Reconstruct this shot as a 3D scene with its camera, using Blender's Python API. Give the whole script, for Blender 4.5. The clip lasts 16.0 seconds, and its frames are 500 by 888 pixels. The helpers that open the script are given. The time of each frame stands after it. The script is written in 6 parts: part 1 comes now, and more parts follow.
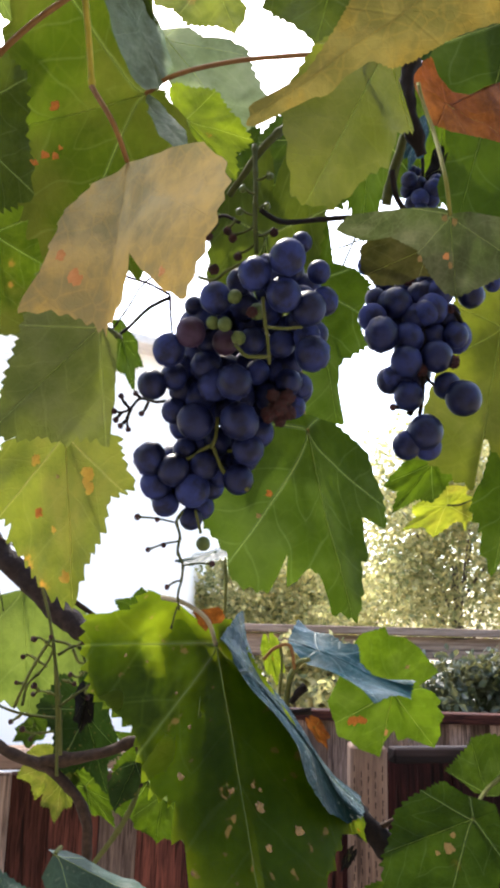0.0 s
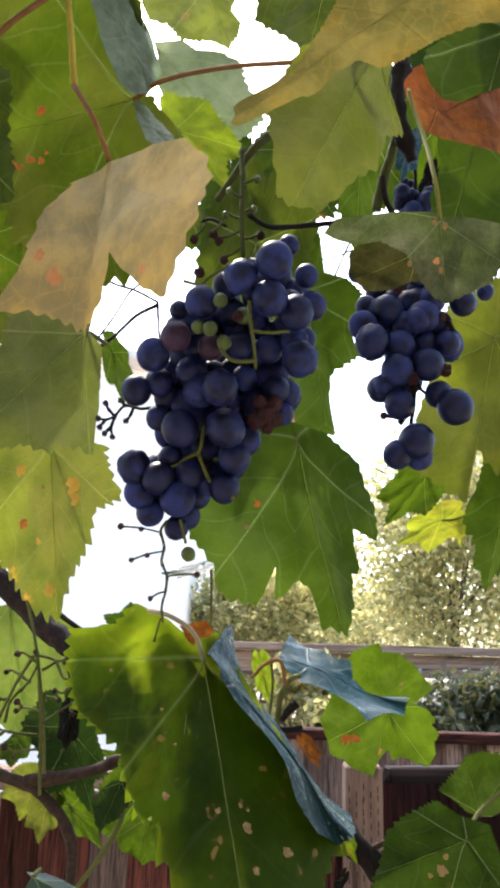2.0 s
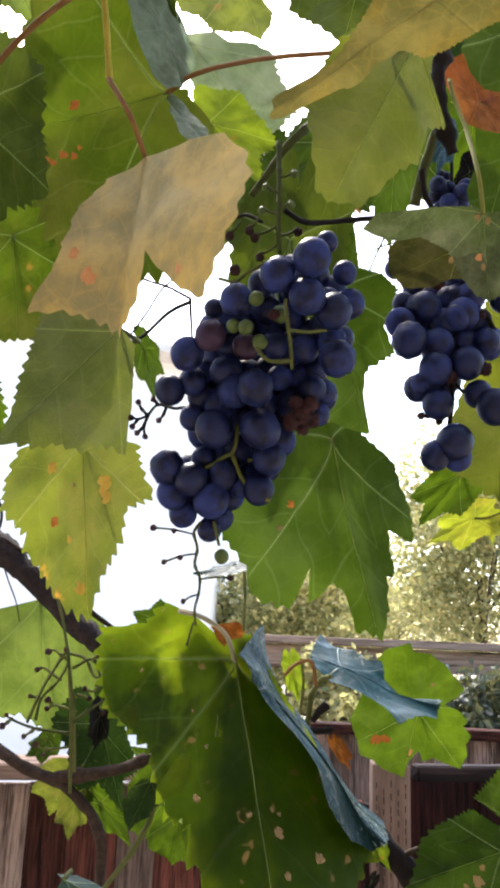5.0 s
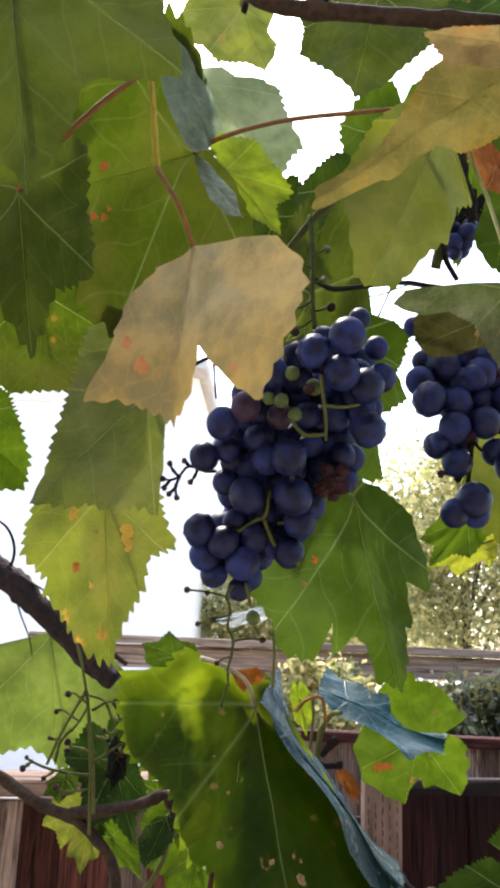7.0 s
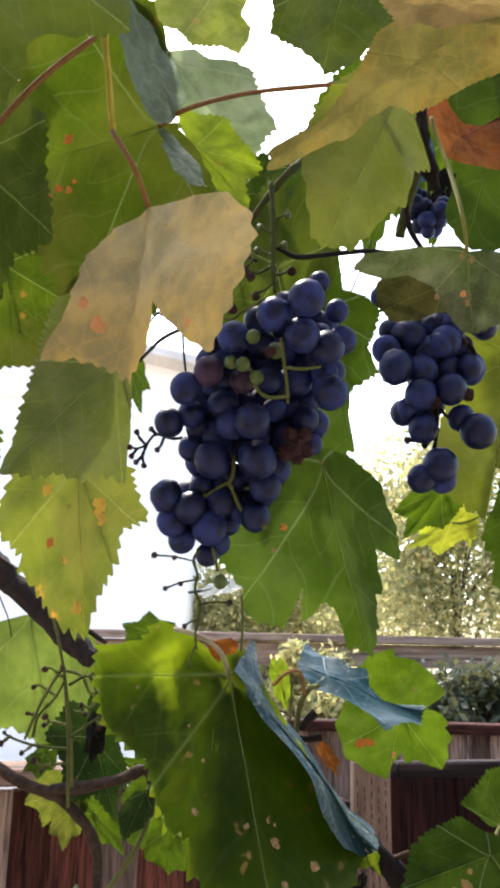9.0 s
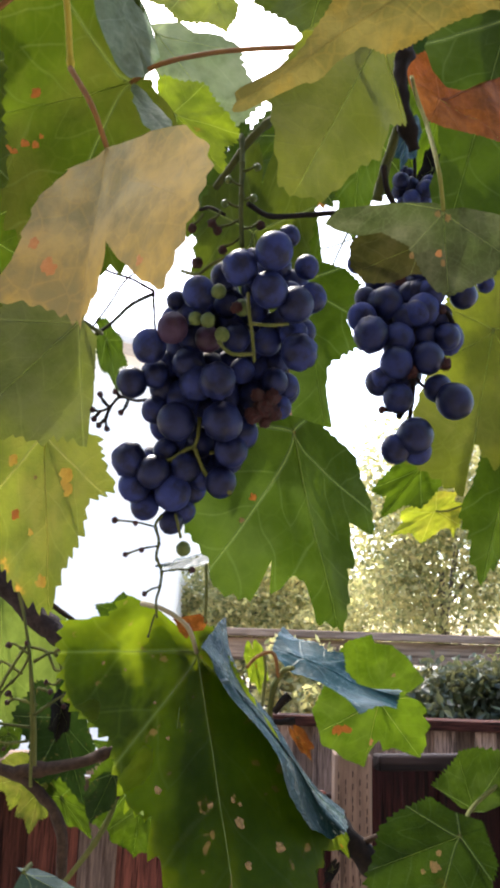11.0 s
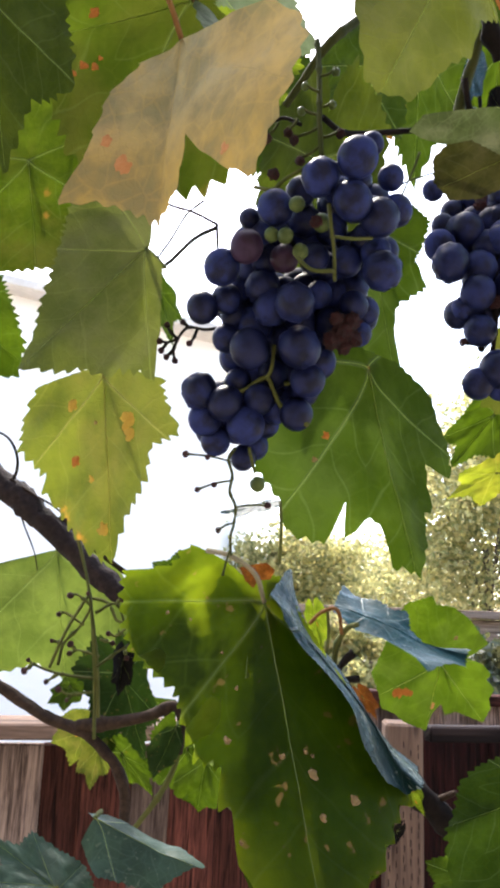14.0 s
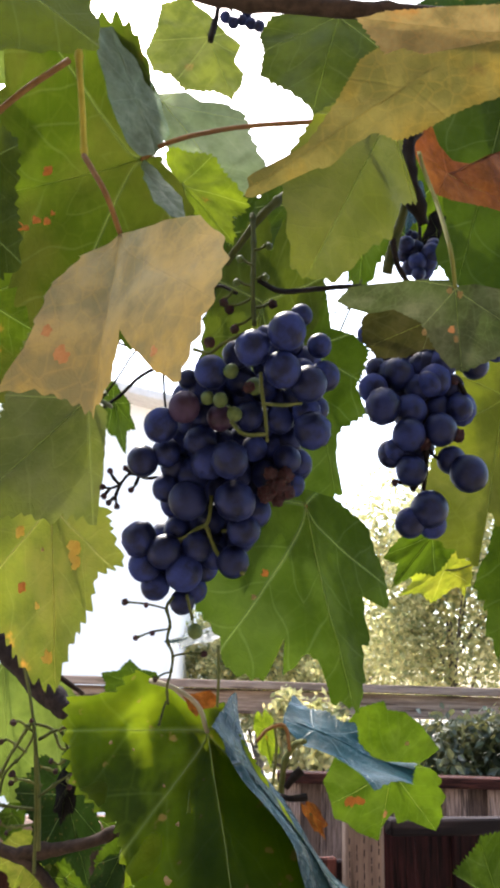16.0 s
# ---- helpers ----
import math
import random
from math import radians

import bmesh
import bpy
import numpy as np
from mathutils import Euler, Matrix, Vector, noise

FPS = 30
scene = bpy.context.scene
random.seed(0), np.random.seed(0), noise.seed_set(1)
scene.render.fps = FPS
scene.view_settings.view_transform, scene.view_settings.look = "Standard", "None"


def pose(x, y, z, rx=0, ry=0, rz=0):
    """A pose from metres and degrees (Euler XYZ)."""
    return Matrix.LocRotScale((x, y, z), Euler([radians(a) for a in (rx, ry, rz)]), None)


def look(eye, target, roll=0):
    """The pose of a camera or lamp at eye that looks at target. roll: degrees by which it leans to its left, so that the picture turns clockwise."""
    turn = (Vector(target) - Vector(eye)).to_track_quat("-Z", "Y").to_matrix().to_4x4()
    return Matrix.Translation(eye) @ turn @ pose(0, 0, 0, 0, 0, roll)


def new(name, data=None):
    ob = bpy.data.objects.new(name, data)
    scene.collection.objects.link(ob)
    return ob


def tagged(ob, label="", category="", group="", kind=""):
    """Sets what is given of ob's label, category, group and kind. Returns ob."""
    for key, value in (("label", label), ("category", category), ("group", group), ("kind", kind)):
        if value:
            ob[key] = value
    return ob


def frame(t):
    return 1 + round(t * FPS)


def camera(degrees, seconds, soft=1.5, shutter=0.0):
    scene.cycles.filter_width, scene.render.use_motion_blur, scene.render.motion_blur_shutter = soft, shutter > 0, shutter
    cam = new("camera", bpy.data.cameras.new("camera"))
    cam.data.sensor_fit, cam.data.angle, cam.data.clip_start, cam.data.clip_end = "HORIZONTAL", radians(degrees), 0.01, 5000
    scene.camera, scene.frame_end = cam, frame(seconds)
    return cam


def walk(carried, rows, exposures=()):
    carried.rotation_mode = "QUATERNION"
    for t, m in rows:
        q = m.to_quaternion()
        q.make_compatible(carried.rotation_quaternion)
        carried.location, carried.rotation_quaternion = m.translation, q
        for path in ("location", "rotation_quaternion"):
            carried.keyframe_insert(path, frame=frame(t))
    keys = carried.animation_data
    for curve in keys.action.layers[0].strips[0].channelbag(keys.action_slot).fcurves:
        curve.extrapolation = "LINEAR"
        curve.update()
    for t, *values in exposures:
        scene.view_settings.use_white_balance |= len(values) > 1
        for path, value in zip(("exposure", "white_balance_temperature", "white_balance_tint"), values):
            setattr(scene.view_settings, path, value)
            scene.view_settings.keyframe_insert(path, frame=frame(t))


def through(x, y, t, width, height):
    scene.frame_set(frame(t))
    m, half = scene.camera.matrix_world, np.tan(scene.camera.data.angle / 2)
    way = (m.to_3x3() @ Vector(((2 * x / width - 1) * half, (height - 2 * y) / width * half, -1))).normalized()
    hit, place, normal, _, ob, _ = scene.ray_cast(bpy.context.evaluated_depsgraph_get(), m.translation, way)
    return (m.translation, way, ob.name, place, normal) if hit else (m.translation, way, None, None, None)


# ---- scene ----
cam = camera(35.39, 16.0, soft=3.7)
PATH = [
    (0, (0.0125, 0.0228, 1.7103), (-0.0421, 1.9656, 2.1819), 1.47),
    (0.5, (0.0280, 0.0206, 1.7071), (-0.0723, 1.9604, 2.1835), 1.25),
    (1, (0.0224, 0.0224, 1.7085), (-0.0673, 1.9566, 2.2095), 1.61),
    (1.5, (0.0144, 0.0270, 1.7121), (-0.0250, 1.9588, 2.2287), 1.56),
    (2, (0.0163, 0.0308, 1.7085), (-0.0307, 1.9628, 2.2234), 1.54),
    (2.5, (0.0169, 0.0378, 1.7107), (-0.0181, 1.9684, 2.2318), 1.59),
    (3, (0.0177, 0.0462, 1.7072), (-0.0124, 1.9766, 2.2296), 1.05),
    (3.5, (0.0165, 0.0447, 1.7091), (-0.0422, 1.9749, 2.2296), 1.34),
    (4, (0.0052, 0.0435, 1.7117), (-0.0797, 1.9797, 2.2057), 1.52),
    (4.2, (0.0078, 0.0408, 1.7143), (-0.0786, 1.9747, 2.2169), 1.70),
    (6.3, (0.0146, 0.0313, 1.7099), (-0.1410, 1.9669, 2.1886), 3.22),
    (6.5, (0.0124, 0.0285, 1.7185), (-0.0820, 1.9627, 2.2182), 2.67),
    (7, (-0.0057, 0.0202, 1.7334), (-0.0797, 1.9548, 2.2350), 2.40),
    (7.5, (-0.0143, 0.0200, 1.7277), (-0.0894, 1.9571, 2.2195), 2.88),
    (8, (-0.0077, 0.0197, 1.7245), (-0.0768, 1.9731, 2.1483), 2.27),
    (8.5, (-0.0070, 0.0272, 1.7229), (-0.0576, 1.9829, 2.1385), 1.92),
    (9, (0.0046, 0.0205, 1.7220), (-0.0440, 1.9592, 2.2107), 1.32),
    (9.2, (0.0047, 0.0248, 1.7253), (-0.0533, 1.9613, 2.2220), 1.60),
    (11.3, (0.0148, 0.0393, 1.7105), (-0.0090, 1.9825, 2.1831), 1.99),
    (11.5, (0.0106, 0.0472, 1.7099), (-0.0272, 1.9964, 2.1563), 2.41),
    (12, (0.0093, 0.0568, 1.7100), (-0.0207, 2.0093, 2.1422), 2.04),
    (12.5, (0.0092, 0.0512, 1.7114), (-0.0457, 2.0001, 2.1571), 2.20),
    (13, (0.0077, 0.0441, 1.7106), (-0.0730, 1.9902, 2.1647), 2.26),
    (13.5, (0.0042, 0.0470, 1.7099), (-0.1082, 1.9925, 2.1594), 2.06),
    (14, (0.0010, 0.0545, 1.6988), (-0.1247, 2.0048, 2.1236), 2.28),
    (14.5, (0.0062, 0.0524, 1.7036), (-0.0693, 2.0013, 2.1467), 1.96),
    (15, (0.0110, 0.0348, 1.7149), (-0.0830, 1.9578, 2.2565), 1.80),
    (15.5, (0.0154, 0.0376, 1.7195), (-0.0693, 1.9510, 2.2958), 1.64),
    (16, (0.0106, 0.0361, 1.7246), (-0.0284, 1.9443, 2.3224), 1.76),
]
walk(cam, [(t, look(eye, target, roll)) for t, eye, target, roll in PATH], [(0.0, 2.44), (4.0, 2.46), (7.5, 2.37), (9.0, 2.39), (12.0, 2.46), (16.0, 2.42)])

# ---- sky and sun: hazy bright sky, the sun high ahead, so that the vine is seen against the light ----
SUN_ELEVATION, SUN_TURN = 57.0, -24.0
world = bpy.data.worlds.new("sky")
scene.world = world
world.use_nodes = True
sky = world.node_tree.nodes.new("ShaderNodeTexSky")
sky.sky_type, sky.sun_disc = "NISHITA", False
sky.sun_elevation, sky.sun_rotation = radians(SUN_ELEVATION), radians(SUN_TURN)
sky.air_density, sky.dust_density, sky.ozone_density = 1.0, 3.0, 1.0
backing = world.node_tree.nodes["Background"]
backing.inputs["Strength"].default_value = 0.15
world.node_tree.links.new(sky.outputs["Color"], backing.inputs["Color"])

sun_way = Vector((math.sin(radians(SUN_TURN)) * math.cos(radians(SUN_ELEVATION)),
                  math.cos(radians(SUN_TURN)) * math.cos(radians(SUN_ELEVATION)), math.sin(radians(SUN_ELEVATION))))
sun = new("sun", bpy.data.lights.new("sun", "SUN"))
sun.data.energy, sun.data.angle, sun.data.color = 1.7, radians(0.53), (1.0, 0.94, 0.84)
sun.matrix_basis = look(sun_way * 30, (0, 0, 0))


# ---- materials ----
class Nodes:
    """Short hand for a node material."""

    def __init__(self, name):
        self.mat = bpy.data.materials.new(name)
        self.mat.use_nodes = True
        self.tree = self.mat.node_tree
        self.tree.nodes.clear()
        self.out = self.tree.nodes.new("ShaderNodeOutputMaterial")

    def put(self, value, socket):
        if isinstance(value, bpy.types.NodeSocket):
            self.tree.links.new(value, socket)
        elif value is not None:
            if socket.type == "RGBA" and len(value) == 3:
                value = (*value, 1.0)
            socket.default_value = value

    def add(self, kind, **sockets):
        node = self.tree.nodes.new(kind)
        for key, value in sockets.items():
            self.put(value, node.inputs[key.replace("_", " ")])
        return node

    def coords(self, kind="Object"):
        return self.add("ShaderNodeTexCoord").outputs[kind]

    def scaled(self, vector, scale, offset=None):
        node = self.add("ShaderNodeMapping")
        self.put(vector, node.inputs["Vector"])
        node.inputs["Scale"].default_value = scale
        if offset is not None:
            self.put(offset, node.inputs["Location"])
        return node.outputs["Vector"]

    def noise(self, vector, scale, detail=4.0, rough=0.55, distortion=0.0):
        return self.add("ShaderNodeTexNoise", Vector=vector, Scale=scale, Detail=detail, Roughness=rough, Distortion=distortion).outputs["Fac"]

    def ramp(self, fac, low, high, a=0.0, b=1.0):
        node = self.add("ShaderNodeMapRange", Value=fac)
        node.interpolation_type = "SMOOTHSTEP"
        for key, value in (("From Min", low), ("From Max", high), ("To Min", a), ("To Max", b)):
            node.inputs[key].default_value = value
        return node.outputs["Result"]

    def math(self, op, a, b=0.0, clamp=False):
        node = self.tree.nodes.new("ShaderNodeMath")
        node.operation, node.use_clamp = op, clamp
        self.put(a, node.inputs[0])
        self.put(b, node.inputs[1])
        return node.outputs[0]

    def mix(self, fac, a, b, blend="MIX"):
        node = self.tree.nodes.new("ShaderNodeMix")
        node.data_type, node.blend_type = "RGBA", blend
        self.put(fac, node.inputs[0])
        self.put(a, node.inputs[6])
        self.put(b, node.inputs[7])
        return node.outputs[2]

    def bump(self, height, strength, distance):
        return self.add("ShaderNodeBump", Height=height, Strength=strength, Distance=distance).outputs["Normal"]

    def random(self):
        return self.add("ShaderNodeObjectInfo").outputs["Random"]

    def finish(self, shader):
        self.tree.links.new(shader, self.out.inputs["Surface"])
        return self.mat


def vein_pattern(n, uv):
    """Where the five main veins of a leaf and their side veins run, from the leaf's own coordinates."""
    bent = n.add("ShaderNodeTexNoise", Vector=uv, Scale=4.0, Detail=2.0)
    split = n.add("ShaderNodeSeparateXYZ", Vector=uv)
    u = n.math("MULTIPLY_ADD", split.outputs[0], 2.0)
    v = n.math("MULTIPLY_ADD", split.outputs[1], 2.0)
    for socket in (u, v):
        socket.node.inputs[2].default_value = -1.0
    near, lines = None, []
    for degrees in (0.0, 50.0, -50.0, 104.0, -104.0):
        s, c = math.sin(radians(degrees)), math.cos(radians(degrees))
        along = n.math("ADD", n.math("MULTIPLY", u, s), n.math("MULTIPLY", v, c))
        off = n.math("ABSOLUTE", n.math("SUBTRACT", n.math("MULTIPLY", u, c), n.math("MULTIPLY", v, s)))
        far = n.math("ADD", off, n.math("MULTIPLY", n.math("LESS_THAN", along, 0.0), 5.0))
        near = far if near is None else n.math("MINIMUM", near, far)
        lines.append((along, off, far))
    wavy = n.math("MULTIPLY", n.math("SUBTRACT", bent.outputs["Fac"], 0.5), 0.34)
    total = None
    for along, off, far in lines:
        width = n.math("SUBTRACT", 0.016, n.math("MULTIPLY", along, 0.010))
        main = n.math("SUBTRACT", 1.0, n.math("DIVIDE", far, width), True)
        wave = n.math("FRACT", n.math("MULTIPLY", n.math("ADD", wavy, n.math("SUBTRACT", along, n.math("MULTIPLY", off, 0.85))), 5.0))
        wave = n.math("ABSOLUTE", n.math("SUBTRACT", wave, 0.5))
        side = n.ramp(wave, 0.012, 0.05, 0.24, 0.0)
        side = n.math("MULTIPLY", n.math("MULTIPLY", side, n.ramp(along, 0.12, 0.24)), n.math("LESS_THAN", far, n.math("ADD", near, 0.002)))
        both = n.math("MAXIMUM", main, side)
        total = both if total is None else n.math("MAXIMUM", total, both)
    return total


def leaf_material(name, green, second, thin, spots=(0.35, 0.14, 0.03), spotty=0.5, through=0.5, rough=0.5, blotch=(0.42, 0.66), gloss=0.3, veined=0.6, fleck=0.0, bumpy=0.3, tipped=0.0):
    """A vine leaf: green going over into a second colour in patches, rust spots, veins and a fine net between them, light let through."""
    n = Nodes(name)
    green, second, thin = (tuple(0.8 * c for c in colour) for colour in (green, second, thin))
    shift = n.math("MULTIPLY", n.random(), 37.0)
    raw = n.coords("UV")
    uv = n.scaled(raw, (1, 1, 1), shift)
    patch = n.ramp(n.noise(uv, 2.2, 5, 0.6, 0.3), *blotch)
    if tipped:
        patch = n.math("MAXIMUM", n.math("MULTIPLY", patch, 0.6), n.ramp(n.add("ShaderNodeSeparateXYZ", Vector=raw).outputs[1], 0.58, 0.92, 0.0, tipped))
    grain = n.noise(uv, 26.0, 3, 0.6)
    cloud = n.noise(uv, 6.0, 4, 0.6)
    net = n.add("ShaderNodeTexVoronoi", Vector=uv, Scale=17.0)
    net.feature = "DISTANCE_TO_EDGE"
    net2 = n.add("ShaderNodeTexVoronoi", Vector=uv, Scale=44.0)
    net2.feature = "DISTANCE_TO_EDGE"
    mesh = n.ramp(net.outputs["Distance"], 0.0, 0.07, 1.0, 0.0)
    veinlets = n.ramp(net2.outputs["Distance"], 0.0, 0.12, 1.0, 0.0)
    veins = vein_pattern(n, raw)
    cells = n.add("ShaderNodeTexVoronoi", Vector=uv, Scale=3.4)
    wobble = n.math("ADD", cells.outputs["Distance"], n.math("MULTIPLY", n.noise(uv, 14.0, 3), 0.34))
    few = n.ramp(n.noise(uv, 1.7, 2), 0.62 - 0.3 * spotty, 0.75 - 0.3 * spotty)
    spot = n.math("MULTIPLY", n.ramp(wobble, 0.21, 0.27, 1.0, 0.0), few)
    halo = n.math("MULTIPLY", n.ramp(wobble, 0.24, 0.42, 0.7, 0.0), few)
    dots = n.math("MULTIPLY", n.ramp(n.noise(uv, 34.0, 2, 0.5), 0.65, 0.70), fleck)
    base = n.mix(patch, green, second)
    base = n.mix(n.math("MULTIPLY", halo, 0.6), base, tuple(0.5 * (a + b) for a, b in zip(second, spots)))
    base = n.mix(n.ramp(grain, 0.25, 0.75, 0.0, 0.35), base, tuple(0.6 * c for c in green))
    base = n.mix(n.ramp(cloud, 0.36, 0.66, 0.0, 0.6), base, tuple(0.45 * c for c in green))
    base = n.mix(n.math("MULTIPLY", mesh, 0.16), base, tuple(min(1, 1.7 * c + 0.02) for c in second))
    base = n.mix(n.math("MULTIPLY", veins, veined), base, tuple(min(1, 1.5 * c + 0.06) for c in second))
    base = n.mix(n.math("MAXIMUM", spot, dots), base, spots)
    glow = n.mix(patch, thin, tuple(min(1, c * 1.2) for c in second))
    glow = n.mix(n.ramp(grain, 0.3, 0.8, 0.0, 0.3), glow, tuple(0.55 * c for c in thin))
    glow = n.mix(n.ramp(cloud, 0.36, 0.66, 0.0, 0.8), glow, (0.42 * thin[0], 0.48 * thin[1], 0.4 * thin[2]))
    glow = n.mix(n.math("MULTIPLY", mesh, 0.16), glow, tuple(0.5 * c for c in thin))
    glow = n.mix(n.math("MULTIPLY", veins, 0.45 * veined), glow, tuple(min(1, 1.5 * c + 0.05) for c in thin))
    glow = n.mix(n.math("MAXIMUM", spot, dots), glow, tuple(0.8 * c for c in spots))
    relief = n.math("ADD", n.math("MULTIPLY", veins, -1.6), n.math("ADD", n.math("MULTIPLY", veinlets, -0.4), n.math("MULTIPLY", grain, 0.7)))
    relief = n.math("ADD", relief, n.math("MULTIPLY", cloud, 1.6))
    normal = n.bump(relief, bumpy, 0.0005)
    front = n.add("ShaderNodeBsdfPrincipled", Base_Color=base, Roughness=n.ramp(cloud, 0.3, 0.7, rough - 0.08, rough + 0.16), Normal=normal)
    front.inputs["Specular IOR Level"].default_value = gloss
    back = n.add("ShaderNodeBsdfTranslucent", Color=glow, Normal=normal)
    both = n.add("ShaderNodeMixShader", Fac=through)
    n.tree.links.new(front.outputs[0], both.inputs[1])
    n.tree.links.new(back.outputs[0], both.inputs[2])
    return n.finish(both.outputs[0])


def plain_material(name, colour, second, scale=60.0, rough=0.6, metal=0.0, relief=0.4, depth=0.001, stretch=(1, 1, 1), gloss=0.4, kind="Object"):
    """A surface of two colours in a grain, with fine relief."""
    n = Nodes(name)
    vector = n.scaled(n.coords(kind), stretch, n.math("MULTIPLY", n.random(), 11.0))
    grain = n.noise(vector, scale, 6, 0.62, 0.2)
    wide = n.noise(vector, scale * 0.13, 3, 0.5)
    base = n.mix(n.ramp(grain, 0.3, 0.7), colour, second)
    base = n.mix(n.ramp(wide, 0.35, 0.7, 0.0, 0.5), base, tuple(0.62 * c for c in colour))
    shader = n.add("ShaderNodeBsdfPrincipled", Base_Color=base, Roughness=n.ramp(grain, 0.2, 0.8, rough - 0.1, min(1, rough + 0.1)), Metallic=metal, Normal=n.bump(grain, relief, depth))
    shader.inputs["Specular IOR Level"].default_value = gloss
    return n.finish(shader.outputs[0])


def grape_material(name, skin, bloom, amount=0.6):
    """Dark skin under a waxy bloom that is rubbed off in places."""
    n = Nodes(name)
    vector = n.scaled(n.coords("Object"), (1, 1, 1), n.math("MULTIPLY", n.random(), 9.0))
    wax = n.ramp(n.noise(vector, 1.1, 4, 0.55), 0.34, 0.64, 0.12, 1.0)
    rub = n.ramp(n.noise(vector, 7.0, 4, 0.6), 0.3, 0.7, 0.82, 1.0)
    cover = n.math("MULTIPLY", n.math("MULTIPLY", wax, rub), amount)
    cover = n.math("MULTIPLY", cover, n.ramp(n.random(), 0.0, 1.0, 0.45, 1.25), True)
    base = n.mix(cover, skin, bloom)
    shader = n.add("ShaderNodeBsdfPrincipled", Base_Color=base, Roughness=n.ramp(cover, 0.0, 0.8, 0.38, 0.7))
    shader.inputs["Specular IOR Level"].default_value = 0.15
    shader.inputs["Subsurface Weight"].default_value = 0.0
    return n.finish(shader.outputs[0])


def wood_material(name, light, dark, streak=90.0, rough=0.8, knots=True, kind="Object"):
    """Weathered sawn wood, its grain along the local z axis."""
    n = Nodes(name)
    vector = n.scaled(n.coords(kind), (1, 1, 0.06), n.math("MULTIPLY", n.random(), 13.0))
    fine = n.noise(vector, streak, 6, 0.65, 0.3)
    wide = n.noise(n.scaled(n.coords(kind), (1, 1, 0.3), n.math("MULTIPLY", n.random(), 7.0)), 7.0, 4, 0.6)
    tone = n.math("ADD", n.math("MULTIPLY", fine, 0.7), n.math("MULTIPLY", wide, 0.5))
    base = n.mix(n.ramp(tone, 0.42, 0.78), dark, light)
    base = n.mix(n.ramp(n.random(), 0.0, 1.0, 0.0, 0.7), base, tuple(0.45 * c for c in dark))
    crack = n.ramp(n.noise(vector, streak * 0.55, 2, 0.4), 0.60, 0.66)
    base = n.mix(n.math("MULTIPLY", crack, 0.7), base, tuple(0.25 * c for c in dark))
    relief = n.math("SUBTRACT", fine, n.math("MULTIPLY", crack, 0.8))
    shader = n.add("ShaderNodeBsdfPrincipled", Base_Color=base, Roughness=rough, Normal=n.bump(relief, 0.6, 0.002))
    shader.inputs["Specular IOR Level"].default_value = 0.08
    return n.finish(shader.outputs[0])


LEAF_GREEN = leaf_material("leaf_green", (0.022, 0.044, 0.007), (0.037, 0.059, 0.009), (0.062, 0.101, 0.005), spotty=0.3, veined=0.8, through=0.58, gloss=0.06, rough=0.62)
LEAF_MOTTLED = leaf_material("leaf_mottled", (0.024, 0.040, 0.006), (0.062, 0.068, 0.008), (0.080, 0.118, 0.005), spotty=0.5, blotch=(0.40, 0.60), through=0.58, gloss=0.06, rough=0.62, veined=0.6)
LEAF_SHADE = leaf_material("leaf_shade", (0.024, 0.044, 0.007), (0.038, 0.058, 0.009), (0.090, 0.115, 0.008), spotty=0.3, veined=0.7, through=0.55, gloss=0.12, rough=0.62)
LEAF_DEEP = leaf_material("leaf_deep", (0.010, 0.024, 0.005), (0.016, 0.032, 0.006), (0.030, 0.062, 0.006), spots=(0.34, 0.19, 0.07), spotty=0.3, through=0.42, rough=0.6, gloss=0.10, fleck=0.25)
LEAF_YELLOW = leaf_material("leaf_yellow", (0.072, 0.100, 0.014), (0.125, 0.120, 0.018), (0.165, 0.185, 0.015), spots=(0.55, 0.24, 0.03), spotty=1.1, through=0.58, gloss=0.2)
LEAF_OLIVE = leaf_material("leaf_olive", (0.070, 0.084, 0.010), (0.096, 0.104, 0.018), (0.160, 0.180, 0.010), spots=(0.35, 0.16, 0.06), spotty=0.2, through=0.55, veined=0.15, gloss=0.2)
LEAF_SAGE = leaf_material("leaf_sage", (0.075, 0.092, 0.030), (0.10, 0.110, 0.034), (0.20, 0.23, 0.024), spots=(0.35, 0.16, 0.06), spotty=0.3, through=0.5, veined=0.5, gloss=0.2)
LEAF_CREAM = leaf_material("leaf_cream", (0.40, 0.37, 0.26), (0.52, 0.33, 0.07), (0.40, 0.345, 0.155), spots=(0.5, 0.20, 0.08), spotty=0.6, through=0.42, rough=0.85, veined=0.05, blotch=(0.38, 0.6), gloss=0.15, tipped=0.9)
LEAF_GOLD = leaf_material("leaf_gold", (0.150, 0.135, 0.058), (0.250, 0.165, 0.026), (0.20, 0.165, 0.034), spots=(0.10, 0.055, 0.02), spotty=0.6, through=0.45, rough=0.85, veined=0.0, blotch=(0.46, 0.60), gloss=0.1)
LEAF_FAWN = leaf_material("leaf_fawn", (0.33, 0.26, 0.12), (0.36, 0.15, 0.025), (0.24, 0.17, 0.055), spots=(0.14, 0.06, 0.02), spotty=0.5, through=0.4, rough=0.85, veined=0.0, blotch=(0.60, 0.76), gloss=0.1)
LEAF_GREY = leaf_material("leaf_grey", (0.075, 0.092, 0.044), (0.13, 0.138, 0.072), (0.05, 0.075, 0.014), spots=(0.40, 0.17, 0.05), spotty=0.8, through=0.35, rough=0.85, veined=0.5, gloss=0.15)
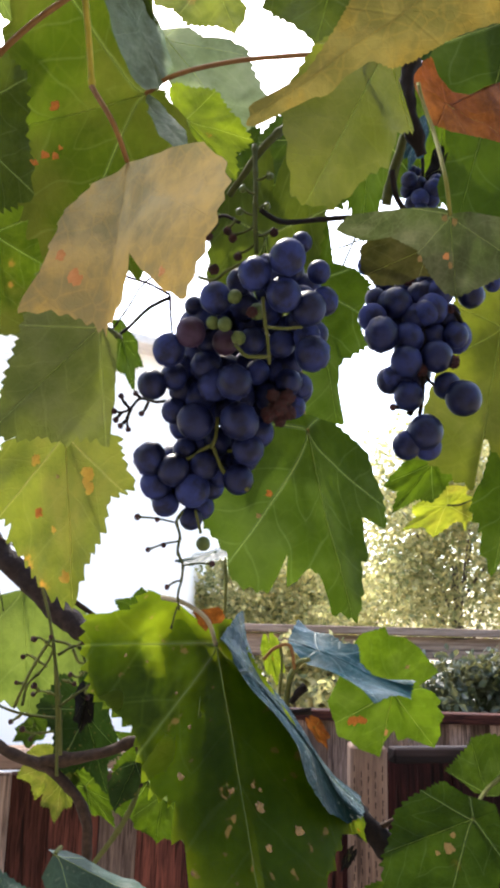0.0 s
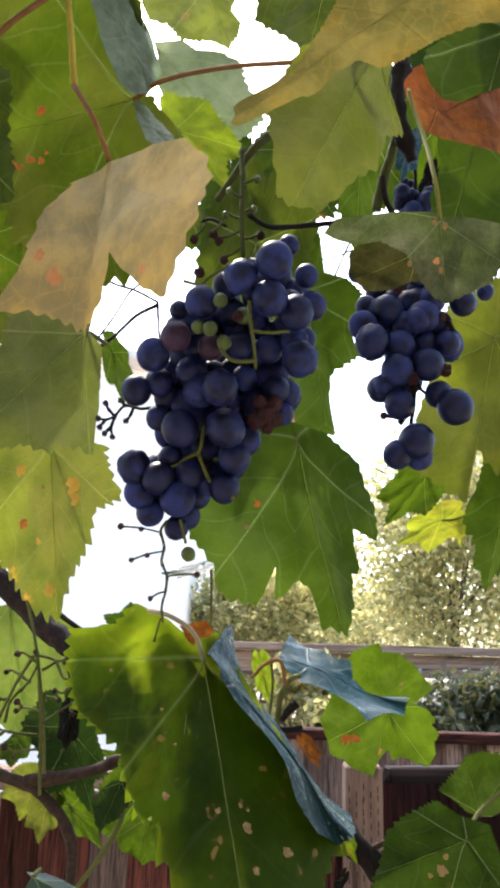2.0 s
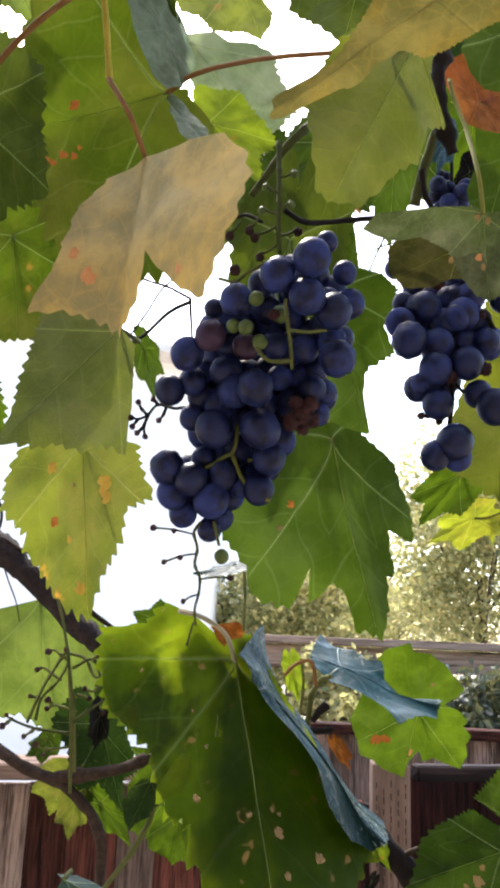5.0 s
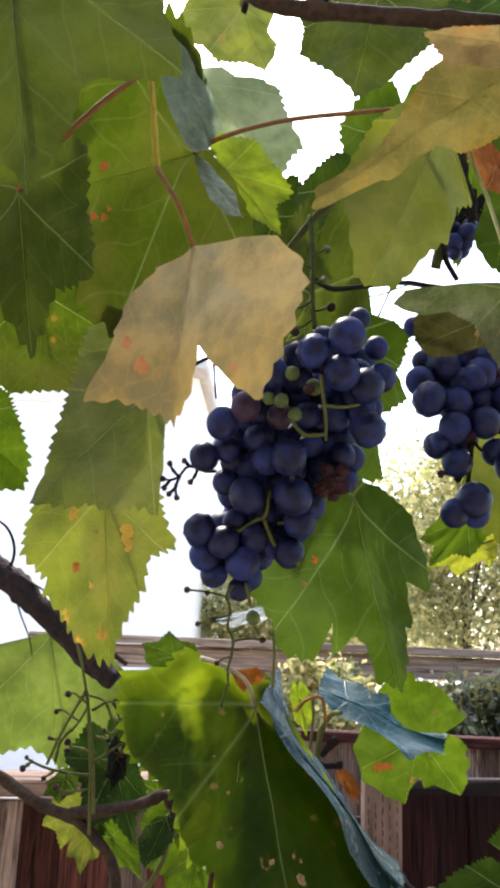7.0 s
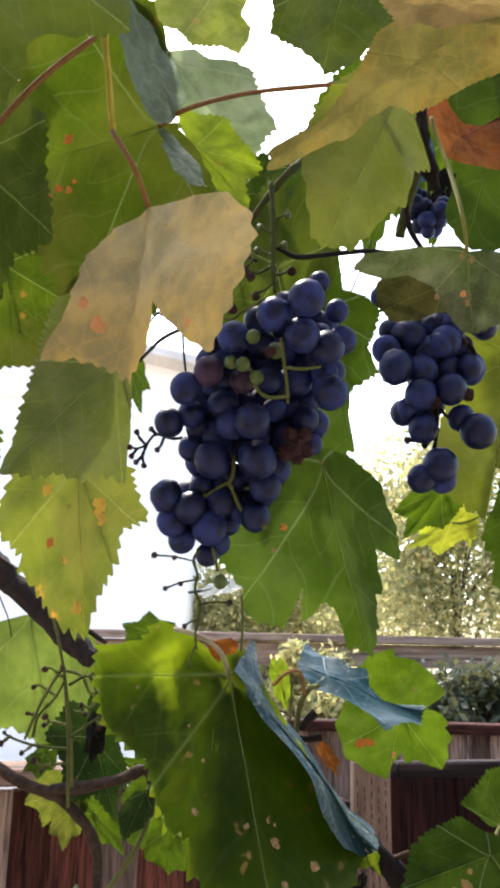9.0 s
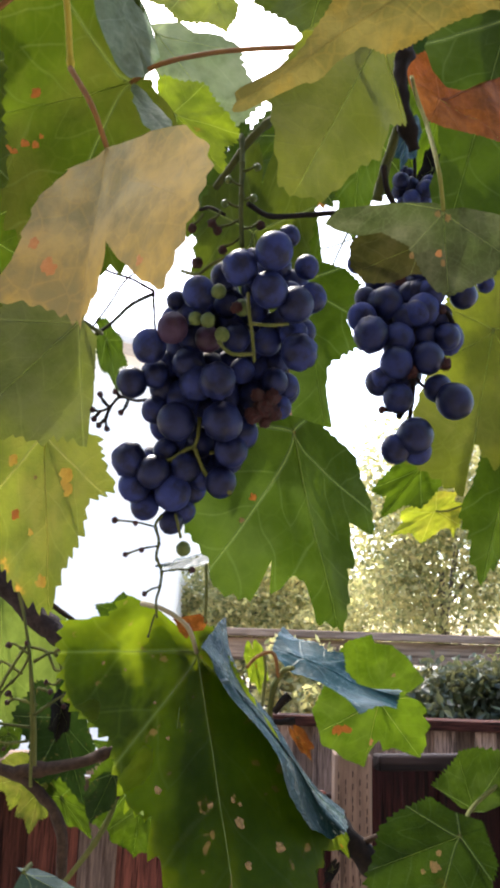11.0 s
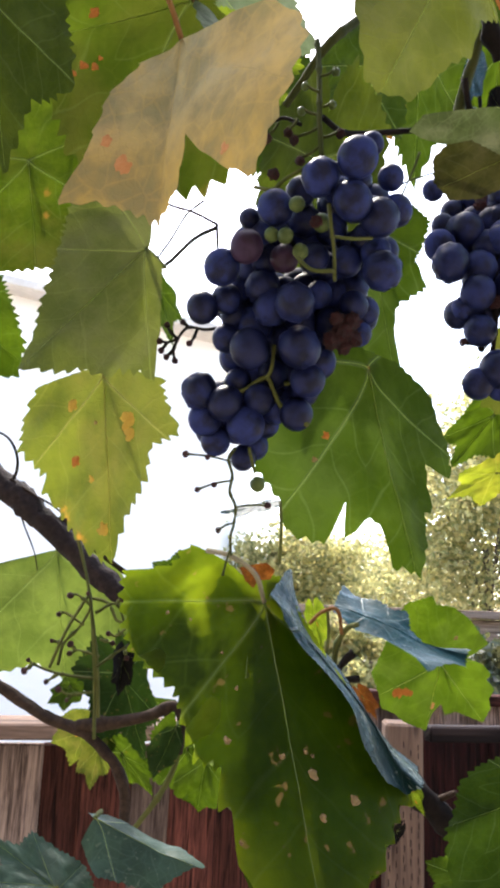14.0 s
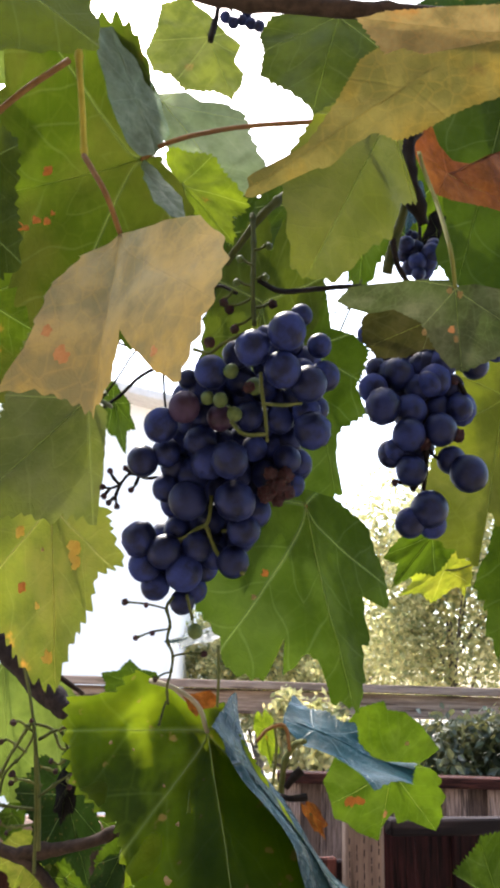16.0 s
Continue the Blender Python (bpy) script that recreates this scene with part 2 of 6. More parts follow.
LEAF_PALE = leaf_material("leaf_pale", (0.17, 0.21, 0.12), (0.21, 0.24, 0.14), (0.23, 0.29, 0.12), spotty=0.2, through=0.5, rough=0.85, veined=0.4, gloss=0.2)
# The blue base colour stands in for sky reflected on the blade.
LEAF_BLUE_SHEEN = leaf_material("leaf_blue_sheen", (0.008, 0.040, 0.050), (0.012, 0.052, 0.060), (0.02, 0.06, 0.015), spots=(0.30, 0.34, 0.32), spotty=0.3, through=0.15, rough=0.30, gloss=0.065, fleck=0.2, bumpy=0.5)
LEAF_BRIGHT = leaf_material("leaf_bright", (0.062, 0.105, 0.010), (0.10, 0.13, 0.014), (0.235, 0.305, 0.013), spots=(0.50, 0.14, 0.02), spotty=0.35, through=0.6, gloss=0.06)
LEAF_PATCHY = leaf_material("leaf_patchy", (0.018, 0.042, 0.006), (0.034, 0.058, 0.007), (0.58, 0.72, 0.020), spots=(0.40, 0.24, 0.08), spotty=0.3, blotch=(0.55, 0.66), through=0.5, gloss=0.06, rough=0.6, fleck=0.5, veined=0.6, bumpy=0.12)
LEAF_MID = leaf_material("leaf_mid", (0.024, 0.048, 0.005), (0.040, 0.064, 0.006), (0.084, 0.134, 0.005), spots=(0.45, 0.14, 0.02), spotty=0.3, through=0.58, gloss=0.06, rough=0.6)
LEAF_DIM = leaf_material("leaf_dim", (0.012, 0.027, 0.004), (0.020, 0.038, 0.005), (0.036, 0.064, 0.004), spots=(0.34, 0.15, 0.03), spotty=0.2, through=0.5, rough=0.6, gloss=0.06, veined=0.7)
# Olive leaf colour darkened to hold the shadow on the grey leaf's lower lobe.
LEAF_OLIVE_SHADED = leaf_material("leaf_olive_shaded", (0.045, 0.044, 0.018), (0.058, 0.052, 0.020), (0.055, 0.052, 0.010), spotty=0.5, through=0.4, rough=0.8, gloss=0.06)
# Sky sheen and glints on the fold are put into teal and pale flecks.
LEAF_TEAL_SHEEN = leaf_material("leaf_teal_sheen", (0.005, 0.024, 0.024), (0.009, 0.032, 0.030), (0.02, 0.05, 0.008), spots=(0.34, 0.38, 0.34), spotty=0.2, through=0.12, rough=0.26, gloss=0.045, fleck=0.5, bumpy=0.9)
LEAF_TEAL = leaf_material("leaf_teal", (0.022, 0.058, 0.040), (0.032, 0.072, 0.048), (0.05, 0.10, 0.035), spots=(0.20, 0.22, 0.16), spotty=0.2, through=0.25, rough=0.5, gloss=0.3, fleck=0.2, bumpy=0.3)
LEAF_LEMON = leaf_material("leaf_lemon", (0.20, 0.20, 0.02), (0.26, 0.23, 0.02), (0.36, 0.40, 0.02), spotty=-1.0, through=0.6)
LEAF_LIGHT = leaf_material("leaf_light", (0.066, 0.094, 0.018), (0.088, 0.116, 0.022), (0.185, 0.245, 0.036), spotty=0.2, through=0.6, rough=0.7, gloss=0.2)
# Thin leaf for the layer added to dim the side lobe.
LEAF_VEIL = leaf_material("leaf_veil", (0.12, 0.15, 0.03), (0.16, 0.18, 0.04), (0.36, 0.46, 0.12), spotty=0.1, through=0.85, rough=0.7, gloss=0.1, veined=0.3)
# Pale underside, lightened further: sky light and haze on the folds are painted in.
LEAF_PALE_SHEEN = leaf_material("leaf_pale_sheen", (0.19, 0.24, 0.155), (0.25, 0.30, 0.205), (0.16, 0.25, 0.10), spotty=0.1, through=0.5, rough=0.6, veined=0.3, gloss=0.2)
LEAF_BROWN = leaf_material("leaf_brown", (0.085, 0.024, 0.005), (0.20, 0.068, 0.009), (0.23, 0.060, 0.005), spots=(0.03, 0.012, 0.008), spotty=1.0, through=0.45, rough=0.8, veined=0.3, blotch=(0.40, 0.56), bumpy=1.0)
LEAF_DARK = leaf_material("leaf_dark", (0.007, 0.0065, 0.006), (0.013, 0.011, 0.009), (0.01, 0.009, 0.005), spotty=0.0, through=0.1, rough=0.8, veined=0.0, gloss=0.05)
VEIN = leaf_material("vein", (0.27, 0.33, 0.10), (0.30, 0.36, 0.11), (0.55, 0.70, 0.14), spotty=0.0, through=0.5, veined=0.0, gloss=0.1)
VEIN_YELLOW = leaf_material("vein_yellow", (0.42, 0.35, 0.20), (0.46, 0.38, 0.2), (0.80, 0.68, 0.30), spotty=0.0, through=0.75, veined=0.0)
STEM_GREEN = plain_material("stem_green", (0.0533, 0.064, 0.0148), (0.082, 0.082, 0.0246), 200.0, 0.9, gloss=0.15)
STEM_OLD = plain_material("stem_old", (0.032, 0.040, 0.011), (0.054, 0.056, 0.018), 200.0, 0.9, gloss=0.1)
STEM_SHOOT = plain_material("stem_shoot", (0.25, 0.205, 0.025), (0.32, 0.25, 0.04), 200.0, 0.9, gloss=0.1)
STEM_LIME = plain_material("stem_lime", (0.105, 0.108, 0.024), (0.140, 0.130, 0.034), 200.0, 0.9, gloss=0.1)
STEM_RED = plain_material("stem_red", (0.125, 0.056, 0.018), (0.170, 0.088, 0.030), 200.0, 0.9, gloss=0.15)
STEM_PALE = plain_material("stem_pale", (0.164, 0.148, 0.0902), (0.213, 0.18, 0.115), 200.0, 0.9)
STEM_DARK = plain_material("stem_dark", (0.006, 0.005, 0.0045), (0.016, 0.012, 0.010), 250.0, 0.9, gloss=0.08)
BARK = plain_material("bark", (0.011, 0.0075, 0.0072), (0.036, 0.025, 0.0245), 220.0, 0.85, relief=0.8, depth=0.003, gloss=0.15)
CANE = plain_material("cane", (0.020, 0.012, 0.008), (0.046, 0.030, 0.021), 260.0, 0.85, relief=0.7, gloss=0.12)
# Waxy bloom, its blue raised further to hold the lens flare's blue haze.
GRAPE = grape_material("grape", (0.0022, 0.0027, 0.011), (0.018, 0.028, 0.122), 0.68)
GRAPE_RED = grape_material("grape_red", (0.015, 0.005, 0.011), (0.040, 0.024, 0.055), 0.6)
GRAPE_GREEN = plain_material("grape_green", (0.040, 0.062, 0.013), (0.070, 0.090, 0.024), 2.5, 0.55, relief=0.1, gloss=0.2)
GRAPE_DRY = plain_material("grape_dry", (0.020, 0.003, 0.004), (0.085, 0.009, 0.010), 4.0, 0.8, relief=0.8, depth=0.1)
WOOD_POST = wood_material("wood_post", (0.24, 0.165, 0.125), (0.085, 0.055, 0.042))
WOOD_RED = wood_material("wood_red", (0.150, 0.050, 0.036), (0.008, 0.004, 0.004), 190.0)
WOOD_GREY = wood_material("wood_grey", (0.36, 0.27, 0.23), (0.045, 0.030, 0.026), 190.0)
WOOD_RAIL = wood_material("wood_rail", (0.030, 0.021, 0.021), (0.006, 0.0045, 0.005), 60.0)
# Darkened copy of the red wood; shade right of the post is painted in.
WOOD_RED_SHADED = wood_material("wood_red_shaded", (0.034, 0.009, 0.009), (0.005, 0.002, 0.002), 190.0)
WOOD_BEAM = wood_material("wood_beam", (0.42, 0.32, 0.25), (0.17, 0.115, 0.085), 70.0)
RUST = plain_material("rust_spot", (0.36, 0.115, 0.010), (0.24, 0.07, 0.008), 900.0, 0.9)
TAN = plain_material("tan_spot", (0.20, 0.130, 0.045), (0.14, 0.088, 0.030), 900.0, 0.8)
OCHRE = plain_material("ochre_spot", (0.42, 0.27, 0.03), (0.34, 0.20, 0.025), 400.0, 0.9)
AMBER = plain_material("amber_spot", (0.44, 0.20, 0.075), (0.38, 0.155, 0.055), 900.0, 0.9)


# ---- building blocks ----
def thing(name, place, label, category, group="", kind=""):
    """An empty at the base of a thing, which its parts hang under."""
    ob = new(name)
    ob.location = place
    return tagged(ob, label, category, group, kind)


def mesh_of(name, verts, faces, material, smooth=True, uvs=None):
    data = bpy.data.meshes.new(name)
    data.from_pydata(verts, [], faces)
    data.materials.append(material)
    if smooth:
        data.polygons.foreach_set("use_smooth", [True] * len(data.polygons))
    if uvs is not None:
        layer = data.uv_layers.new(name="leaf")
        flat = np.asarray(uvs, dtype=np.float32)[np.array([i for f in faces for i in f])]
        layer.data.foreach_set("uv", flat.ravel())
    return data


def part(name, data, parent, label=""):
    ob = new(name, data)
    ob.parent = parent
    if label:
        ob["label"] = label
    return ob


def smooth_line(points, steps=6):
    """Catmull-Rom through the points."""
    pts = [Vector(p) for p in points]
    if len(pts) == 2:
        return [pts[0].lerp(pts[1], i / steps) for i in range(steps + 1)]
    pts = [2 * pts[0] - pts[1]] + pts + [2 * pts[-1] - pts[-2]]
    line = []
    for i in range(1, len(pts) - 2):
        a, b, c, d = pts[i - 1:i + 3]
        for k in range(steps):
            t = k / steps
            line.append(0.5 * (2 * b + (c - a) * t + (2 * a - 5 * b + 4 * c - d) * t * t + (3 * b - a - 3 * c + d) * t ** 3))
    return line + [pts[-2]]


def tube_into(verts, faces, line, radii, sides=8, rough=0.0, seed=0.0):
    """A round rod along a line, closed at both ends; rough makes it knobbly."""
    first = len(verts)
    turn = Vector((0.3, 0.5, 0.8))
    for i, p in enumerate(line):
        ahead = (line[min(i + 1, len(line) - 1)] - line[max(i - 1, 0)]).normalized()
        if i == 0 and abs(ahead.dot(turn)) > 0.9:
            turn = Vector((1.0, 0.1, 0.0))
        turn = (turn - ahead * turn.dot(ahead)).normalized()
        other = ahead.cross(turn)
        r = radii[i] if len(radii) == len(line) else radii[0] + (radii[1] - radii[0]) * i / (len(line) - 1)
        for k in range(sides):
            a = 2 * math.pi * k / sides
            way = turn * math.cos(a) + other * math.sin(a)
            s = r * (1 + rough * noise.noise(p * 160 + way * 1.3 + Vector((seed, 0, 0))))
            verts.append(p + way * s)
    rings = len(line)
    for i in range(rings - 1):
        for k in range(sides):
            a, b = first + i * sides + k, first + i * sides + (k + 1) % sides
            faces.append((a, b, b + sides, a + sides))
    faces.append(tuple(first + k for k in reversed(range(sides))))
    faces.append(tuple(first + (rings - 1) * sides + k for k in range(sides)))


def rod(name, points, radii, material, parent, label="", sides=8, rough=0.0, steps=6, joints=(), swell=1.35):
    """A stem through the points; joints are shares of its length where it swells into a knot."""
    base = parent.location
    line = [p - base for p in smooth_line(points, steps)]
    verts, faces = [], []
    if joints:
        run = [0.0]
        for p, q in zip(line, line[1:]):
            run.append(run[-1] + (q - p).length)
        total = run[-1]
        mean = 0.5 * (radii[0] + radii[1])
        spots = sorted({round(s, 6) for s in run} | {round(min(total, max(0.0, total * share + mean * off)), 6) for share in joints for off in (-1.6, -0.9, 0.0, 0.9, 1.6)})
        finer, widths = [], []
        for s in spots:
            k = max(0, min(len(run) - 2, sum(1 for v in run if v <= s) - 1))
            finer.append(line[k].lerp(line[k + 1], (s - run[k]) / max(1e-9, run[k + 1] - run[k])))
            bulge = max(math.exp(-((s - total * share) / mean / 1.1) ** 2) for share in joints)
            widths.append((radii[0] + (radii[1] - radii[0]) * s / total) * (1 + (swell - 1) * bulge))
        line, radii = finer, widths
    tube_into(verts, faces, line, radii, sides, rough, points[0][0] * 50)
    return part(name, mesh_of(name, verts, faces, material), parent, label)


# ---- the vine leaf ----
LOBE_ANGLES = (0.0, 26.0, 50.0, 77.0, 104.0, 140.0, 180.0)


def outline(degrees, lobes, tooth, seed):
    """The leaf's reach in a direction, seen from where its stalk joins; 0 degrees is the tip."""
    a = abs(degrees)
    for i in range(6):
        if a <= LOBE_ANGLES[i + 1]:
            break
    share = (a - LOBE_ANGLES[i]) / (LOBE_ANGLES[i + 1] - LOBE_ANGLES[i])
    p, q = lobes[i], lobes[i + 1]
    if i in (0, 2, 4):
        r = q + (p - q) * (1 - share) ** 1.25
    else:
        r = p + (q - p) * share ** 1.25
    if i == 5:
        r = p + (q - p) * share ** 2.2
    side = 1.0 if degrees >= 0 else -1.0
    wobble = noise.noise(Vector((math.cos(radians(degrees)) * 2.1, math.sin(radians(degrees)) * 2.1, seed)))
    phase = a / 6.4 + 0.9 * noise.noise(Vector((a * 0.06, side * 3.0, seed + 5)))
    saw = phase % 1.0
    saw = saw / 0.62 if saw < 0.62 else (1 - saw) / 0.38
    size = 0.7 + 0.9 * abs(noise.noise(Vector((math.floor(phase) * 0.71, side * 7.0, seed))))
    fade = min(1.0, (180 - a) / 20.0)
    return r * (1 + 0.10 * wobble * fade) + tooth * size * (saw - 0.45) * fade * (0.4 + 0.6 * r)


def profile_reach(degrees, profile, tooth, seed):
    """The reach of a leaf whose lobes and bays are named by (degrees, reach), straight from one to the next, with a toothed edge."""
    degrees = (degrees + 180.0) % 360.0 - 180.0
    ring = [(profile[-1][0] - 360.0, profile[-1][1]), *profile, (profile[0][0] + 360.0, profile[0][1])]
    for (a, p), (b, q) in zip(ring, ring[1:]):
        if a <= degrees <= b:
            break
    if b - a < 120.0:
        r = p * q * math.sin(radians(b - a)) / max(1e-6, p * math.sin(radians(degrees - a)) + q * math.sin(radians(b - degrees)))
    else:
        r = 0.03 + p * math.exp((a - degrees) / 4.0) + q * math.exp((degrees - b) / 4.0)
    if tooth:
        phase = degrees / 5.2 + 0.9 * noise.noise(Vector((degrees * 0.06, 3.0, seed + 5)))
        saw = phase % 1.0
        saw = saw / 0.62 if saw < 0.62 else (1 - saw) / 0.38
        size = 0.5 + 1.2 * abs(noise.noise(Vector((math.floor(phase) * 0.71, 7.0, seed))))
        r += tooth * size * (saw - 0.45) * min(1.0, r * 1.6)
    return max(0.02, r)


def vine_leaf(label, base, tip, right, left, material, vein=None, lobes=(1.0, 0.70, 0.88, 0.66, 0.74, 0.60, 0.10), tooth=0.07, seed=0.0, curl=0.0, droop=0.0,
              wave=0.05, ripple=0.02, stalk=(), stalk_radius=0.0009, stalk_material=None, crease=0.07, holes=(), other_lobes=None, marks=(), profile=None, ribs=True):
    """One leaf: where the stalk joins, the tip and the two side lobes in the world; it folds along its midrib as they ask."""
    base, tip, right, left = Vector(base), Vector(tip), Vector(right), Vector(left)
    along = tip - base
    to_right = (right - base - 0.55 * along) / 0.66
    to_left = (left - base - 0.55 * along) / 0.66
    facing = to_right.cross(along) + along.cross(to_left)
    facing = facing.normalized() if facing.length > 1e-9 else Vector((0, -1, 0))
    if facing.y > 0:
        facing = -facing
    size = along.length

    def surface(u, v, lift=0.0):
        a = math.sqrt(u * u + crease * crease) - crease
        p = along * v + (to_right if u > 0 else to_left) * a
        rr = u * u + v * v
        z = curl * rr + droop * max(v, 0.0) ** 2 + lift
        z += wave * noise.noise(Vector((u * 1.7, v * 1.7, seed * 1.37 + 9))) * min(1.0, rr * 3)
        z += ripple * rr * math.sin(math.atan2(u, v) * 9 + seed)
        z += 0.012 * noise.noise(Vector((u * 7, v * 7, seed)))
        return p + facing * (z * size)

    turns, rings = 400, 12
    other = other_lobes or lobes

    def reach_at(degrees, teeth):
        if profile:
            return profile_reach(degrees, profile, teeth, seed)
        return outline(degrees, lobes if degrees >= 0 else other, teeth, seed)

    reach = [reach_at(-180 + 360 * k / turns, tooth) for k in range(turns)]
    verts, uvs, faces = [surface(0, 0)], [(0.5, 0.5)], []
    for j in range(1, rings + 1):
        s = (j / rings) ** 0.85
        for k in range(turns):
            a = radians(-180 + 360 * k / turns)
            r = reach[k] * s
            u, v = r * math.sin(a), r * math.cos(a)
            verts.append(surface(u, v))
            uvs.append((0.5 + 0.5 * u, 0.5 + 0.5 * v))
    for k in range(turns):
        faces.append((0, 1 + (k + 1) % turns, 1 + k))
    for j in range(rings - 1):
        for k in range(turns):
            a, b = 1 + j * turns + k, 1 + j * turns + (k + 1) % turns
            s = (j + 1.5) / rings
            mid = radians(-180 + 360 * (k + 0.5) / turns)
            u, v = reach[k] * s * math.sin(mid), reach[k] * s * math.cos(mid)
            if any((u - hu) ** 2 + (v - hv) ** 2 < hr * hr for hu, hv, hr in holes):
                continue
            faces.append((a, b, b + turns, a + turns))
    leaf = thing("vine_leaf", base, label, "leaf", "vine leaves")
    part("blade", mesh_of("blade", verts, faces, material, True, uvs), leaf)
    vein = vein or VEIN
    for main in (0.0, 50.0, -50.0, 104.0, -104.0) if ribs else (0.0,):
        long = reach_at(main, 0.0) * 0.95
        vverts, vfaces = [], []
        bow = 0.0

        def on(s, off=0.0):
            a = radians(main + bow * (s / long) * (s / long - 1.0) * 3.0)
            return Vector((s * math.sin(a) + off * math.cos(a), s * math.cos(a) - off * math.sin(a)))

        line = [surface(*on(long * i / 12), 0.001 if ribs else 0.0) for i in range(13)]
        tube_into(vverts, vfaces, line, (0.0022 * size, 0.0007 * size) if ribs else (0.0010 * size, 0.0004 * size), 5)
        part("vein", mesh_of("vein", vverts, vfaces, vein), leaf)
    for spot, radius, stain in marks:
        spot = Vector(spot) - base
        nearest = min(range(len(verts)), key=lambda i: (verts[i] - spot).length_squared)
        u0, v0 = 2 * uvs[nearest][0] - 1, 2 * uvs[nearest][1] - 1
        r0 = radius / size
        spot_verts, spot_faces = [surface(u0, v0, 0.006)], []
        for ring in (0.5, 1.0):
            for k in range(18):
                a = 2 * math.pi * k / 18
                ragged, often = (0.75, 1.9) if radius < 0.01 else (0.95, 2.3)
                r = r0 * ring * (1 + ragged * noise.noise(Vector((math.cos(a) * often, math.sin(a) * often, seed + u0 * 9))))
                spot_verts.append(surface(u0 + r * math.cos(a), v0 + r * math.sin(a), 0.006 if ring < 1 else 0.003))
        for k in range(18):
            spot_faces.append((0, 1 + (k + 1) % 18, 1 + k))
            spot_faces.append((1 + k, 1 + (k + 1) % 18, 19 + (k + 1) % 18, 19 + k))
        part("spot", mesh_of("spot", spot_verts, spot_faces, stain, True, [(0.3, 0.3)] * len(spot_verts)), leaf, "dry stained spot")
    if not stalk and ribs:
        up = Vector((0.1 * math.sin(seed * 5), 0.95, 0.35)).normalized() * size
        stalk = [base + up * 0.12 - facing * size * 0.06, base + up * 0.30 - facing * size * 0.18]
    if stalk:
        rod("petiole", [base, *stalk], (stalk_radius, stalk_radius * 1.15), stalk_material or STEM_GREEN, leaf, "", 8, 0.12)
    return leaf


# ---- grapes ----
def berry_mesh(name, material, dent=0.0, seed=0):
    """A berry of radius 1, a little longer than wide, with the scar of its flower below."""
    bm = bmesh.new()
    bmesh.ops.create_uvsphere(bm, u_segments=24, v_segments=16, radius=1.0)
    for v in bm.verts:
        d = v.co.normalized()
        s = 1.0 + 0.025 * noise.noise(d * 1.4 + Vector((seed * 3.1, 0, 0)))
        s += dent * noise.noise(d * 3.2 + Vector((0, seed * 1.7, 0))) + dent * 0.5 * noise.noise(d * 7.0)
        polar = math.acos(max(-1, min(1, -d.z)))
        s -= 0.05 * math.exp(-(polar / 0.12) ** 2)
        v.co = Vector((d.x * s, d.y * s, d.z * s * 1.05))
    data = bpy.data.meshes.new(name)
    bm.to_mesh(data)
    bm.free()
    data.materials.append(material)
    data.polygons.foreach_set("use_smooth", [True] * len(data.polygons))
    return data


BERRIES = {kind: [berry_mesh("berry", material, dent, i) for i in range(3)] for kind, material, dent in
           (("blue", GRAPE, 0.0), ("red", GRAPE_RED, 0.02), ("green", GRAPE_GREEN, 0.0), ("dry", GRAPE_DRY, 0.45), ("wilted", GRAPE, 0.12))}
COUNT = {}


def berry(cluster, place, radius, kind="blue", stem_to=None):
    """One berry of a cluster, hanging from its short stalk."""
    COUNT[kind] = COUNT.get(kind, 0) + 1
    i = COUNT[kind]
    ob = part("berry", BERRIES[kind][i % 3], cluster, {"green": "small unripe green berry", "dry": "shrivelled reddish brown berry", "red": "purple red berry"}.get(kind, ""))
    ob.location = Vector(place) - cluster.location
    ob.rotation_euler = (0.5 * math.sin(i * 2.1), 0.5 * math.sin(i * 3.7), i * 1.3)
    ob.scale = (radius, radius, radius)
    if stem_to is not None:
        a, b = Vector(place) + Vector((0, 0, radius * 0.9)), Vector(stem_to)
        if (b - a).length < 0.03:
            rod("pedicel", [a, a.lerp(b, 0.5) + Vector((0, 0, 0.001)), b], (0.0011, 0.0007), STEM_GREEN, cluster, "", 5, 0.1, 3)
    return ob


# ---- the main bunch ----
bunch = thing("grape_bunch", (0.0063, 0.2900, 1.8700), "ripe blue black grape bunch with waxy bloom and some unripe berries", "grapes", "grape bunches")

berry(bunch, (0.0170, 0.2771, 1.8403), 0.0065)
berry(bunch, (0.0055, 0.2807, 1.8356), 0.0060, "wilted")
berry(bunch, (0.0159, 0.2827, 1.8285), 0.0063)
berry(bunch, (0.0251, 0.2887, 1.8261), 0.0064)
berry(bunch, (0.0310, 0.2931, 1.8308), 0.0053)
berry(bunch, (-0.0090, 0.2911, 1.8306), 0.0060)
berry(bunch, (0.0272, 0.3010, 1.8132), 0.0065, "wilted")
berry(bunch, (0.0289, 0.2903, 1.8413), 0.0043)
berry(bunch, (0.0222, 0.2856, 1.8507), 0.0039)
berry(bunch, (-0.0180, 0.2997, 1.8312), 0.0036)
berry(bunch, (-0.0270, 0.3018, 1.8141), 0.0062)
berry(bunch, (-0.0342, 0.3118, 1.8034), 0.0057)
berry(bunch, (-0.0096, 0.3108, 1.8037), 0.0067, "wilted")
berry(bunch, (-0.0017, 0.3016, 1.8017), 0.0065, "wilted")
berry(bunch, (-0.0171, 0.3146, 1.7896), 0.0071)
berry(bunch, (0.0001, 0.3116, 1.7893), 0.0073, "wilted")
berry(bunch, (0.0072, 0.3249, 1.7885), 0.0062)
berry(bunch, (-0.0259, 0.3128, 1.8073), 0.0054)
berry(bunch, (-0.0357, 0.3259, 1.7772), 0.0064, "wilted")
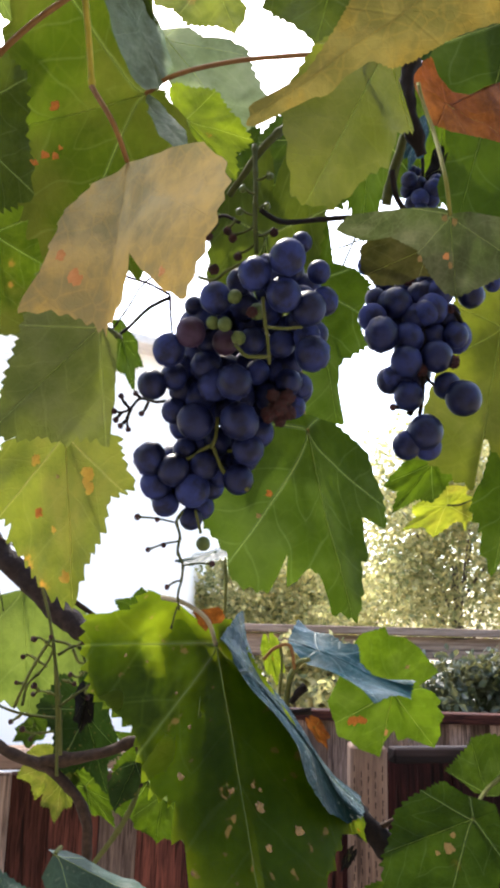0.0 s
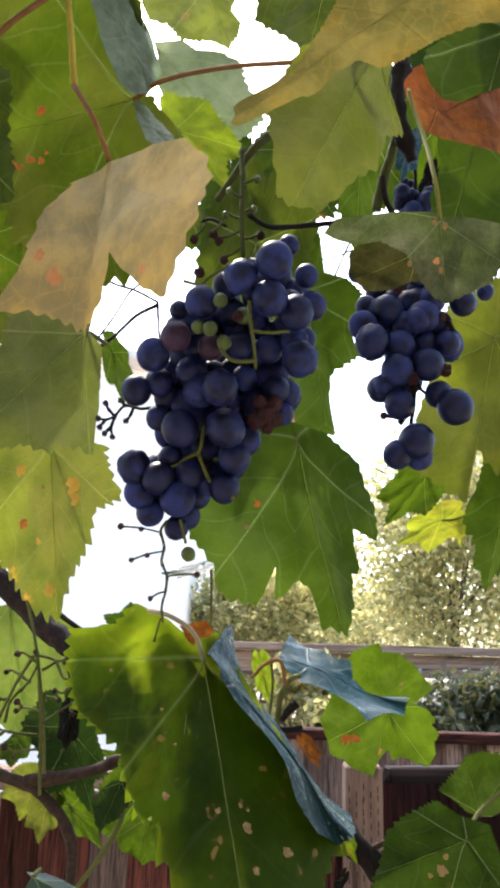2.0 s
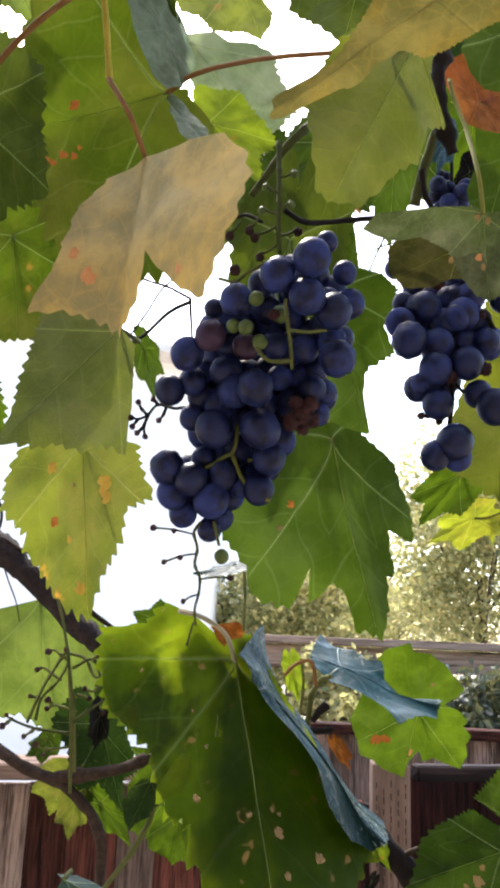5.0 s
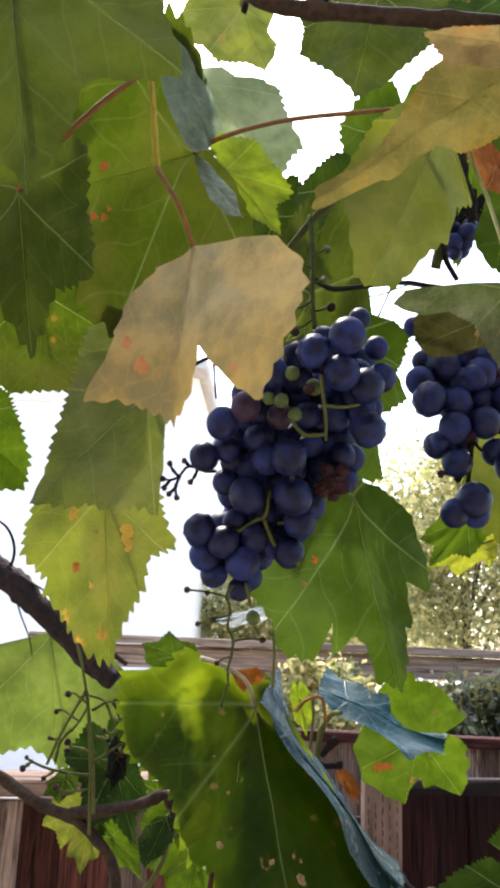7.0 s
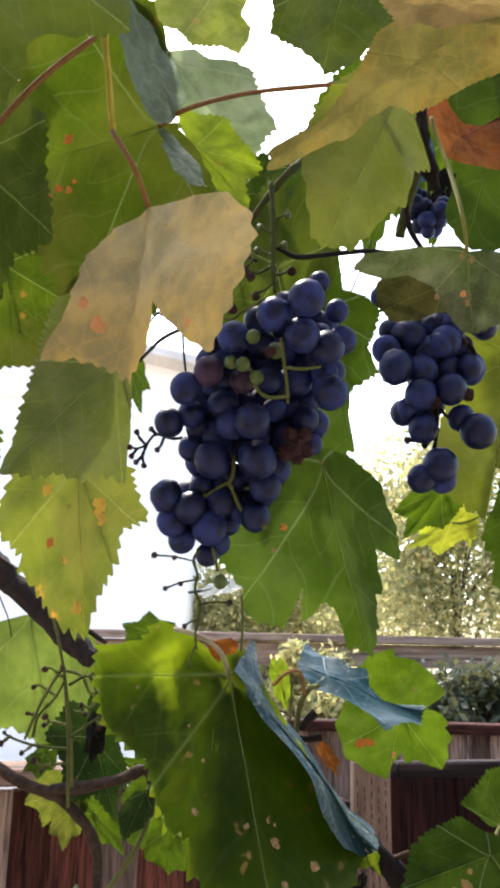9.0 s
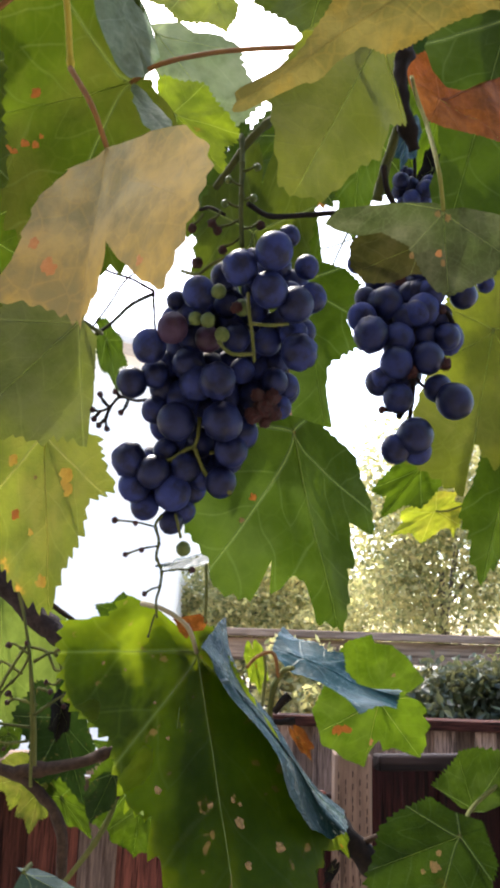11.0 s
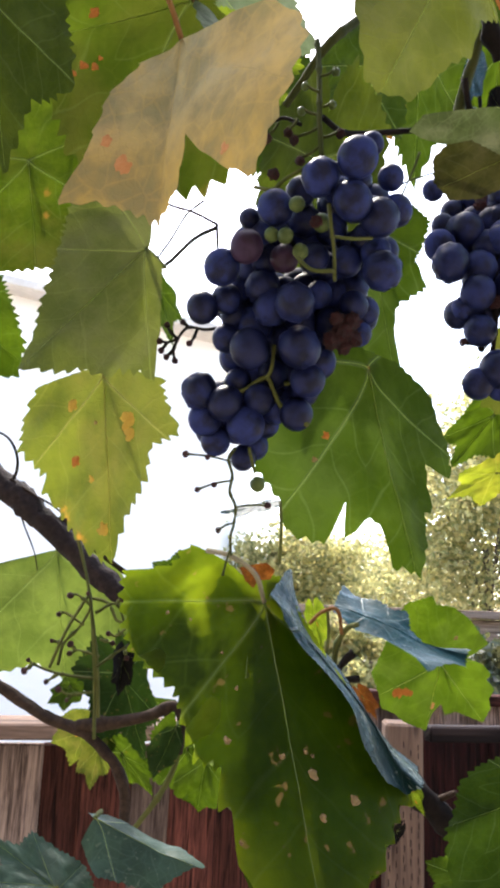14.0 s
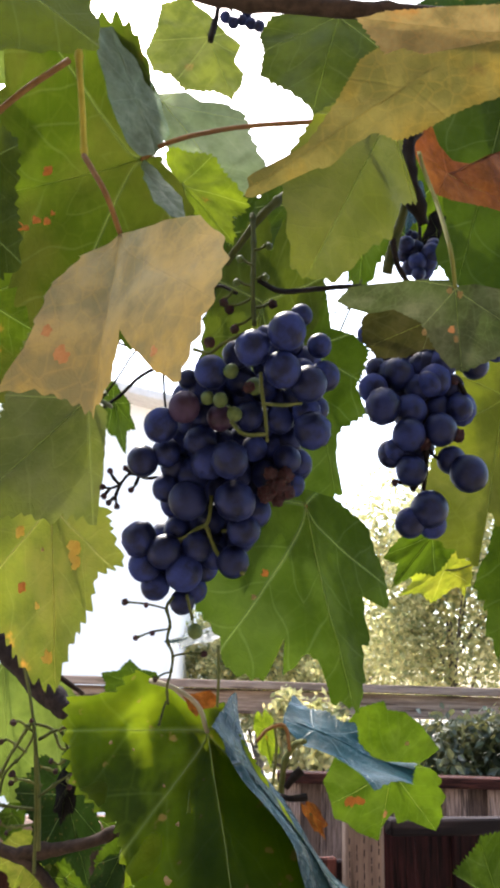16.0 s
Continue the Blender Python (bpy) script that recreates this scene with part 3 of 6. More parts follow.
berry(bunch, (-0.0259, 0.3257, 1.7727), 0.0064)
berry(bunch, (-0.0339, 0.3319, 1.7681), 0.0061)
berry(bunch, (-0.0185, 0.3295, 1.7654), 0.0069)
berry(bunch, (-0.0302, 0.3383, 1.7615), 0.0056)
berry(bunch, (-0.0142, 0.3285, 1.7755), 0.0060, "wilted")
berry(bunch, (-0.0004, 0.3281, 1.7698), 0.0060)
berry(bunch, (-0.0222, 0.3299, 1.7818), 0.0050)
berry(bunch, (-0.0083, 0.3339, 1.7725), 0.0051)
berry(bunch, (0.0034, 0.3229, 1.7811), 0.0063)
berry(bunch, (-0.0133, 0.3104, 1.8111), 0.0060, "wilted")
berry(bunch, (-0.0262, 0.3218, 1.7959), 0.0053)
berry(bunch, (0.0044, 0.3058, 1.8198), 0.0053)
berry(bunch, (0.0157, 0.3066, 1.8190), 0.0053)
berry(bunch, (0.0066, 0.3150, 1.8103), 0.0048)
berry(bunch, (0.0188, 0.3154, 1.8065), 0.0052)
berry(bunch, (-0.0198, 0.3419, 1.7561), 0.0049)
berry(bunch, (0.0253, 0.3031, 1.8207), 0.0052, "wilted")
berry(bunch, (-0.0162, 0.3206, 1.8014), 0.0063)
berry(bunch, (-0.0232, 0.3210, 1.8042), 0.0056)
berry(bunch, (-0.0054, 0.3258, 1.7974), 0.0064)
berry(bunch, (-0.0095, 0.3329, 1.7863), 0.0061)
berry(bunch, (-0.0123, 0.3098, 1.8208), 0.0053, "wilted")
berry(bunch, (-0.0000, 0.3226, 1.8024), 0.0059)
berry(bunch, (0.0221, 0.3059, 1.8273), 0.0053)
berry(bunch, (0.0109, 0.3226, 1.8027), 0.0056)
berry(bunch, (0.0019, 0.3329, 1.7796), 0.0055)
berry(bunch, (0.0212, 0.3220, 1.7986), 0.0046)
berry(bunch, (-0.0135, 0.3023, 1.8278), 0.0045)
berry(bunch, (0.0007, 0.3059, 1.8339), 0.0058, "wilted")
berry(bunch, (0.0101, 0.3095, 1.8327), 0.0059)
berry(bunch, (-0.0007, 0.2983, 1.8406), 0.0051)
berry(bunch, (0.0125, 0.3003, 1.8418), 0.0052)
berry(bunch, (-0.0088, 0.3111, 1.8299), 0.0056)
berry(bunch, (0.0020, 0.3139, 1.8298), 0.0060, "wilted")
berry(bunch, (0.0134, 0.3222, 1.8141), 0.0059)
berry(bunch, (0.0023, 0.3234, 1.8156), 0.0062)
berry(bunch, (-0.0059, 0.3222, 1.8136), 0.0061)
berry(bunch, (-0.0168, 0.3154, 1.8197), 0.0060)
berry(bunch, (-0.0223, 0.3194, 1.8137), 0.0058, "wilted")
berry(bunch, (-0.0238, 0.3330, 1.7930), 0.0058)
berry(bunch, (-0.0142, 0.3334, 1.7962), 0.0061)
berry(bunch, (-0.0027, 0.3369, 1.7873), 0.0062)
berry(bunch, (0.0069, 0.3318, 1.7993), 0.0061)
berry(bunch, (0.0189, 0.3214, 1.8154), 0.0056, "wilted")
berry(bunch, (0.0231, 0.3222, 1.8072), 0.0053)
berry(bunch, (-0.0166, 0.3357, 1.7852), 0.0059)
berry(bunch, (-0.0096, 0.3389, 1.7804), 0.0053)
berry(bunch, (-0.0053, 0.3405, 1.7779), 0.0054)
berry(bunch, (-0.0247, 0.3397, 1.7716), 0.0056, "wilted")
berry(bunch, (-0.0161, 0.3441, 1.7613), 0.0054)
berry(bunch, (-0.0292, 0.3441, 1.7679), 0.0051)
berry(bunch, (0.0232, 0.3023, 1.8358), 0.0052)
berry(bunch, (0.0184, 0.3115, 1.8264), 0.0059)
berry(bunch, (0.0091, 0.3174, 1.8211), 0.0058, "wilted")
berry(bunch, (-0.0097, 0.3270, 1.7991), 0.0060)
berry(bunch, (0.0289, 0.3083, 1.8241), 0.0048)
berry(bunch, (-0.0120, 0.3413, 1.7694), 0.0054)
berry(bunch, (-0.0222, 0.3342, 1.8077), 0.0067)
berry(bunch, (-0.0190, 0.3157, 1.8302), 0.0063)
berry(bunch, (-0.0159, 0.3424, 1.8002), 0.0069, "wilted")
berry(bunch, (0.0240, 0.3225, 1.8268), 0.0064)
berry(bunch, (-0.0013, 0.3133, 1.8398), 0.0062)
berry(bunch, (-0.0169, 0.3439, 1.7920), 0.0069)
berry(bunch, (-0.0010, 0.3300, 1.8203), 0.0066)
berry(bunch, (-0.0169, 0.3262, 1.8146), 0.0065, "wilted")
berry(bunch, (-0.0156, 0.3472, 1.7813), 0.0070)
berry(bunch, (0.0002, 0.3436, 1.7987), 0.0069)
berry(bunch, (-0.0083, 0.3177, 1.8387), 0.0063)
berry(bunch, (0.0057, 0.3368, 1.7986), 0.0068)
berry(bunch, (-0.0222, 0.3504, 1.7867), 0.0071)
berry(bunch, (0.0114, 0.3220, 1.8273), 0.0064)
berry(bunch, (-0.0115, 0.3168, 1.8288), 0.0063, "wilted")
berry(bunch, (-0.0232, 0.3532, 1.7710), 0.0071)
berry(bunch, (0.0111, 0.3086, 1.8412), 0.0061)
berry(bunch, (0.0024, 0.3368, 1.8041), 0.0068)
berry(bunch, (0.0189, 0.3237, 1.8192), 0.0065)
berry(bunch, (-0.0033, 0.3170, 1.8342), 0.0063)
berry(bunch, (0.0096, 0.3248, 1.8174), 0.0065, "wilted")
berry(bunch, (0.0249, 0.3081, 1.8422), 0.0061)
berry(bunch, (-0.0101, 0.3309, 1.8186), 0.0066)
berry(bunch, (0.0226, 0.3366, 1.8105), 0.0068)
berry(bunch, (-0.0094, 0.3318, 1.8117), 0.0066)
berry(bunch, (0.0102, 0.3034, 1.8484), 0.0060, "wilted")
berry(bunch, (-0.0196, 0.3260, 1.8205), 0.0065)
berry(bunch, (-0.0239, 0.3420, 1.7951), 0.0069)
berry(bunch, (-0.0164, 0.3201, 1.8238), 0.0064)
berry(bunch, (0.0180, 0.3038, 1.8481), 0.0060)
berry(bunch, (0.0247, 0.3150, 1.8324), 0.0063, "wilted")
berry(bunch, (0.0020, 0.3342, 1.8138), 0.0067)
berry(bunch, (0.0064, 0.3365, 1.8103), 0.0067)
berry(bunch, (-0.0205, 0.3522, 1.7782), 0.0071)
berry(bunch, (-0.0056, 0.3389, 1.8006), 0.0068)
berry(bunch, (-0.0281, 0.3470, 1.7812), 0.0070)
berry(bunch, (-0.0332, 0.3538, 1.7698), 0.0071)
berry(bunch, (-0.0264, 0.3338, 1.8137), 0.0067)
berry(bunch, (-0.0113, 0.3493, 1.7891), 0.0070)
berry(bunch, (0.0070, 0.3241, 1.8239), 0.0065, "wilted")
berry(bunch, (0.0183, 0.3086, 1.8414), 0.0061)
berry(bunch, (0.0148, 0.3312, 1.8076), 0.0066)
berry(bunch, (-0.0170, 0.3531, 1.7713), 0.0071)
berry(bunch, (-0.0184, 0.2969, 1.8194), 0.0056, "red")
berry(bunch, (-0.0058, 0.3012, 1.8172), 0.0048, "red")
berry(bunch, (0.0149, 0.3134, 1.7955), 0.0034, "dry")
berry(bunch, (0.0111, 0.3130, 1.7926), 0.0029, "dry")
berry(bunch, (0.0182, 0.3130, 1.7996), 0.0029, "dry")
berry(bunch, (0.0128, 0.3106, 1.7995), 0.0023, "dry")
berry(bunch, (0.0190, 0.3156, 1.7942), 0.0027, "dry")
berry(bunch, (0.0157, 0.3162, 1.7915), 0.0024, "dry")
berry(bunch, (-0.0053, 0.2893, 1.8196), 0.0026, "green")
berry(bunch, (-0.0003, 0.2924, 1.8156), 0.0026, "green")
berry(bunch, (-0.0018, 0.2859, 1.8290), 0.0026, "green")
berry(bunch, (-0.0099, 0.2919, 1.8212), 0.0024, "green")
berry(bunch, (0.0063, 0.2933, 1.8265), 0.0031, "green")
berry(bunch, (-0.0097, 0.2855, 1.8395), 0.0018, "dry")
berry(bunch, (0.0046, 0.2875, 1.8238), 0.0019, "dry")
rod("stem", [(0.0036, 0.2950, 1.8976), (0.0046, 0.2900, 1.8789), (0.0049, 0.2860, 1.8590), (0.0058, 0.2860, 1.8464)], (0.0010, 0.0008), STEM_OLD, bunch, "main stem of the bunch", 7, 0.15, 5, (0.05, 0.3, 0.6))
rod("stem", [(0.0085, 0.2830, 1.8274), (0.0090, 0.2810, 1.8201), (0.0104, 0.2860, 1.8129), (0.0112, 0.2960, 1.8072)], (0.0007, 0.0006), STEM_GREEN, bunch, "", 7, 0.15, 5, ())
rod("stem", [(-0.0012, 0.2870, 1.8110), (0.0033, 0.2860, 1.8063), (0.0105, 0.2900, 1.8078)], (0.0007, 0.0007), STEM_GREEN, bunch, "", 7, 0.15, 5, ())
rod("stem", [(0.0091, 0.2830, 1.8163), (0.0158, 0.2850, 1.8166), (0.0227, 0.2900, 1.8193)], (0.0006, 0.0006), STEM_GREEN, bunch, "", 7, 0.15, 5, ())
rod("stem", [(-0.0257, 0.3270, 1.7770), (-0.0195, 0.3260, 1.7777), (-0.0116, 0.3250, 1.7825), (-0.0087, 0.3260, 1.7773), (-0.0051, 0.3270, 1.7715), (0.0039, 0.3250, 1.7650)], (0.0008, 0.0009), STEM_GREEN, bunch, "", 7, 0.15, 5, ())
rod("stem", [(-0.0167, 0.3000, 1.8432), (-0.0104, 0.2960, 1.8401), (-0.0057, 0.2920, 1.8419), (0.0020, 0.2880, 1.8444)], (0.0007, 0.0006), STEM_GREEN, bunch, "", 7, 0.15, 5, ())
rod("stem", [(-0.0090, 0.3200, 1.7931), (-0.0095, 0.3220, 1.7853), (-0.0115, 0.3250, 1.7818)], (0.0008, 0.0007), STEM_GREEN, bunch, "", 7, 0.15, 5, ())
rod("stem", [(-0.0050, 0.3300, 1.7816), (0.0019, 0.3270, 1.7819)], (0.0009, 0.0007), STEM_GREEN, bunch, "", 7, 0.15, 5, ())
rod("stem", [(-0.0012, 0.2920, 1.8621), (-0.0068, 0.2940, 1.8660), (-0.0109, 0.2960, 1.8663)], (0.0007, 0.0006), STEM_DARK, bunch, "", 7, 0.15, 5, ())
rod("twig", [(-0.0304, 0.3250, 1.8008), (-0.0348, 0.3270, 1.8010), (-0.0426, 0.3350, 1.8047), (-0.0465, 0.3350, 1.8002), (-0.0500, 0.3350, 1.7986), (-0.0531, 0.3350, 1.7991)], (0.0007, 0.0005), STEM_DARK, bunch, "", 7, 0.15, 5, (0.5,))
berry(bunch, (-0.0531, 0.3350, 1.7991), 0.0011, "dry")
rod("twig", [(-0.0465, 0.3350, 1.8002), (-0.0492, 0.3350, 1.8030), (-0.0506, 0.3350, 1.8056)], (0.0007, 0.0005), STEM_DARK, bunch, "", 7, 0.15, 5, (0.5,))
berry(bunch, (-0.0506, 0.3350, 1.8056), 0.0011, "dry")
rod("twig", [(-0.0459, 0.3350, 1.8009), (-0.0475, 0.3350, 1.7957), (-0.0468, 0.3350, 1.7914)], (0.0007, 0.0005), STEM_DARK, bunch, "", 7, 0.15, 5, (0.5,))
berry(bunch, (-0.0468, 0.3350, 1.7914), 0.0011, "dry")
rod("twig", [(-0.0475, 0.3350, 1.7957), (-0.0501, 0.3350, 1.7928)], (0.0007, 0.0005), STEM_DARK, bunch, "", 7, 0.15, 5, (0.5,))
berry(bunch, (-0.0501, 0.3350, 1.7928), 0.0011, "dry")
rod("twig", [(-0.0419, 0.3350, 1.8044), (-0.0446, 0.3350, 1.8069)], (0.0007, 0.0005), STEM_DARK, bunch, "", 7, 0.15, 5, (0.5,))
berry(bunch, (-0.0446, 0.3350, 1.8069), 0.0011, "dry")
rod("twig", [(-0.0386, 0.3330, 1.8034), (-0.0398, 0.3330, 1.7998), (-0.0413, 0.3330, 1.7977)], (0.0007, 0.0005), STEM_DARK, bunch, "", 7, 0.15, 5, (0.5,))
berry(bunch, (-0.0413, 0.3330, 1.7977), 0.0011, "dry")
rod("twig", [(-0.0500, 0.3350, 1.7986), (-0.0523, 0.3350, 1.7953)], (0.0007, 0.0005), STEM_DARK, bunch, "", 7, 0.15, 5, (0.5,))
berry(bunch, (-0.0523, 0.3350, 1.7953), 0.0011, "dry")
rod("pedicel", [(0.0048, 0.2870, 1.8624), (0.0019, 0.2870, 1.8630), (-0.0013, 0.2880, 1.8658)], (0.0005, 0.0005), STEM_OLD, bunch, "", 7, 0.15, 5, (0.93,), 1.6)
berry(bunch, (-0.0012, 0.2880, 1.8643), 0.0014, "green")
rod("pedicel", [(0.0051, 0.2870, 1.8581), (0.0009, 0.2870, 1.8554), (-0.0034, 0.2880, 1.8549)], (0.0005, 0.0005), STEM_OLD, bunch, "", 7, 0.15, 5, (0.93,), 1.6)
berry(bunch, (-0.0034, 0.2880, 1.8535), 0.0015, "dry")
rod("pedicel", [(0.0046, 0.2870, 1.8712), (0.0022, 0.2870, 1.8721), (-0.0003, 0.2880, 1.8754)], (0.0005, 0.0005), STEM_OLD, bunch, "", 7, 0.15, 5, (0.93,), 1.6)
berry(bunch, (-0.0002, 0.2880, 1.8739), 0.0014, "green")
rod("pedicel", [(0.0047, 0.2870, 1.8771), (0.0074, 0.2870, 1.8778), (0.0101, 0.2880, 1.8809)], (0.0005, 0.0005), STEM_OLD, bunch, "", 7, 0.15, 5, (0.93,), 1.6)
berry(bunch, (0.0101, 0.2880, 1.8794), 0.0014, "green")
rod("pedicel", [(0.0053, 0.2870, 1.8539), (0.0086, 0.2870, 1.8545), (0.0119, 0.2880, 1.8574)], (0.0005, 0.0005), STEM_OLD, bunch, "", 7, 0.15, 5, (0.93,), 1.6)
berry(bunch, (0.0120, 0.2880, 1.8560), 0.0015, "dry")
rod("pedicel", [(0.0053, 0.2870, 1.8510), (0.0021, 0.2870, 1.8480), (-0.0013, 0.2880, 1.8472)], (0.0005, 0.0005), STEM_OLD, bunch, "", 7, 0.15, 5, (0.93,), 1.6)
berry(bunch, (-0.0012, 0.2880, 1.8458), 0.0015, "dry")
rod("pedicel", [(0.0048, 0.2870, 1.8654), (0.0069, 0.2870, 1.8656), (0.0091, 0.2880, 1.8682)], (0.0005, 0.0005), STEM_OLD, bunch, "", 7, 0.15, 5, (0.93,), 1.6)
berry(bunch, (0.0091, 0.2880, 1.8667), 0.0014, "green")
rod("pedicel", [(-0.0087, 0.2870, 1.8593), (-0.0105, 0.2870, 1.8562), (-0.0125, 0.2880, 1.8554)], (0.0005, 0.0005), STEM_OLD, bunch, "", 7, 0.15, 5, (0.93,), 1.6)
berry(bunch, (-0.0124, 0.2880, 1.8540), 0.0015, "dry")
rod("pedicel", [(-0.0024, 0.2870, 1.8608), (-0.0039, 0.2870, 1.8581), (-0.0055, 0.2880, 1.8577)], (0.0005, 0.0005), STEM_OLD, bunch, "", 7, 0.15, 5, (0.93,), 1.6)
berry(bunch, (-0.0054, 0.2880, 1.8563), 0.0015, "dry")
# the bare tail of the bunch
rod("stem", [(-0.0215, 0.3250, 1.7562), (-0.0239, 0.3260, 1.7523), (-0.0224, 0.3270, 1.7467), (-0.0231, 0.3275, 1.7409), (-0.0209, 0.3280, 1.7357), (-0.0213, 0.3290, 1.7297), (-0.0224, 0.3295, 1.7248), (-0.0218, 0.3300, 1.7186)], (0.0006, 0.00045), STEM_OLD, bunch, "", 7, 0.15, 5, (0.15,0.3,0.45,0.58,0.7,0.9))
rod("pedicel", [(-0.0237, 0.3270, 1.7518), (-0.0316, 0.3270, 1.7534), (-0.0395, 0.3270, 1.7539)], (0.00035, 0.0004), STEM_OLD, bunch, "", 7, 0.15, 5, (0.93,), 1.6)
rod("pedicel", [(-0.0228, 0.3270, 1.7447), (-0.0287, 0.3270, 1.7435), (-0.0346, 0.3270, 1.7412)], (0.00035, 0.0004), STEM_OLD, bunch, "", 7, 0.15, 5, (0.93,), 1.6)
rod("pedicel", [(-0.0211, 0.3270, 1.7353), (-0.0154, 0.3270, 1.7363), (-0.0095, 0.3270, 1.7363)], (0.00035, 0.0004), STEM_OLD, bunch, "", 7, 0.15, 5, (0.93,), 1.6)
rod("pedicel", [(-0.0213, 0.3270, 1.7297), (-0.0239, 0.3270, 1.7289), (-0.0265, 0.3270, 1.7271)], (0.00035, 0.0004), STEM_OLD, bunch, "", 7, 0.15, 5, (0.93,), 1.6)
rod("pedicel", [(-0.0222, 0.3270, 1.7199), (-0.0232, 0.3270, 1.7161), (-0.0242, 0.3270, 1.7114)], (0.00035, 0.0004), STEM_OLD, bunch, "", 7, 0.15, 5, (0.93,), 1.6)
berry(bunch, (-0.0395, 0.3270, 1.7539), 0.0011, "dry")
berry(bunch, (-0.0346, 0.3270, 1.7412), 0.0009, "dry")
berry(bunch, (-0.0095, 0.3270, 1.7363), 0.0011, "dry")
berry(bunch, (-0.0265, 0.3270, 1.7271), 0.0009, "dry")
berry(bunch, (-0.0316, 0.3270, 1.7530), 0.0009, "dry")
berry(bunch, (-0.0287, 0.3270, 1.7431), 0.0009, "dry")
berry(bunch, (-0.0136, 0.3320, 1.7445), 0.0028, "green")
rod("pedicel", [(-0.0055, 0.3450, 1.7404), (-0.0049, 0.3450, 1.7301), (-0.0052, 0.3500, 1.7179)], (0.0006, 0.0006), STEM_GREEN, bunch, "", 5)
rod("pedicel", [(-0.0147, 0.3320, 1.7485), (-0.0171, 0.3300, 1.7576)], (0.0006, 0.0006), STEM_GREEN, bunch, "", 5)

# ---- the second bunch ----
bunch_two = thing("grape_bunch", (0.0822, 0.3700, 1.8820), "loose blue black grape bunch with few berries at its tip", "grapes", "grape bunches")
berry(bunch_two, (0.0612, 0.3740, 1.8688), 0.0050)
berry(bunch_two, (0.0592, 0.3700, 1.8570), 0.0068)
berry(bunch_two, (0.0624, 0.3640, 1.8463), 0.0078, "wilted")
berry(bunch_two, (0.0706, 0.3700, 1.8647), 0.0075)
berry(bunch_two, (0.0752, 0.3680, 1.8461), 0.0075)
berry(bunch_two, (0.0863, 0.3740, 1.8785), 0.0055)
berry(bunch_two, (0.0868, 0.3680, 1.8609), 0.0075)
berry(bunch_two, (0.0848, 0.3710, 1.8709), 0.0055, "wilted")
berry(bunch_two, (0.0883, 0.3740, 1.8499), 0.0062)
berry(bunch_two, (0.0878, 0.3660, 1.8367), 0.0074)
berry(bunch_two, (0.0978, 0.3700, 1.8487), 0.0061)
berry(bunch_two, (0.0737, 0.3650, 1.8335), 0.0074)
berry(bunch_two, (0.0690, 0.3700, 1.8279), 0.0055, "wilted")
berry(bunch_two, (0.0749, 0.3680, 1.8181), 0.0068)
berry(bunch_two, (0.0932, 0.3710, 1.8244), 0.0062)
berry(bunch_two, (0.0991, 0.3650, 1.8166), 0.0081)
berry(bunch_two, (0.0814, 0.3650, 1.8004), 0.0081)
berry(bunch_two, (0.0736, 0.3680, 1.7949), 0.0065)
berry(bunch_two, (0.0838, 0.3720, 1.7954), 0.0062)
berry(bunch_two, (0.0821, 0.3760, 1.8586), 0.0063, "wilted")
berry(bunch_two, (0.0723, 0.3780, 1.8564), 0.0063)
berry(bunch_two, (0.0850, 0.3800, 1.8466), 0.0063)
berry(bunch_two, (0.0798, 0.3760, 1.8294), 0.0049)
berry(bunch_two, (0.0948, 0.3760, 1.8589), 0.0049)
berry(bunch_two, (0.1219, 0.3880, 1.8842), 0.0043)
berry(bunch_two, (0.1114, 0.3830, 1.8753), 0.0050)
berry(bunch_two, (0.0811, 0.3820, 1.8706), 0.0064)
berry(bunch_two, (0.0888, 0.3840, 1.8577), 0.0064, "wilted")
berry(bunch_two, (0.0765, 0.3820, 1.8471), 0.0057)
berry(bunch_two, (0.0804, 0.3860, 1.8652), 0.0064)
berry(bunch_two, (0.0944, 0.3820, 1.8489), 0.0057)
berry(bunch_two, (0.0847, 0.3800, 1.8386), 0.0051)
berry(bunch_two, (0.0680, 0.3820, 1.8633), 0.0057, "wilted")
berry(bunch_two, (0.0870, 0.3720, 1.8823), 0.0064)
berry(bunch_two, (0.0910, 0.3690, 1.8701), 0.0068)
berry(bunch_two, (0.0823, 0.3740, 1.8702), 0.0068)
berry(bunch_two, (0.0750, 0.3780, 1.8747), 0.0048)
berry(bunch_two, (0.0681, 0.3720, 1.8648), 0.0069)
berry(bunch_two, (0.0991, 0.3740, 1.8495), 0.0072, "wilted")
berry(bunch_two, (0.0579, 0.3780, 1.8880), 0.0048)
berry(bunch_two, (0.1064, 0.3720, 1.8705), 0.0064)
berry(bunch_two, (0.0793, 0.3700, 1.8576), 0.0066)
berry(bunch_two, (0.0955, 0.3760, 1.8609), 0.0063)
berry(bunch_two, (0.0672, 0.3740, 1.8273), 0.0062)
berry(bunch_two, (0.0831, 0.3780, 1.8319), 0.0046)
berry(bunch_two, (0.0741, 0.3760, 1.8283), 0.0055, "wilted")
berry(bunch_two, (0.0640, 0.3800, 1.8699), 0.0053)
berry(bunch_two, (0.0840, 0.3660, 1.8585), 0.0061)
berry(bunch_two, (0.0771, 0.3880, 1.8889), 0.0062)
berry(bunch_two, (0.0828, 0.3860, 1.8926), 0.0060)
berry(bunch_two, (0.0874, 0.3840, 1.8854), 0.0064)
berry(bunch_two, (0.0685, 0.3880, 1.8830), 0.0056)
berry(bunch_two, (0.0741, 0.3920, 1.8962), 0.0056)
berry(bunch_two, (0.0930, 0.3850, 1.8760), 0.0060)
berry(bunch_two, (0.1084, 0.3860, 1.8826), 0.0058)
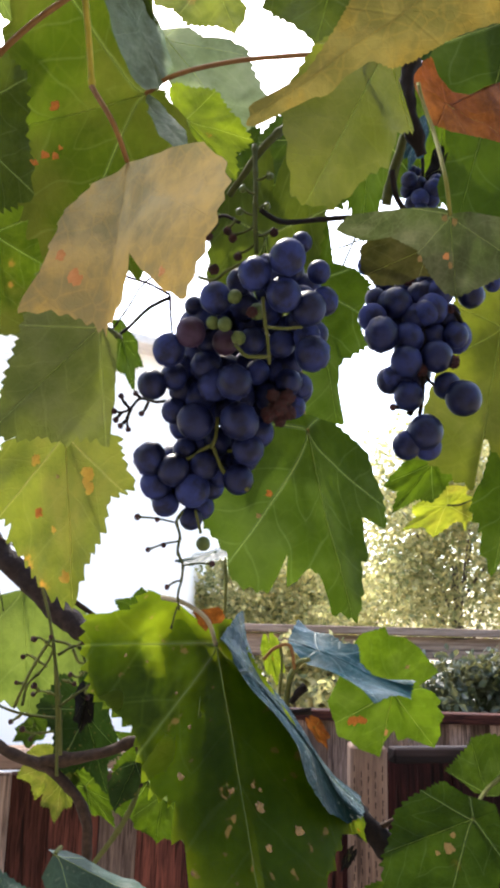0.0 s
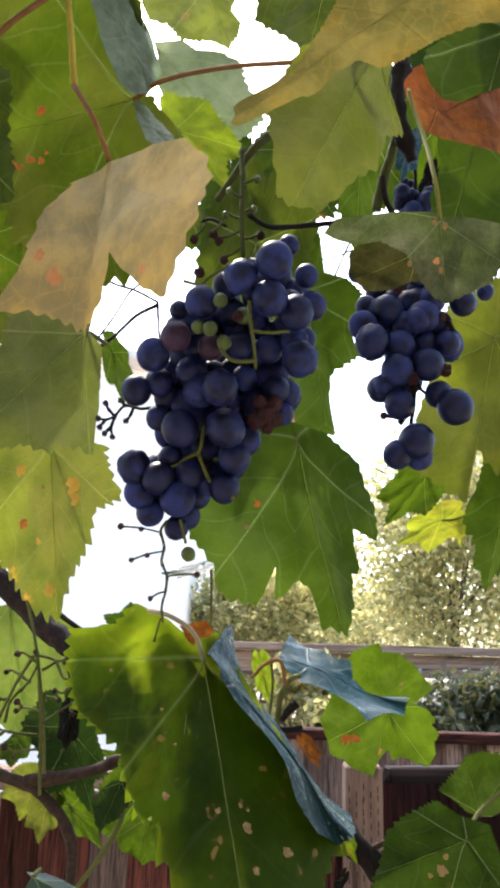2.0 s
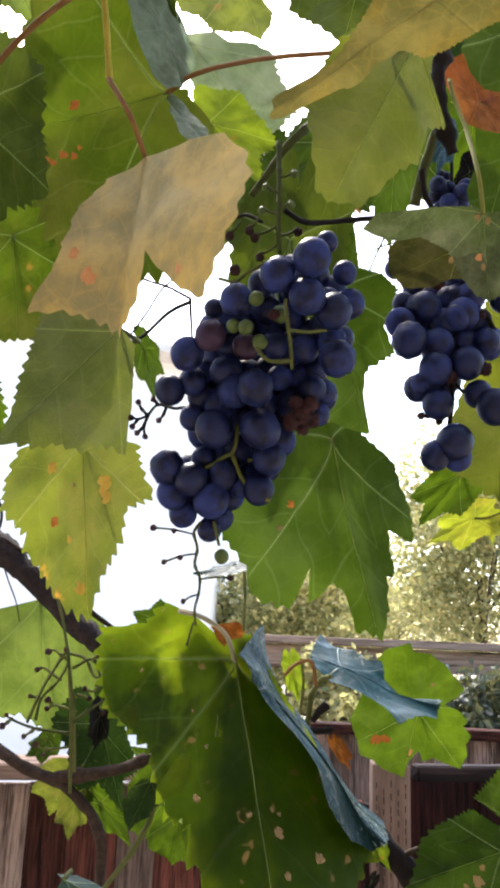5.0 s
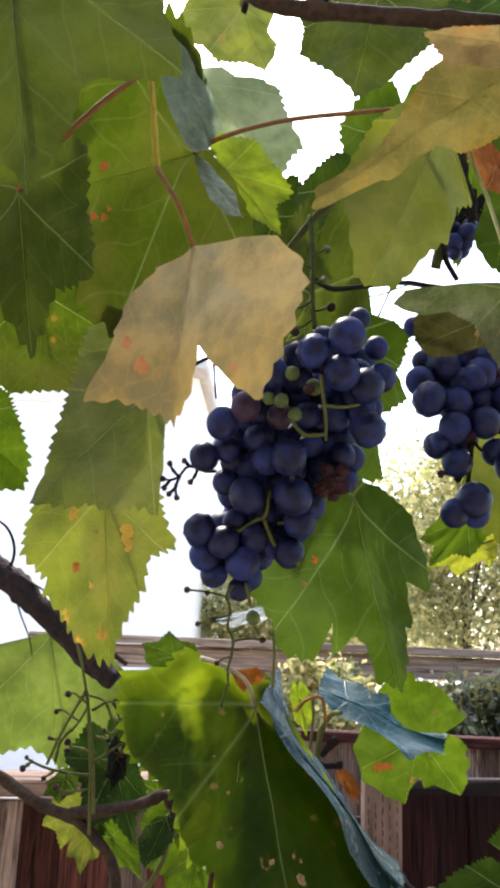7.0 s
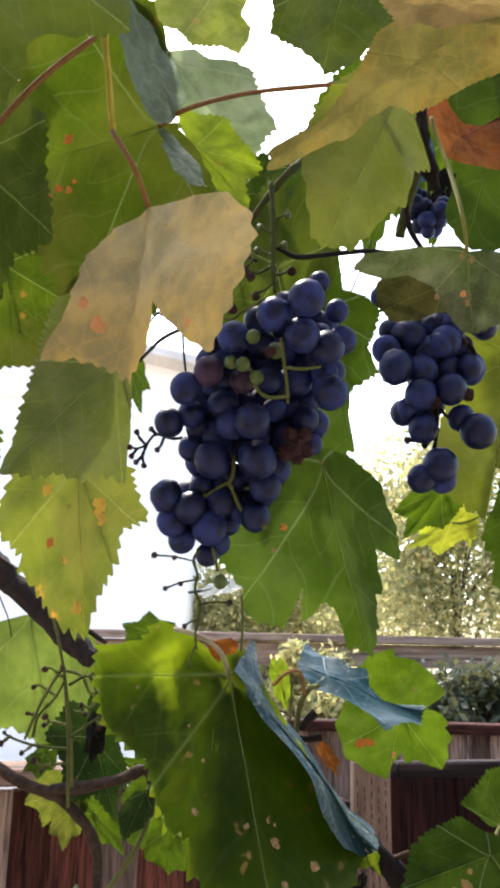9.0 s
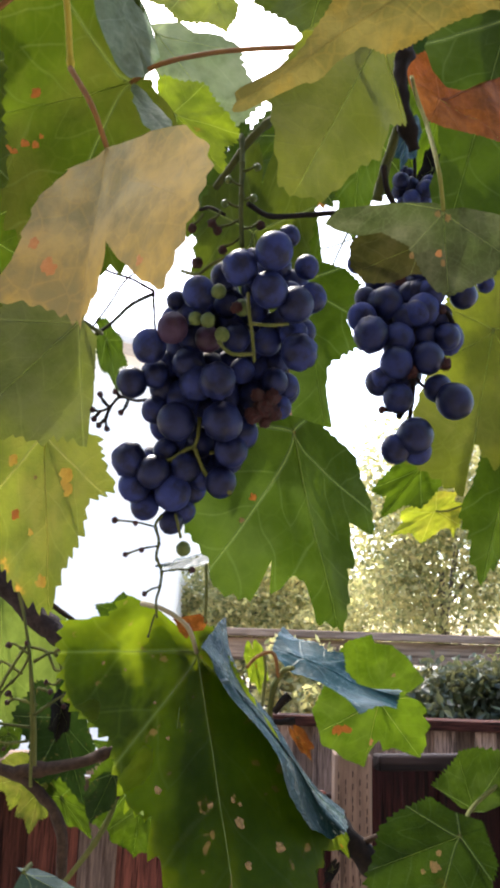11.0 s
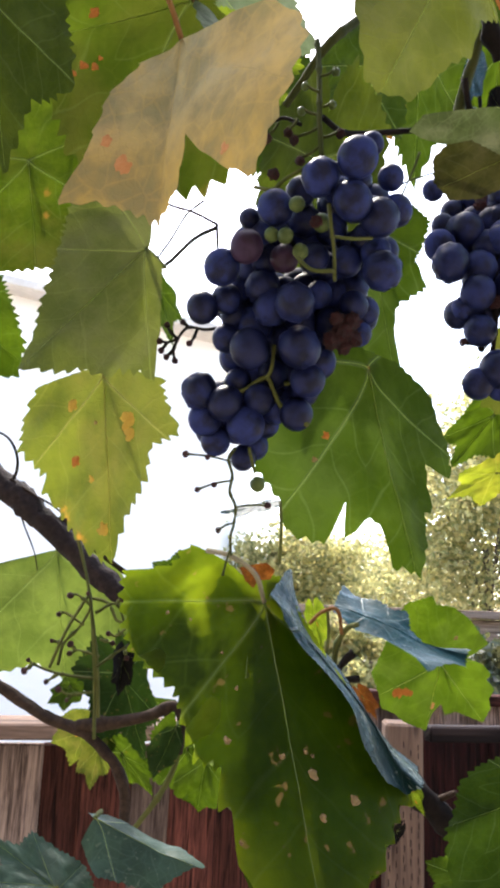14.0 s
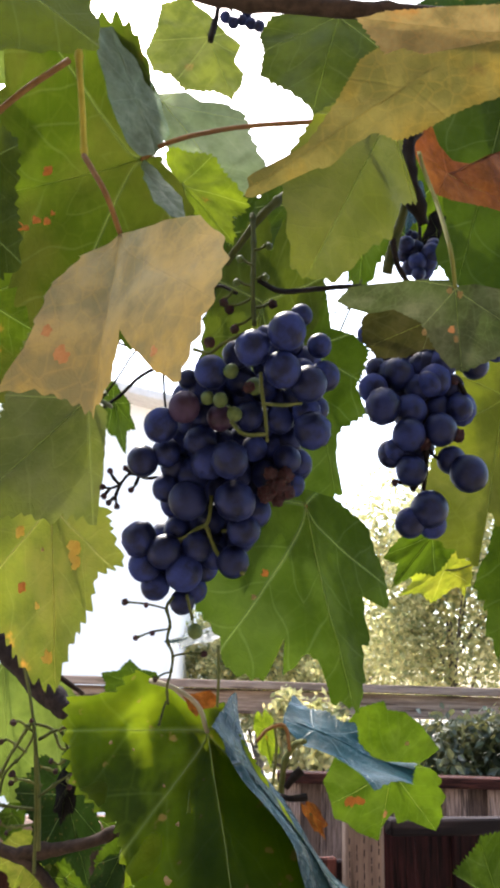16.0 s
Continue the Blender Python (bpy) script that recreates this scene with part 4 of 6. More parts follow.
rod("stem", [(0.0854, 0.3750, 1.9002), (0.0835, 0.3750, 1.8831), (0.0839, 0.3720, 1.8597), (0.0820, 0.3700, 1.8366), (0.0821, 0.3700, 1.8238), (0.0801, 0.3700, 1.8088)], (0.0015, 0.001), STEM_DARK, bunch_two, "", 7, 0.15, 5, (0.5,0.8,0.9))
rod("stem", [(0.0824, 0.3700, 1.8302), (0.0870, 0.3700, 1.8246), (0.0930, 0.3700, 1.8247)], (0.0008, 0.0007), STEM_DARK, bunch_two, "", 7, 0.15, 5, ())
rod("stem", [(0.0821, 0.3700, 1.8226), (0.0758, 0.3700, 1.8136), (0.0674, 0.3700, 1.8134)], (0.0007, 0.001), STEM_DARK, bunch_two, "", 7, 0.15, 5, (0.97,))
rod("stem", [(0.0819, 0.3700, 1.8175), (0.0751, 0.3700, 1.8099)], (0.0008, 0.0012), STEM_DARK, bunch_two, "", 7, 0.15, 5, (0.9,))
rod("stem", [(0.0935, 0.3700, 1.8619), (0.0979, 0.3700, 1.8613), (0.1012, 0.3700, 1.8541)], (0.001, 0.0012), STEM_DARK, bunch_two, "", 7, 0.15, 5, ())
berry(bunch_two, (0.0765, 0.3660, 1.8774), 0.0021, "dry")
berry(bunch_two, (0.0955, 0.3660, 1.8343), 0.0028, "dry")
berry(bunch_two, (0.0950, 0.3660, 1.8603), 0.0018, "dry")
berry(bunch_two, (0.0673, 0.3660, 1.8121), 0.0015, "dry")
berry(bunch_two, (0.0804, 0.3660, 1.8301), 0.0028, "dry")
berry(bunch_two, (0.0758, 0.3660, 1.8746), 0.0025, "dry")

# ---- the small bunch farther back ----
bunch_far = thing("grape_bunch", (0.1303, 0.5780, 2.0782), "small dark unripe grape bunch hanging farther back", "grapes", "grape bunches")
berry(bunch_far, (0.1175, 0.5780, 2.0619), 0.0068)
berry(bunch_far, (0.1254, 0.5820, 2.0604), 0.0068)
berry(bunch_far, (0.1176, 0.5860, 2.0572), 0.0061)
berry(bunch_far, (0.1253, 0.5780, 2.0459), 0.0075)
berry(bunch_far, (0.1200, 0.5820, 2.0435), 0.0061)
berry(bunch_far, (0.1327, 0.5860, 2.0440), 0.0075)
berry(bunch_far, (0.1363, 0.5780, 2.0542), 0.0081)
berry(bunch_far, (0.1345, 0.5820, 2.0484), 0.0075)
berry(bunch_far, (0.1254, 0.5860, 2.0740), 0.0041)
berry(bunch_far, (0.1262, 0.5780, 2.0365), 0.0054)
berry(bunch_far, (0.1399, 0.5820, 2.0635), 0.0061)
berry(bunch_far, (0.1218, 0.5860, 2.0767), 0.0034)
rod("stem", [(0.1277, 0.5780, 2.0937), (0.1284, 0.5780, 2.0756), (0.1277, 0.5780, 2.0428)], (0.0016, 0.0012), STEM_DARK, bunch_far, "", 6, 0.2)

bunch_top = thing("grape_bunch", (-0.0230, 0.6800, 2.3909), "few small dark berries high against the sky", "grapes", "grape bunches")
berry(bunch_top, (-0.0418, 0.6800, 2.3905), 0.0060)
berry(bunch_top, (-0.0333, 0.6800, 2.3833), 0.0060)
berry(bunch_top, (-0.0240, 0.6800, 2.3864), 0.0053)
berry(bunch_top, (-0.0150, 0.6800, 2.3821), 0.0060)
berry(bunch_top, (-0.0062, 0.6800, 2.3793), 0.0060)
berry(bunch_top, (-0.0196, 0.6800, 2.3954), 0.0054)
rod("stem", [(-0.0452, 0.6820, 2.4304), (-0.0382, 0.6820, 2.4039), (-0.0231, 0.6820, 2.3944), (-0.0065, 0.6820, 2.3902)], (0.0012, 0.0009), STEM_DARK, bunch_top, "", 6, 0.2)
bud_top = thing("vine_shoot", (-0.0507, 0.6600, 2.3769), "short dark dry stub hanging from the high leaf", "vine", "vine canes")
rod("spur", [(-0.0469, 0.6600, 2.3952), (-0.0493, 0.6600, 2.3697), (-0.0537, 0.6600, 2.3397)], (0.0022, 0.0034), STEM_DARK, bud_top, "", 8, 0.3, 5)

# ---- leaves close to the lens ----
vine_leaf("cream yellow withered leaf with rust spots above the bunch", (-0.0347, 0.2420, 1.8546), (-0.0356, 0.2340, 1.7928), (-0.0049, 0.2100, 1.8238), (-0.0763, 0.2392, 1.8210), LEAF_CREAM, LEAF_CREAM,
          seed=1.0, wave=0.05, tooth=0.045, curl=0.0, stalk=[(-0.0389, 0.2360, 1.8645), (-0.0482, 0.2420, 1.8821)], stalk_material=STEM_RED, stalk_radius=0.0008, marks=[((-0.0473, 0.2300, 1.8123), 0.0030, AMBER), ((-0.0101, 0.2300, 1.8062), 0.0016, AMBER), ((-0.0536, 0.2300, 1.8202), 0.0016, AMBER)], ripple=0.01, crease=0.15, ribs=False, profile=[(-63.8, 0.30), (-53.6, 0.50), (-41.9, 0.70), (-36.4, 0.83), (-35.6, 0.96), (-32.5, 1.05), (-24.9, 0.96), (-18.1, 0.94), (-11.9, 0.95), (1.1, 1.01), (10.9, 0.91), (16.4, 0.80), (20.7, 0.67), (27.1, 0.91), (32.6, 1.19), (36.6, 1.18), (41.4, 1.16), (46.7, 1.13), (53.8, 1.08), (59.6, 1.06), (67.0, 0.91), (73.5, 0.73), (75.5, 0.48)])
vine_leaf("golden yellow leaf folded along its edge", (0.0522, 0.2360, 1.9056), (0.0031, 0.2460, 1.8736), (0.0035, 0.2400, 1.9207), (0.0472, 0.2468, 1.8559), LEAF_GOLD, LEAF_GOLD,
          seed=2.0, curl=0.0, crease=0.03, wave=0.07, tooth=0.03, ripple=0.01, ribs=False, profile=[(-178.4, 0.57), (-164.6, 0.75), (-137.8, 0.71), (-134.8, 0.50), (-109.6, 0.31), (-70.6, 0.30), (-48.9, 0.33), (-26.6, 0.32), (-16.9, 0.46), (-16.1, 0.58), (-9.5, 0.68), (-6.8, 0.82), (-6.0, 0.92), (-5.2, 1.00), (-3.2, 1.03), (5.2, 0.96), (6.0, 0.86), (6.8, 0.61), (26.9, 0.39), (69.4, 0.33), (105.6, 0.33), (141.3, 0.35)])
vine_leaf("cream and orange folded edge of a withered leaf", (0.0633, 0.2220, 1.9138), (0.0345, 0.2260, 1.9213), (0.0448, 0.2045, 1.9181), (0.0439, 0.2318, 1.8999), LEAF_FAWN, LEAF_FAWN,
          seed=2.5, tooth=0.045, wave=0.05, crease=0.04, ribs=False, profile=[(-168.9, 0.48), (-100.7, 0.23), (-55.1, 0.38), (-31.4, 0.53), (-30.6, 0.71), (-12.7, 0.84), (-0.0, 1.00), (12.9, 0.70), (64.6, 0.31), (137.9, 0.55), (149.6, 0.91), (175.2, 0.86)])
vine_leaf("olive green lower leaf hanging below the yellow one", (0.0546, 0.2800, 1.9323), (0.0224, 0.2620, 1.8522), (0.0787, 0.3025, 1.8641), (-0.0132, 0.2527, 1.9123), LEAF_OLIVE,
          seed=3.0, wave=0.03, crease=0.04, tooth=0.038, stalk=[(0.0403, 0.2850, 1.9324), (0.0385, 0.3100, 1.9532)], profile=[(-103.1, 0.20), (-50.5, 0.40), (-28.3, 0.67), (-12.7, 0.87), (-5.4, 1.02), (0.7, 1.00), (9.0, 0.92), (13.2, 0.83), (18.3, 0.70), (29.0, 0.60), (36.7, 0.44), (52.7, 0.43), (53.5, 0.35), (54.3, 0.20), (130.4, 0.14)])
vine_leaf("grey green leaf underside with orange spots", (0.0797, 0.2970, 1.8692), (0.0838, 0.3100, 1.8406), (0.0616, 0.3016, 1.8493), (0.1019, 0.2978, 1.8534), LEAF_GREY,
          seed=4.0, tooth=0.03, wave=0.05, stalk=[(0.0767, 0.2900, 1.8810), (0.0776, 0.3100, 1.9140), (0.0770, 0.3250, 1.9385), (0.0761, 0.3320, 1.9555)], stalk_radius=0.0008, stalk_material=STEM_LIME, marks=[((0.0766, 0.3030, 1.8699), 0.0013, TAN), ((0.0803, 0.3030, 1.8704), 0.0009, TAN), ((0.0836, 0.3030, 1.8696), 0.0014, TAN), ((0.0787, 0.3030, 1.8548), 0.0014, AMBER), ((0.0810, 0.3030, 1.8512), 0.0012, TAN), ((0.0615, 0.3030, 1.8503), 0.0011, TAN)], crease=0.04, profile=[(-91.4, 0.27), (-78.6, 0.72), (-58.3, 0.95), (-34.9, 1.00), (-14.2, 0.96), (0.4, 1.01), (13.7, 0.92), (26.8, 0.78), (54.1, 0.62), (77.6, 0.83), (79.8, 1.11), (84.0, 1.29), (89.1, 1.49), (95.6, 1.33), (98.2, 0.96), (104.7, 0.52), (129.3, 0.15)])
vine_leaf("dark green near leaf with pale veins", (-0.0955, 0.2500, 1.8780), (-0.0841, 0.2500, 1.8175), (-0.0680, 0.2620, 1.8561), (-0.1199, 0.2500, 1.8397), LEAF_SHADE, seed=5.0, stalk=[(-0.0801, 0.2350, 1.8838), (-0.0671, 0.2320, 1.8965), (-0.0542, 0.2350, 1.9122)], stalk_material=STEM_RED)
vine_leaf("green leaf very close overhead", (-0.0842, 0.1900, 1.9193), (-0.0661, 0.1800, 1.8324), (-0.0331, 0.2000, 1.8852), (-0.1116, 0.1900, 1.8624), LEAF_SHADE, seed=6.0, tooth=0.03)
vine_leaf("large green leaf underside with rust spots", (-0.0504, 0.3450, 1.9593), (-0.1270, 0.3300, 1.9193), (-0.1004, 0.3200, 2.0267), (-0.0737, 0.3300, 1.8593), LEAF_MOTTLED, seed=7.0, lobes=(1.0, 0.85, 0.95, 0.62, 0.35, 0.1, 0.05), other_lobes=(1.0, 0.85, 0.95, 0.8, 0.8, 0.14, 0.05),
          stalk=[(-0.0355, 0.3360, 1.9625), (-0.0076, 0.3520, 1.9837), (0.0322, 0.3700, 2.0031), (0.0518, 0.3750, 2.0091)], stalk_material=STEM_RED, stalk_radius=0.0011,
          marks=[((-0.0830, 0.3180, 1.9445), 0.0022, RUST), ((-0.0895, 0.3200, 1.9184), 0.0016, RUST), ((-0.0849, 0.3200, 1.9218), 0.0016, RUST), ((-0.0953, 0.3200, 1.9138), 0.0018, RUST), ((-0.0918, 0.3200, 1.9158), 0.0012, RUST), ((-0.0886, 0.3200, 1.9186), 0.0013, RUST), ((-0.0854, 0.3200, 1.9217), 0.0013, RUST), ((-0.0825, 0.3200, 1.9247), 0.0011, RUST)])
vine_leaf("pale fold of a large leaf, sky light painted in", (-0.0529, 0.3320, 1.9838), (-0.0669, 0.3280, 2.0188), (-0.0448, 0.3474, 2.0113), (-0.0771, 0.3130, 1.9945), LEAF_PALE_SHEEN, LEAF_PALE_SHEEN,
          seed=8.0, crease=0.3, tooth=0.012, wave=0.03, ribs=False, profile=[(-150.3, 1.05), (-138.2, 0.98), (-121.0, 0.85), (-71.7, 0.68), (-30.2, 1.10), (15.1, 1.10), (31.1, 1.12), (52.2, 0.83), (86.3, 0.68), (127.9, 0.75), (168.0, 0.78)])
vine_leaf("narrow lower fold of a large leaf, sky light painted in", (-0.0365, 0.3280, 1.9296), (-0.0242, 0.3200, 1.9107), (-0.0170, 0.3316, 1.9241), (-0.0421, 0.3148, 1.9148), LEAF_PALE_SHEEN, LEAF_PALE_SHEEN,
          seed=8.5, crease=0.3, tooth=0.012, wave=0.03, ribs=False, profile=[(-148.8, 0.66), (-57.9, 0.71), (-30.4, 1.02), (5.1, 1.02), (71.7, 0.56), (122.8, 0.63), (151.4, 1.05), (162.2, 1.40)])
vine_leaf("small pale curled leaf edge", (-0.1175, 0.4000, 1.9344), (-0.1036, 0.4000, 1.9088), (-0.1106, 0.4100, 1.9300), (-0.1107, 0.3950, 1.9158), LEAF_PALE_SHEEN, seed=8.7, lobes=(1.0, 0.8, 0.7, 0.5, 0.35, 0.2, 0.1), tooth=0.02)
vine_leaf("grey green leaf underside hanging by the tendrils", (-0.0609, 0.3350, 1.8371), (-0.1076, 0.3350, 1.7855), (-0.1207, 0.3350, 1.8395), (-0.0525, 0.3350, 1.7779), LEAF_SAGE,
          seed=9.0, tooth=0.05, wave=0.02, crease=0.04, profile=[(-87.5, 0.18), (-59.1, 0.47), (-51.3, 0.81), (-45.3, 0.76), (-36.9, 0.75), (-33.1, 0.80), (-21.7, 0.79), (-15.0, 0.86), (-4.9, 0.94), (1.2, 1.00), (4.9, 0.90), (10.0, 0.79), (20.3, 0.68), (29.9, 0.60), (45.4, 0.54), (64.9, 0.53), (87.4, 0.60), (107.7, 0.72), (132.7, 0.48)])
vine_leaf("yellow green leaf with orange rust spots", (-0.0964, 0.4200, 1.8117), (-0.0885, 0.4370, 1.7214), (-0.0382, 0.4009, 1.7614), (-0.1472, 0.4552, 1.7621), LEAF_YELLOW, VEIN_YELLOW,
          seed=10.0, tooth=0.075, marks=[((-0.1139, 0.4300, 1.7697), 0.0028, RUST), ((-0.0959, 0.4300, 1.7371), 0.0034, OCHRE), ((-0.0964, 0.4300, 1.7914), 0.0012, TAN), ((-0.0781, 0.4300, 1.7892), 0.0040, OCHRE), ((-0.0746, 0.4300, 1.7834), 0.0030, OCHRE), ((-0.1043, 0.4300, 1.7627), 0.0018, OCHRE), ((-0.1138, 0.4300, 1.7983), 0.0030, OCHRE)], wave=0.04, crease=0.04, profile=[(-87.6, 0.49), (-79.7, 0.57), (-71.2, 0.68), (-60.5, 0.75), (-41.6, 0.72), (-40.1, 0.80), (-21.8, 0.89), (-10.1, 0.97), (1.0, 1.00), (10.3, 0.80), (28.3, 0.65), (39.8, 0.53), (56.6, 0.63), (68.0, 0.49), (81.9, 0.43), (167.2, 0.07)])
vine_leaf("green leaf at the side of the shaded one", (-0.1743, 0.4100, 1.8465), (-0.1342, 0.4100, 1.8130), (-0.1301, 0.4100, 1.8545), (-0.1744, 0.4100, 1.8016), LEAF_MID,
          seed=11.0, tooth=0.08, wave=0.04, crease=0.04, profile=[(-93.3, 0.55), (-51.2, 0.90), (-25.9, 0.89), (-8.2, 1.07), (10.9, 0.93), (29.8, 0.70), (65.8, 0.58), (102.4, 0.45), (148.6, 0.47)])
vine_leaf("green leaf behind the near dark leaf", (-0.1337, 0.3900, 1.9097), (-0.1246, 0.3900, 1.8534), (-0.0915, 0.3900, 1.8848), (-0.1658, 0.3900, 1.8728), LEAF_MOTTLED,
          seed=12.0, tooth=0.05, wave=0.04, crease=0.04, profile=[(-134.3, 0.90), (-89.8, 0.92), (-48.9, 1.04), (-32.2, 1.00), (-16.1, 1.04), (0.0, 1.00), (15.0, 1.10), (30.5, 0.90), (65.1, 0.90), (93.7, 0.93), (123.1, 0.90), (174.6, 0.64)])

# ---- leaves round the bunches ----
vine_leaf("green five lobed leaf under the bunch", (0.0289, 0.3720, 1.8019), (0.0500, 0.3920, 1.7169), (0.0801, 0.4228, 1.7744), (-0.0140, 0.3673, 1.7379), LEAF_GREEN,
          seed=13.0, tooth=0.035, stalk=[(0.0287, 0.4200, 1.8269), (0.0266, 0.4100, 1.8485)], stalk_material=STEM_RED, marks=[((0.0078, 0.3800, 1.7741), 0.0016, RUST), ((0.0010, 0.3800, 1.7642), 0.0012, TAN)], wave=0.05, crease=0.12, profile=[(-137.8, 0.16), (-115.8, 0.29), (-102.8, 0.51), (-83.0, 0.69), (-71.5, 0.84), (-64.9, 0.83), (-52.8, 0.83), (-45.6, 0.93), (-38.8, 0.91), (-32.6, 0.89), (-31.8, 0.68), (-27.9, 0.85), (-19.3, 0.72), (-13.2, 0.78), (-9.9, 0.95), (4.5, 1.01), (14.1, 0.89), (20.2, 0.79), (26.3, 0.82), (36.5, 0.64), (42.6, 0.85), (55.7, 0.75), (72.1, 0.61), (78.4, 0.47), (91.6, 0.33), (114.4, 0.17)])
vine_leaf("green leaf behind the main bunch", (0.0365, 0.4600, 1.9168), (0.0501, 0.4600, 1.8284), (0.1023, 0.4600, 1.8771), (-0.0144, 0.4600, 1.8592), LEAF_GREEN,
          seed=14.0, tooth=0.04, wave=0.03, crease=0.04, profile=[(-160.6, 0.39), (-117.3, 0.27), (-54.9, 0.43), (-22.2, 0.83), (-9.7, 1.02), (4.5, 1.00), (5.8, 0.74), (12.1, 0.59), (33.2, 0.59), (43.8, 0.41), (52.7, 0.41), (82.1, 0.42), (100.5, 0.34), (126.3, 0.23), (155.3, 0.47)])
vine_leaf("green leaf above the bunch", (0.0314, 0.4400, 2.0000), (0.0231, 0.4200, 1.9218), (0.0567, 0.4400, 1.9548), (-0.0061, 0.4300, 1.9446), LEAF_GREEN, seed=16.0)
vine_leaf("bright green leaf in the light", (-0.0429, 0.4400, 2.0142), (-0.0067, 0.4300, 1.9658), (0.0007, 0.4350, 2.0001), (-0.0384, 0.4300, 1.9736), LEAF_BRIGHT, seed=17.0)
vine_leaf("yellow green large leaf behind the second bunch", (0.1408, 0.4400, 1.8821), (0.1218, 0.4400, 1.7884), (0.0686, 0.4400, 1.8431), (0.1922, 0.4400, 1.8180), LEAF_OLIVE,
          seed=18.0, tooth=0.045, wave=0.03, crease=0.04, profile=[(-159.8, 0.50), (-72.7, 0.36), (-28.8, 0.70), (-12.2, 0.83), (-1.5, 0.68), (-0.5, 1.01), (8.9, 0.98), (17.2, 0.96), (23.5, 0.97), (31.1, 0.78), (51.3, 0.45), (132.4, 0.44)])
vine_leaf("light green leaf below the second bunch", (0.1129, 0.5000, 1.8171), (0.0861, 0.5000, 1.7830), (0.1139, 0.5000, 1.7905), (0.0830, 0.5000, 1.8040), LEAF_MID, seed=19.0)
vine_leaf("green leaf at the edge", (0.1560, 0.4550, 1.8244), (0.1305, 0.4500, 1.7415), (0.0876, 0.4464, 1.7959), (0.1947, 0.4668, 1.7617), LEAF_GREEN,
          seed=20.0, tooth=0.06, wave=0.04, crease=0.04, profile=[(-122.2, 0.14), (-61.8, 0.39), (-28.7, 0.65), (-7.4, 0.83), (0.9, 1.00), (10.8, 0.84), (12.4, 0.74), (20.0, 0.70), (26.3, 0.62), (31.8, 0.45), (51.3, 0.30), (110.0, 0.18)])
vine_leaf("small bright yellow leaf", (0.2002, 0.8500, 1.8485), (0.1506, 0.8500, 1.8197), (0.1872, 0.8500, 1.8145), (0.1655, 0.8500, 1.8489), LEAF_LEMON, VEIN_YELLOW, seed=21.0, stalk=[(0.2151, 0.8500, 1.8500), (0.2486, 0.8500, 1.8641)], stalk_radius=0.0009)
vine_leaf("small yellow leaf on a thin stalk", (0.2175, 0.8600, 1.8505), (0.2205, 0.8600, 1.8201), (0.2283, 0.8600, 1.8348), (0.2127, 0.8600, 1.8345), LEAF_LEMON, VEIN_YELLOW, seed=22.0)
vine_leaf("orange brown withered curled leaf with a ragged edge", (0.0942, 0.3550, 1.9625), (0.1295, 0.3800, 1.9572), (0.1165, 0.3707, 1.9881), (0.1117, 0.3654, 1.9310), LEAF_BROWN,
          seed=23.0, wave=0.12, tooth=0.03, crease=0.1, ribs=False, profile=[(-168.3, 0.49), (-139.3, 0.46), (-111.2, 0.49), (-78.4, 0.43), (-25.8, 0.61), (-10.3, 0.89), (27.5, 1.84), (47.0, 2.14), (48.0, 1.28), (48.8, 0.78), (49.6, 0.54), (75.1, 0.31), (108.4, 0.40), (116.3, 0.63), (155.3, 0.61)])
vine_leaf("green leaf behind the brown one", (0.1877, 0.5200, 2.1642), (0.1380, 0.5000, 1.9933), (0.2740, 0.5041, 2.0378), (0.0470, 0.5066, 2.1035), LEAF_GREEN,
          seed=24.0, tooth=0.03, wave=0.05, crease=0.04, profile=[(-153.1, 0.07), (-72.7, 0.23), (-55.4, 0.40), (-40.6, 0.49), (-22.6, 0.60), (-10.4, 0.77), (-9.0, 0.94), (-4.5, 1.03), (4.1, 1.07), (10.2, 1.06), (19.1, 1.03), (33.3, 0.65), (69.4, 0.28)])
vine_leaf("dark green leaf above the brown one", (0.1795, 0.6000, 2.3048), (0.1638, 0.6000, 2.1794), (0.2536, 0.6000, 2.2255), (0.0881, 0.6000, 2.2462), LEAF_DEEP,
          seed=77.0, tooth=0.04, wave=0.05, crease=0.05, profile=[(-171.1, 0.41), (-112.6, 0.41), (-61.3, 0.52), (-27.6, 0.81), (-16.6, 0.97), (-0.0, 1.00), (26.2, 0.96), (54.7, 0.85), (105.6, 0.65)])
vine_leaf("dark green leaf under the high cane", (0.0584, 0.5000, 2.2086), (0.0366, 0.4800, 2.1025), (-0.0240, 0.5024, 2.1622), (0.1176, 0.4864, 2.1361), LEAF_SHADE,
          seed=25.0, tooth=0.03, wave=0.04, crease=0.04, profile=[(-111.6, 0.15), (-91.3, 0.50), (-55.9, 0.62), (-31.0, 0.71), (-12.9, 0.89), (-2.7, 1.01), (5.2, 0.92), (12.8, 0.85), (23.6, 0.79), (35.8, 0.78), (49.3, 0.63), (68.8, 0.60), (87.1, 0.51), (103.3, 0.29)])
vine_leaf("pale grey green leaf against the sky", (-0.0867, 0.6000, 2.2129), (-0.0091, 0.6000, 2.1078), (0.0233, 0.6208, 2.2048), (-0.1134, 0.6000, 2.1039), LEAF_PALE,
          seed=26.0, tooth=0.045, wave=0.04, crease=0.04, profile=[(-43.1, 0.25), (-30.5, 0.44), (-12.5, 0.54), (-8.9, 0.72), (-5.0, 0.86), (-0.8, 1.00), (14.3, 0.87), (24.8, 0.87), (31.8, 0.74), (41.6, 0.64), (57.9, 0.59), (66.0, 0.47), (69.6, 0.29), (93.4, 0.24), (152.4, 0.08)])
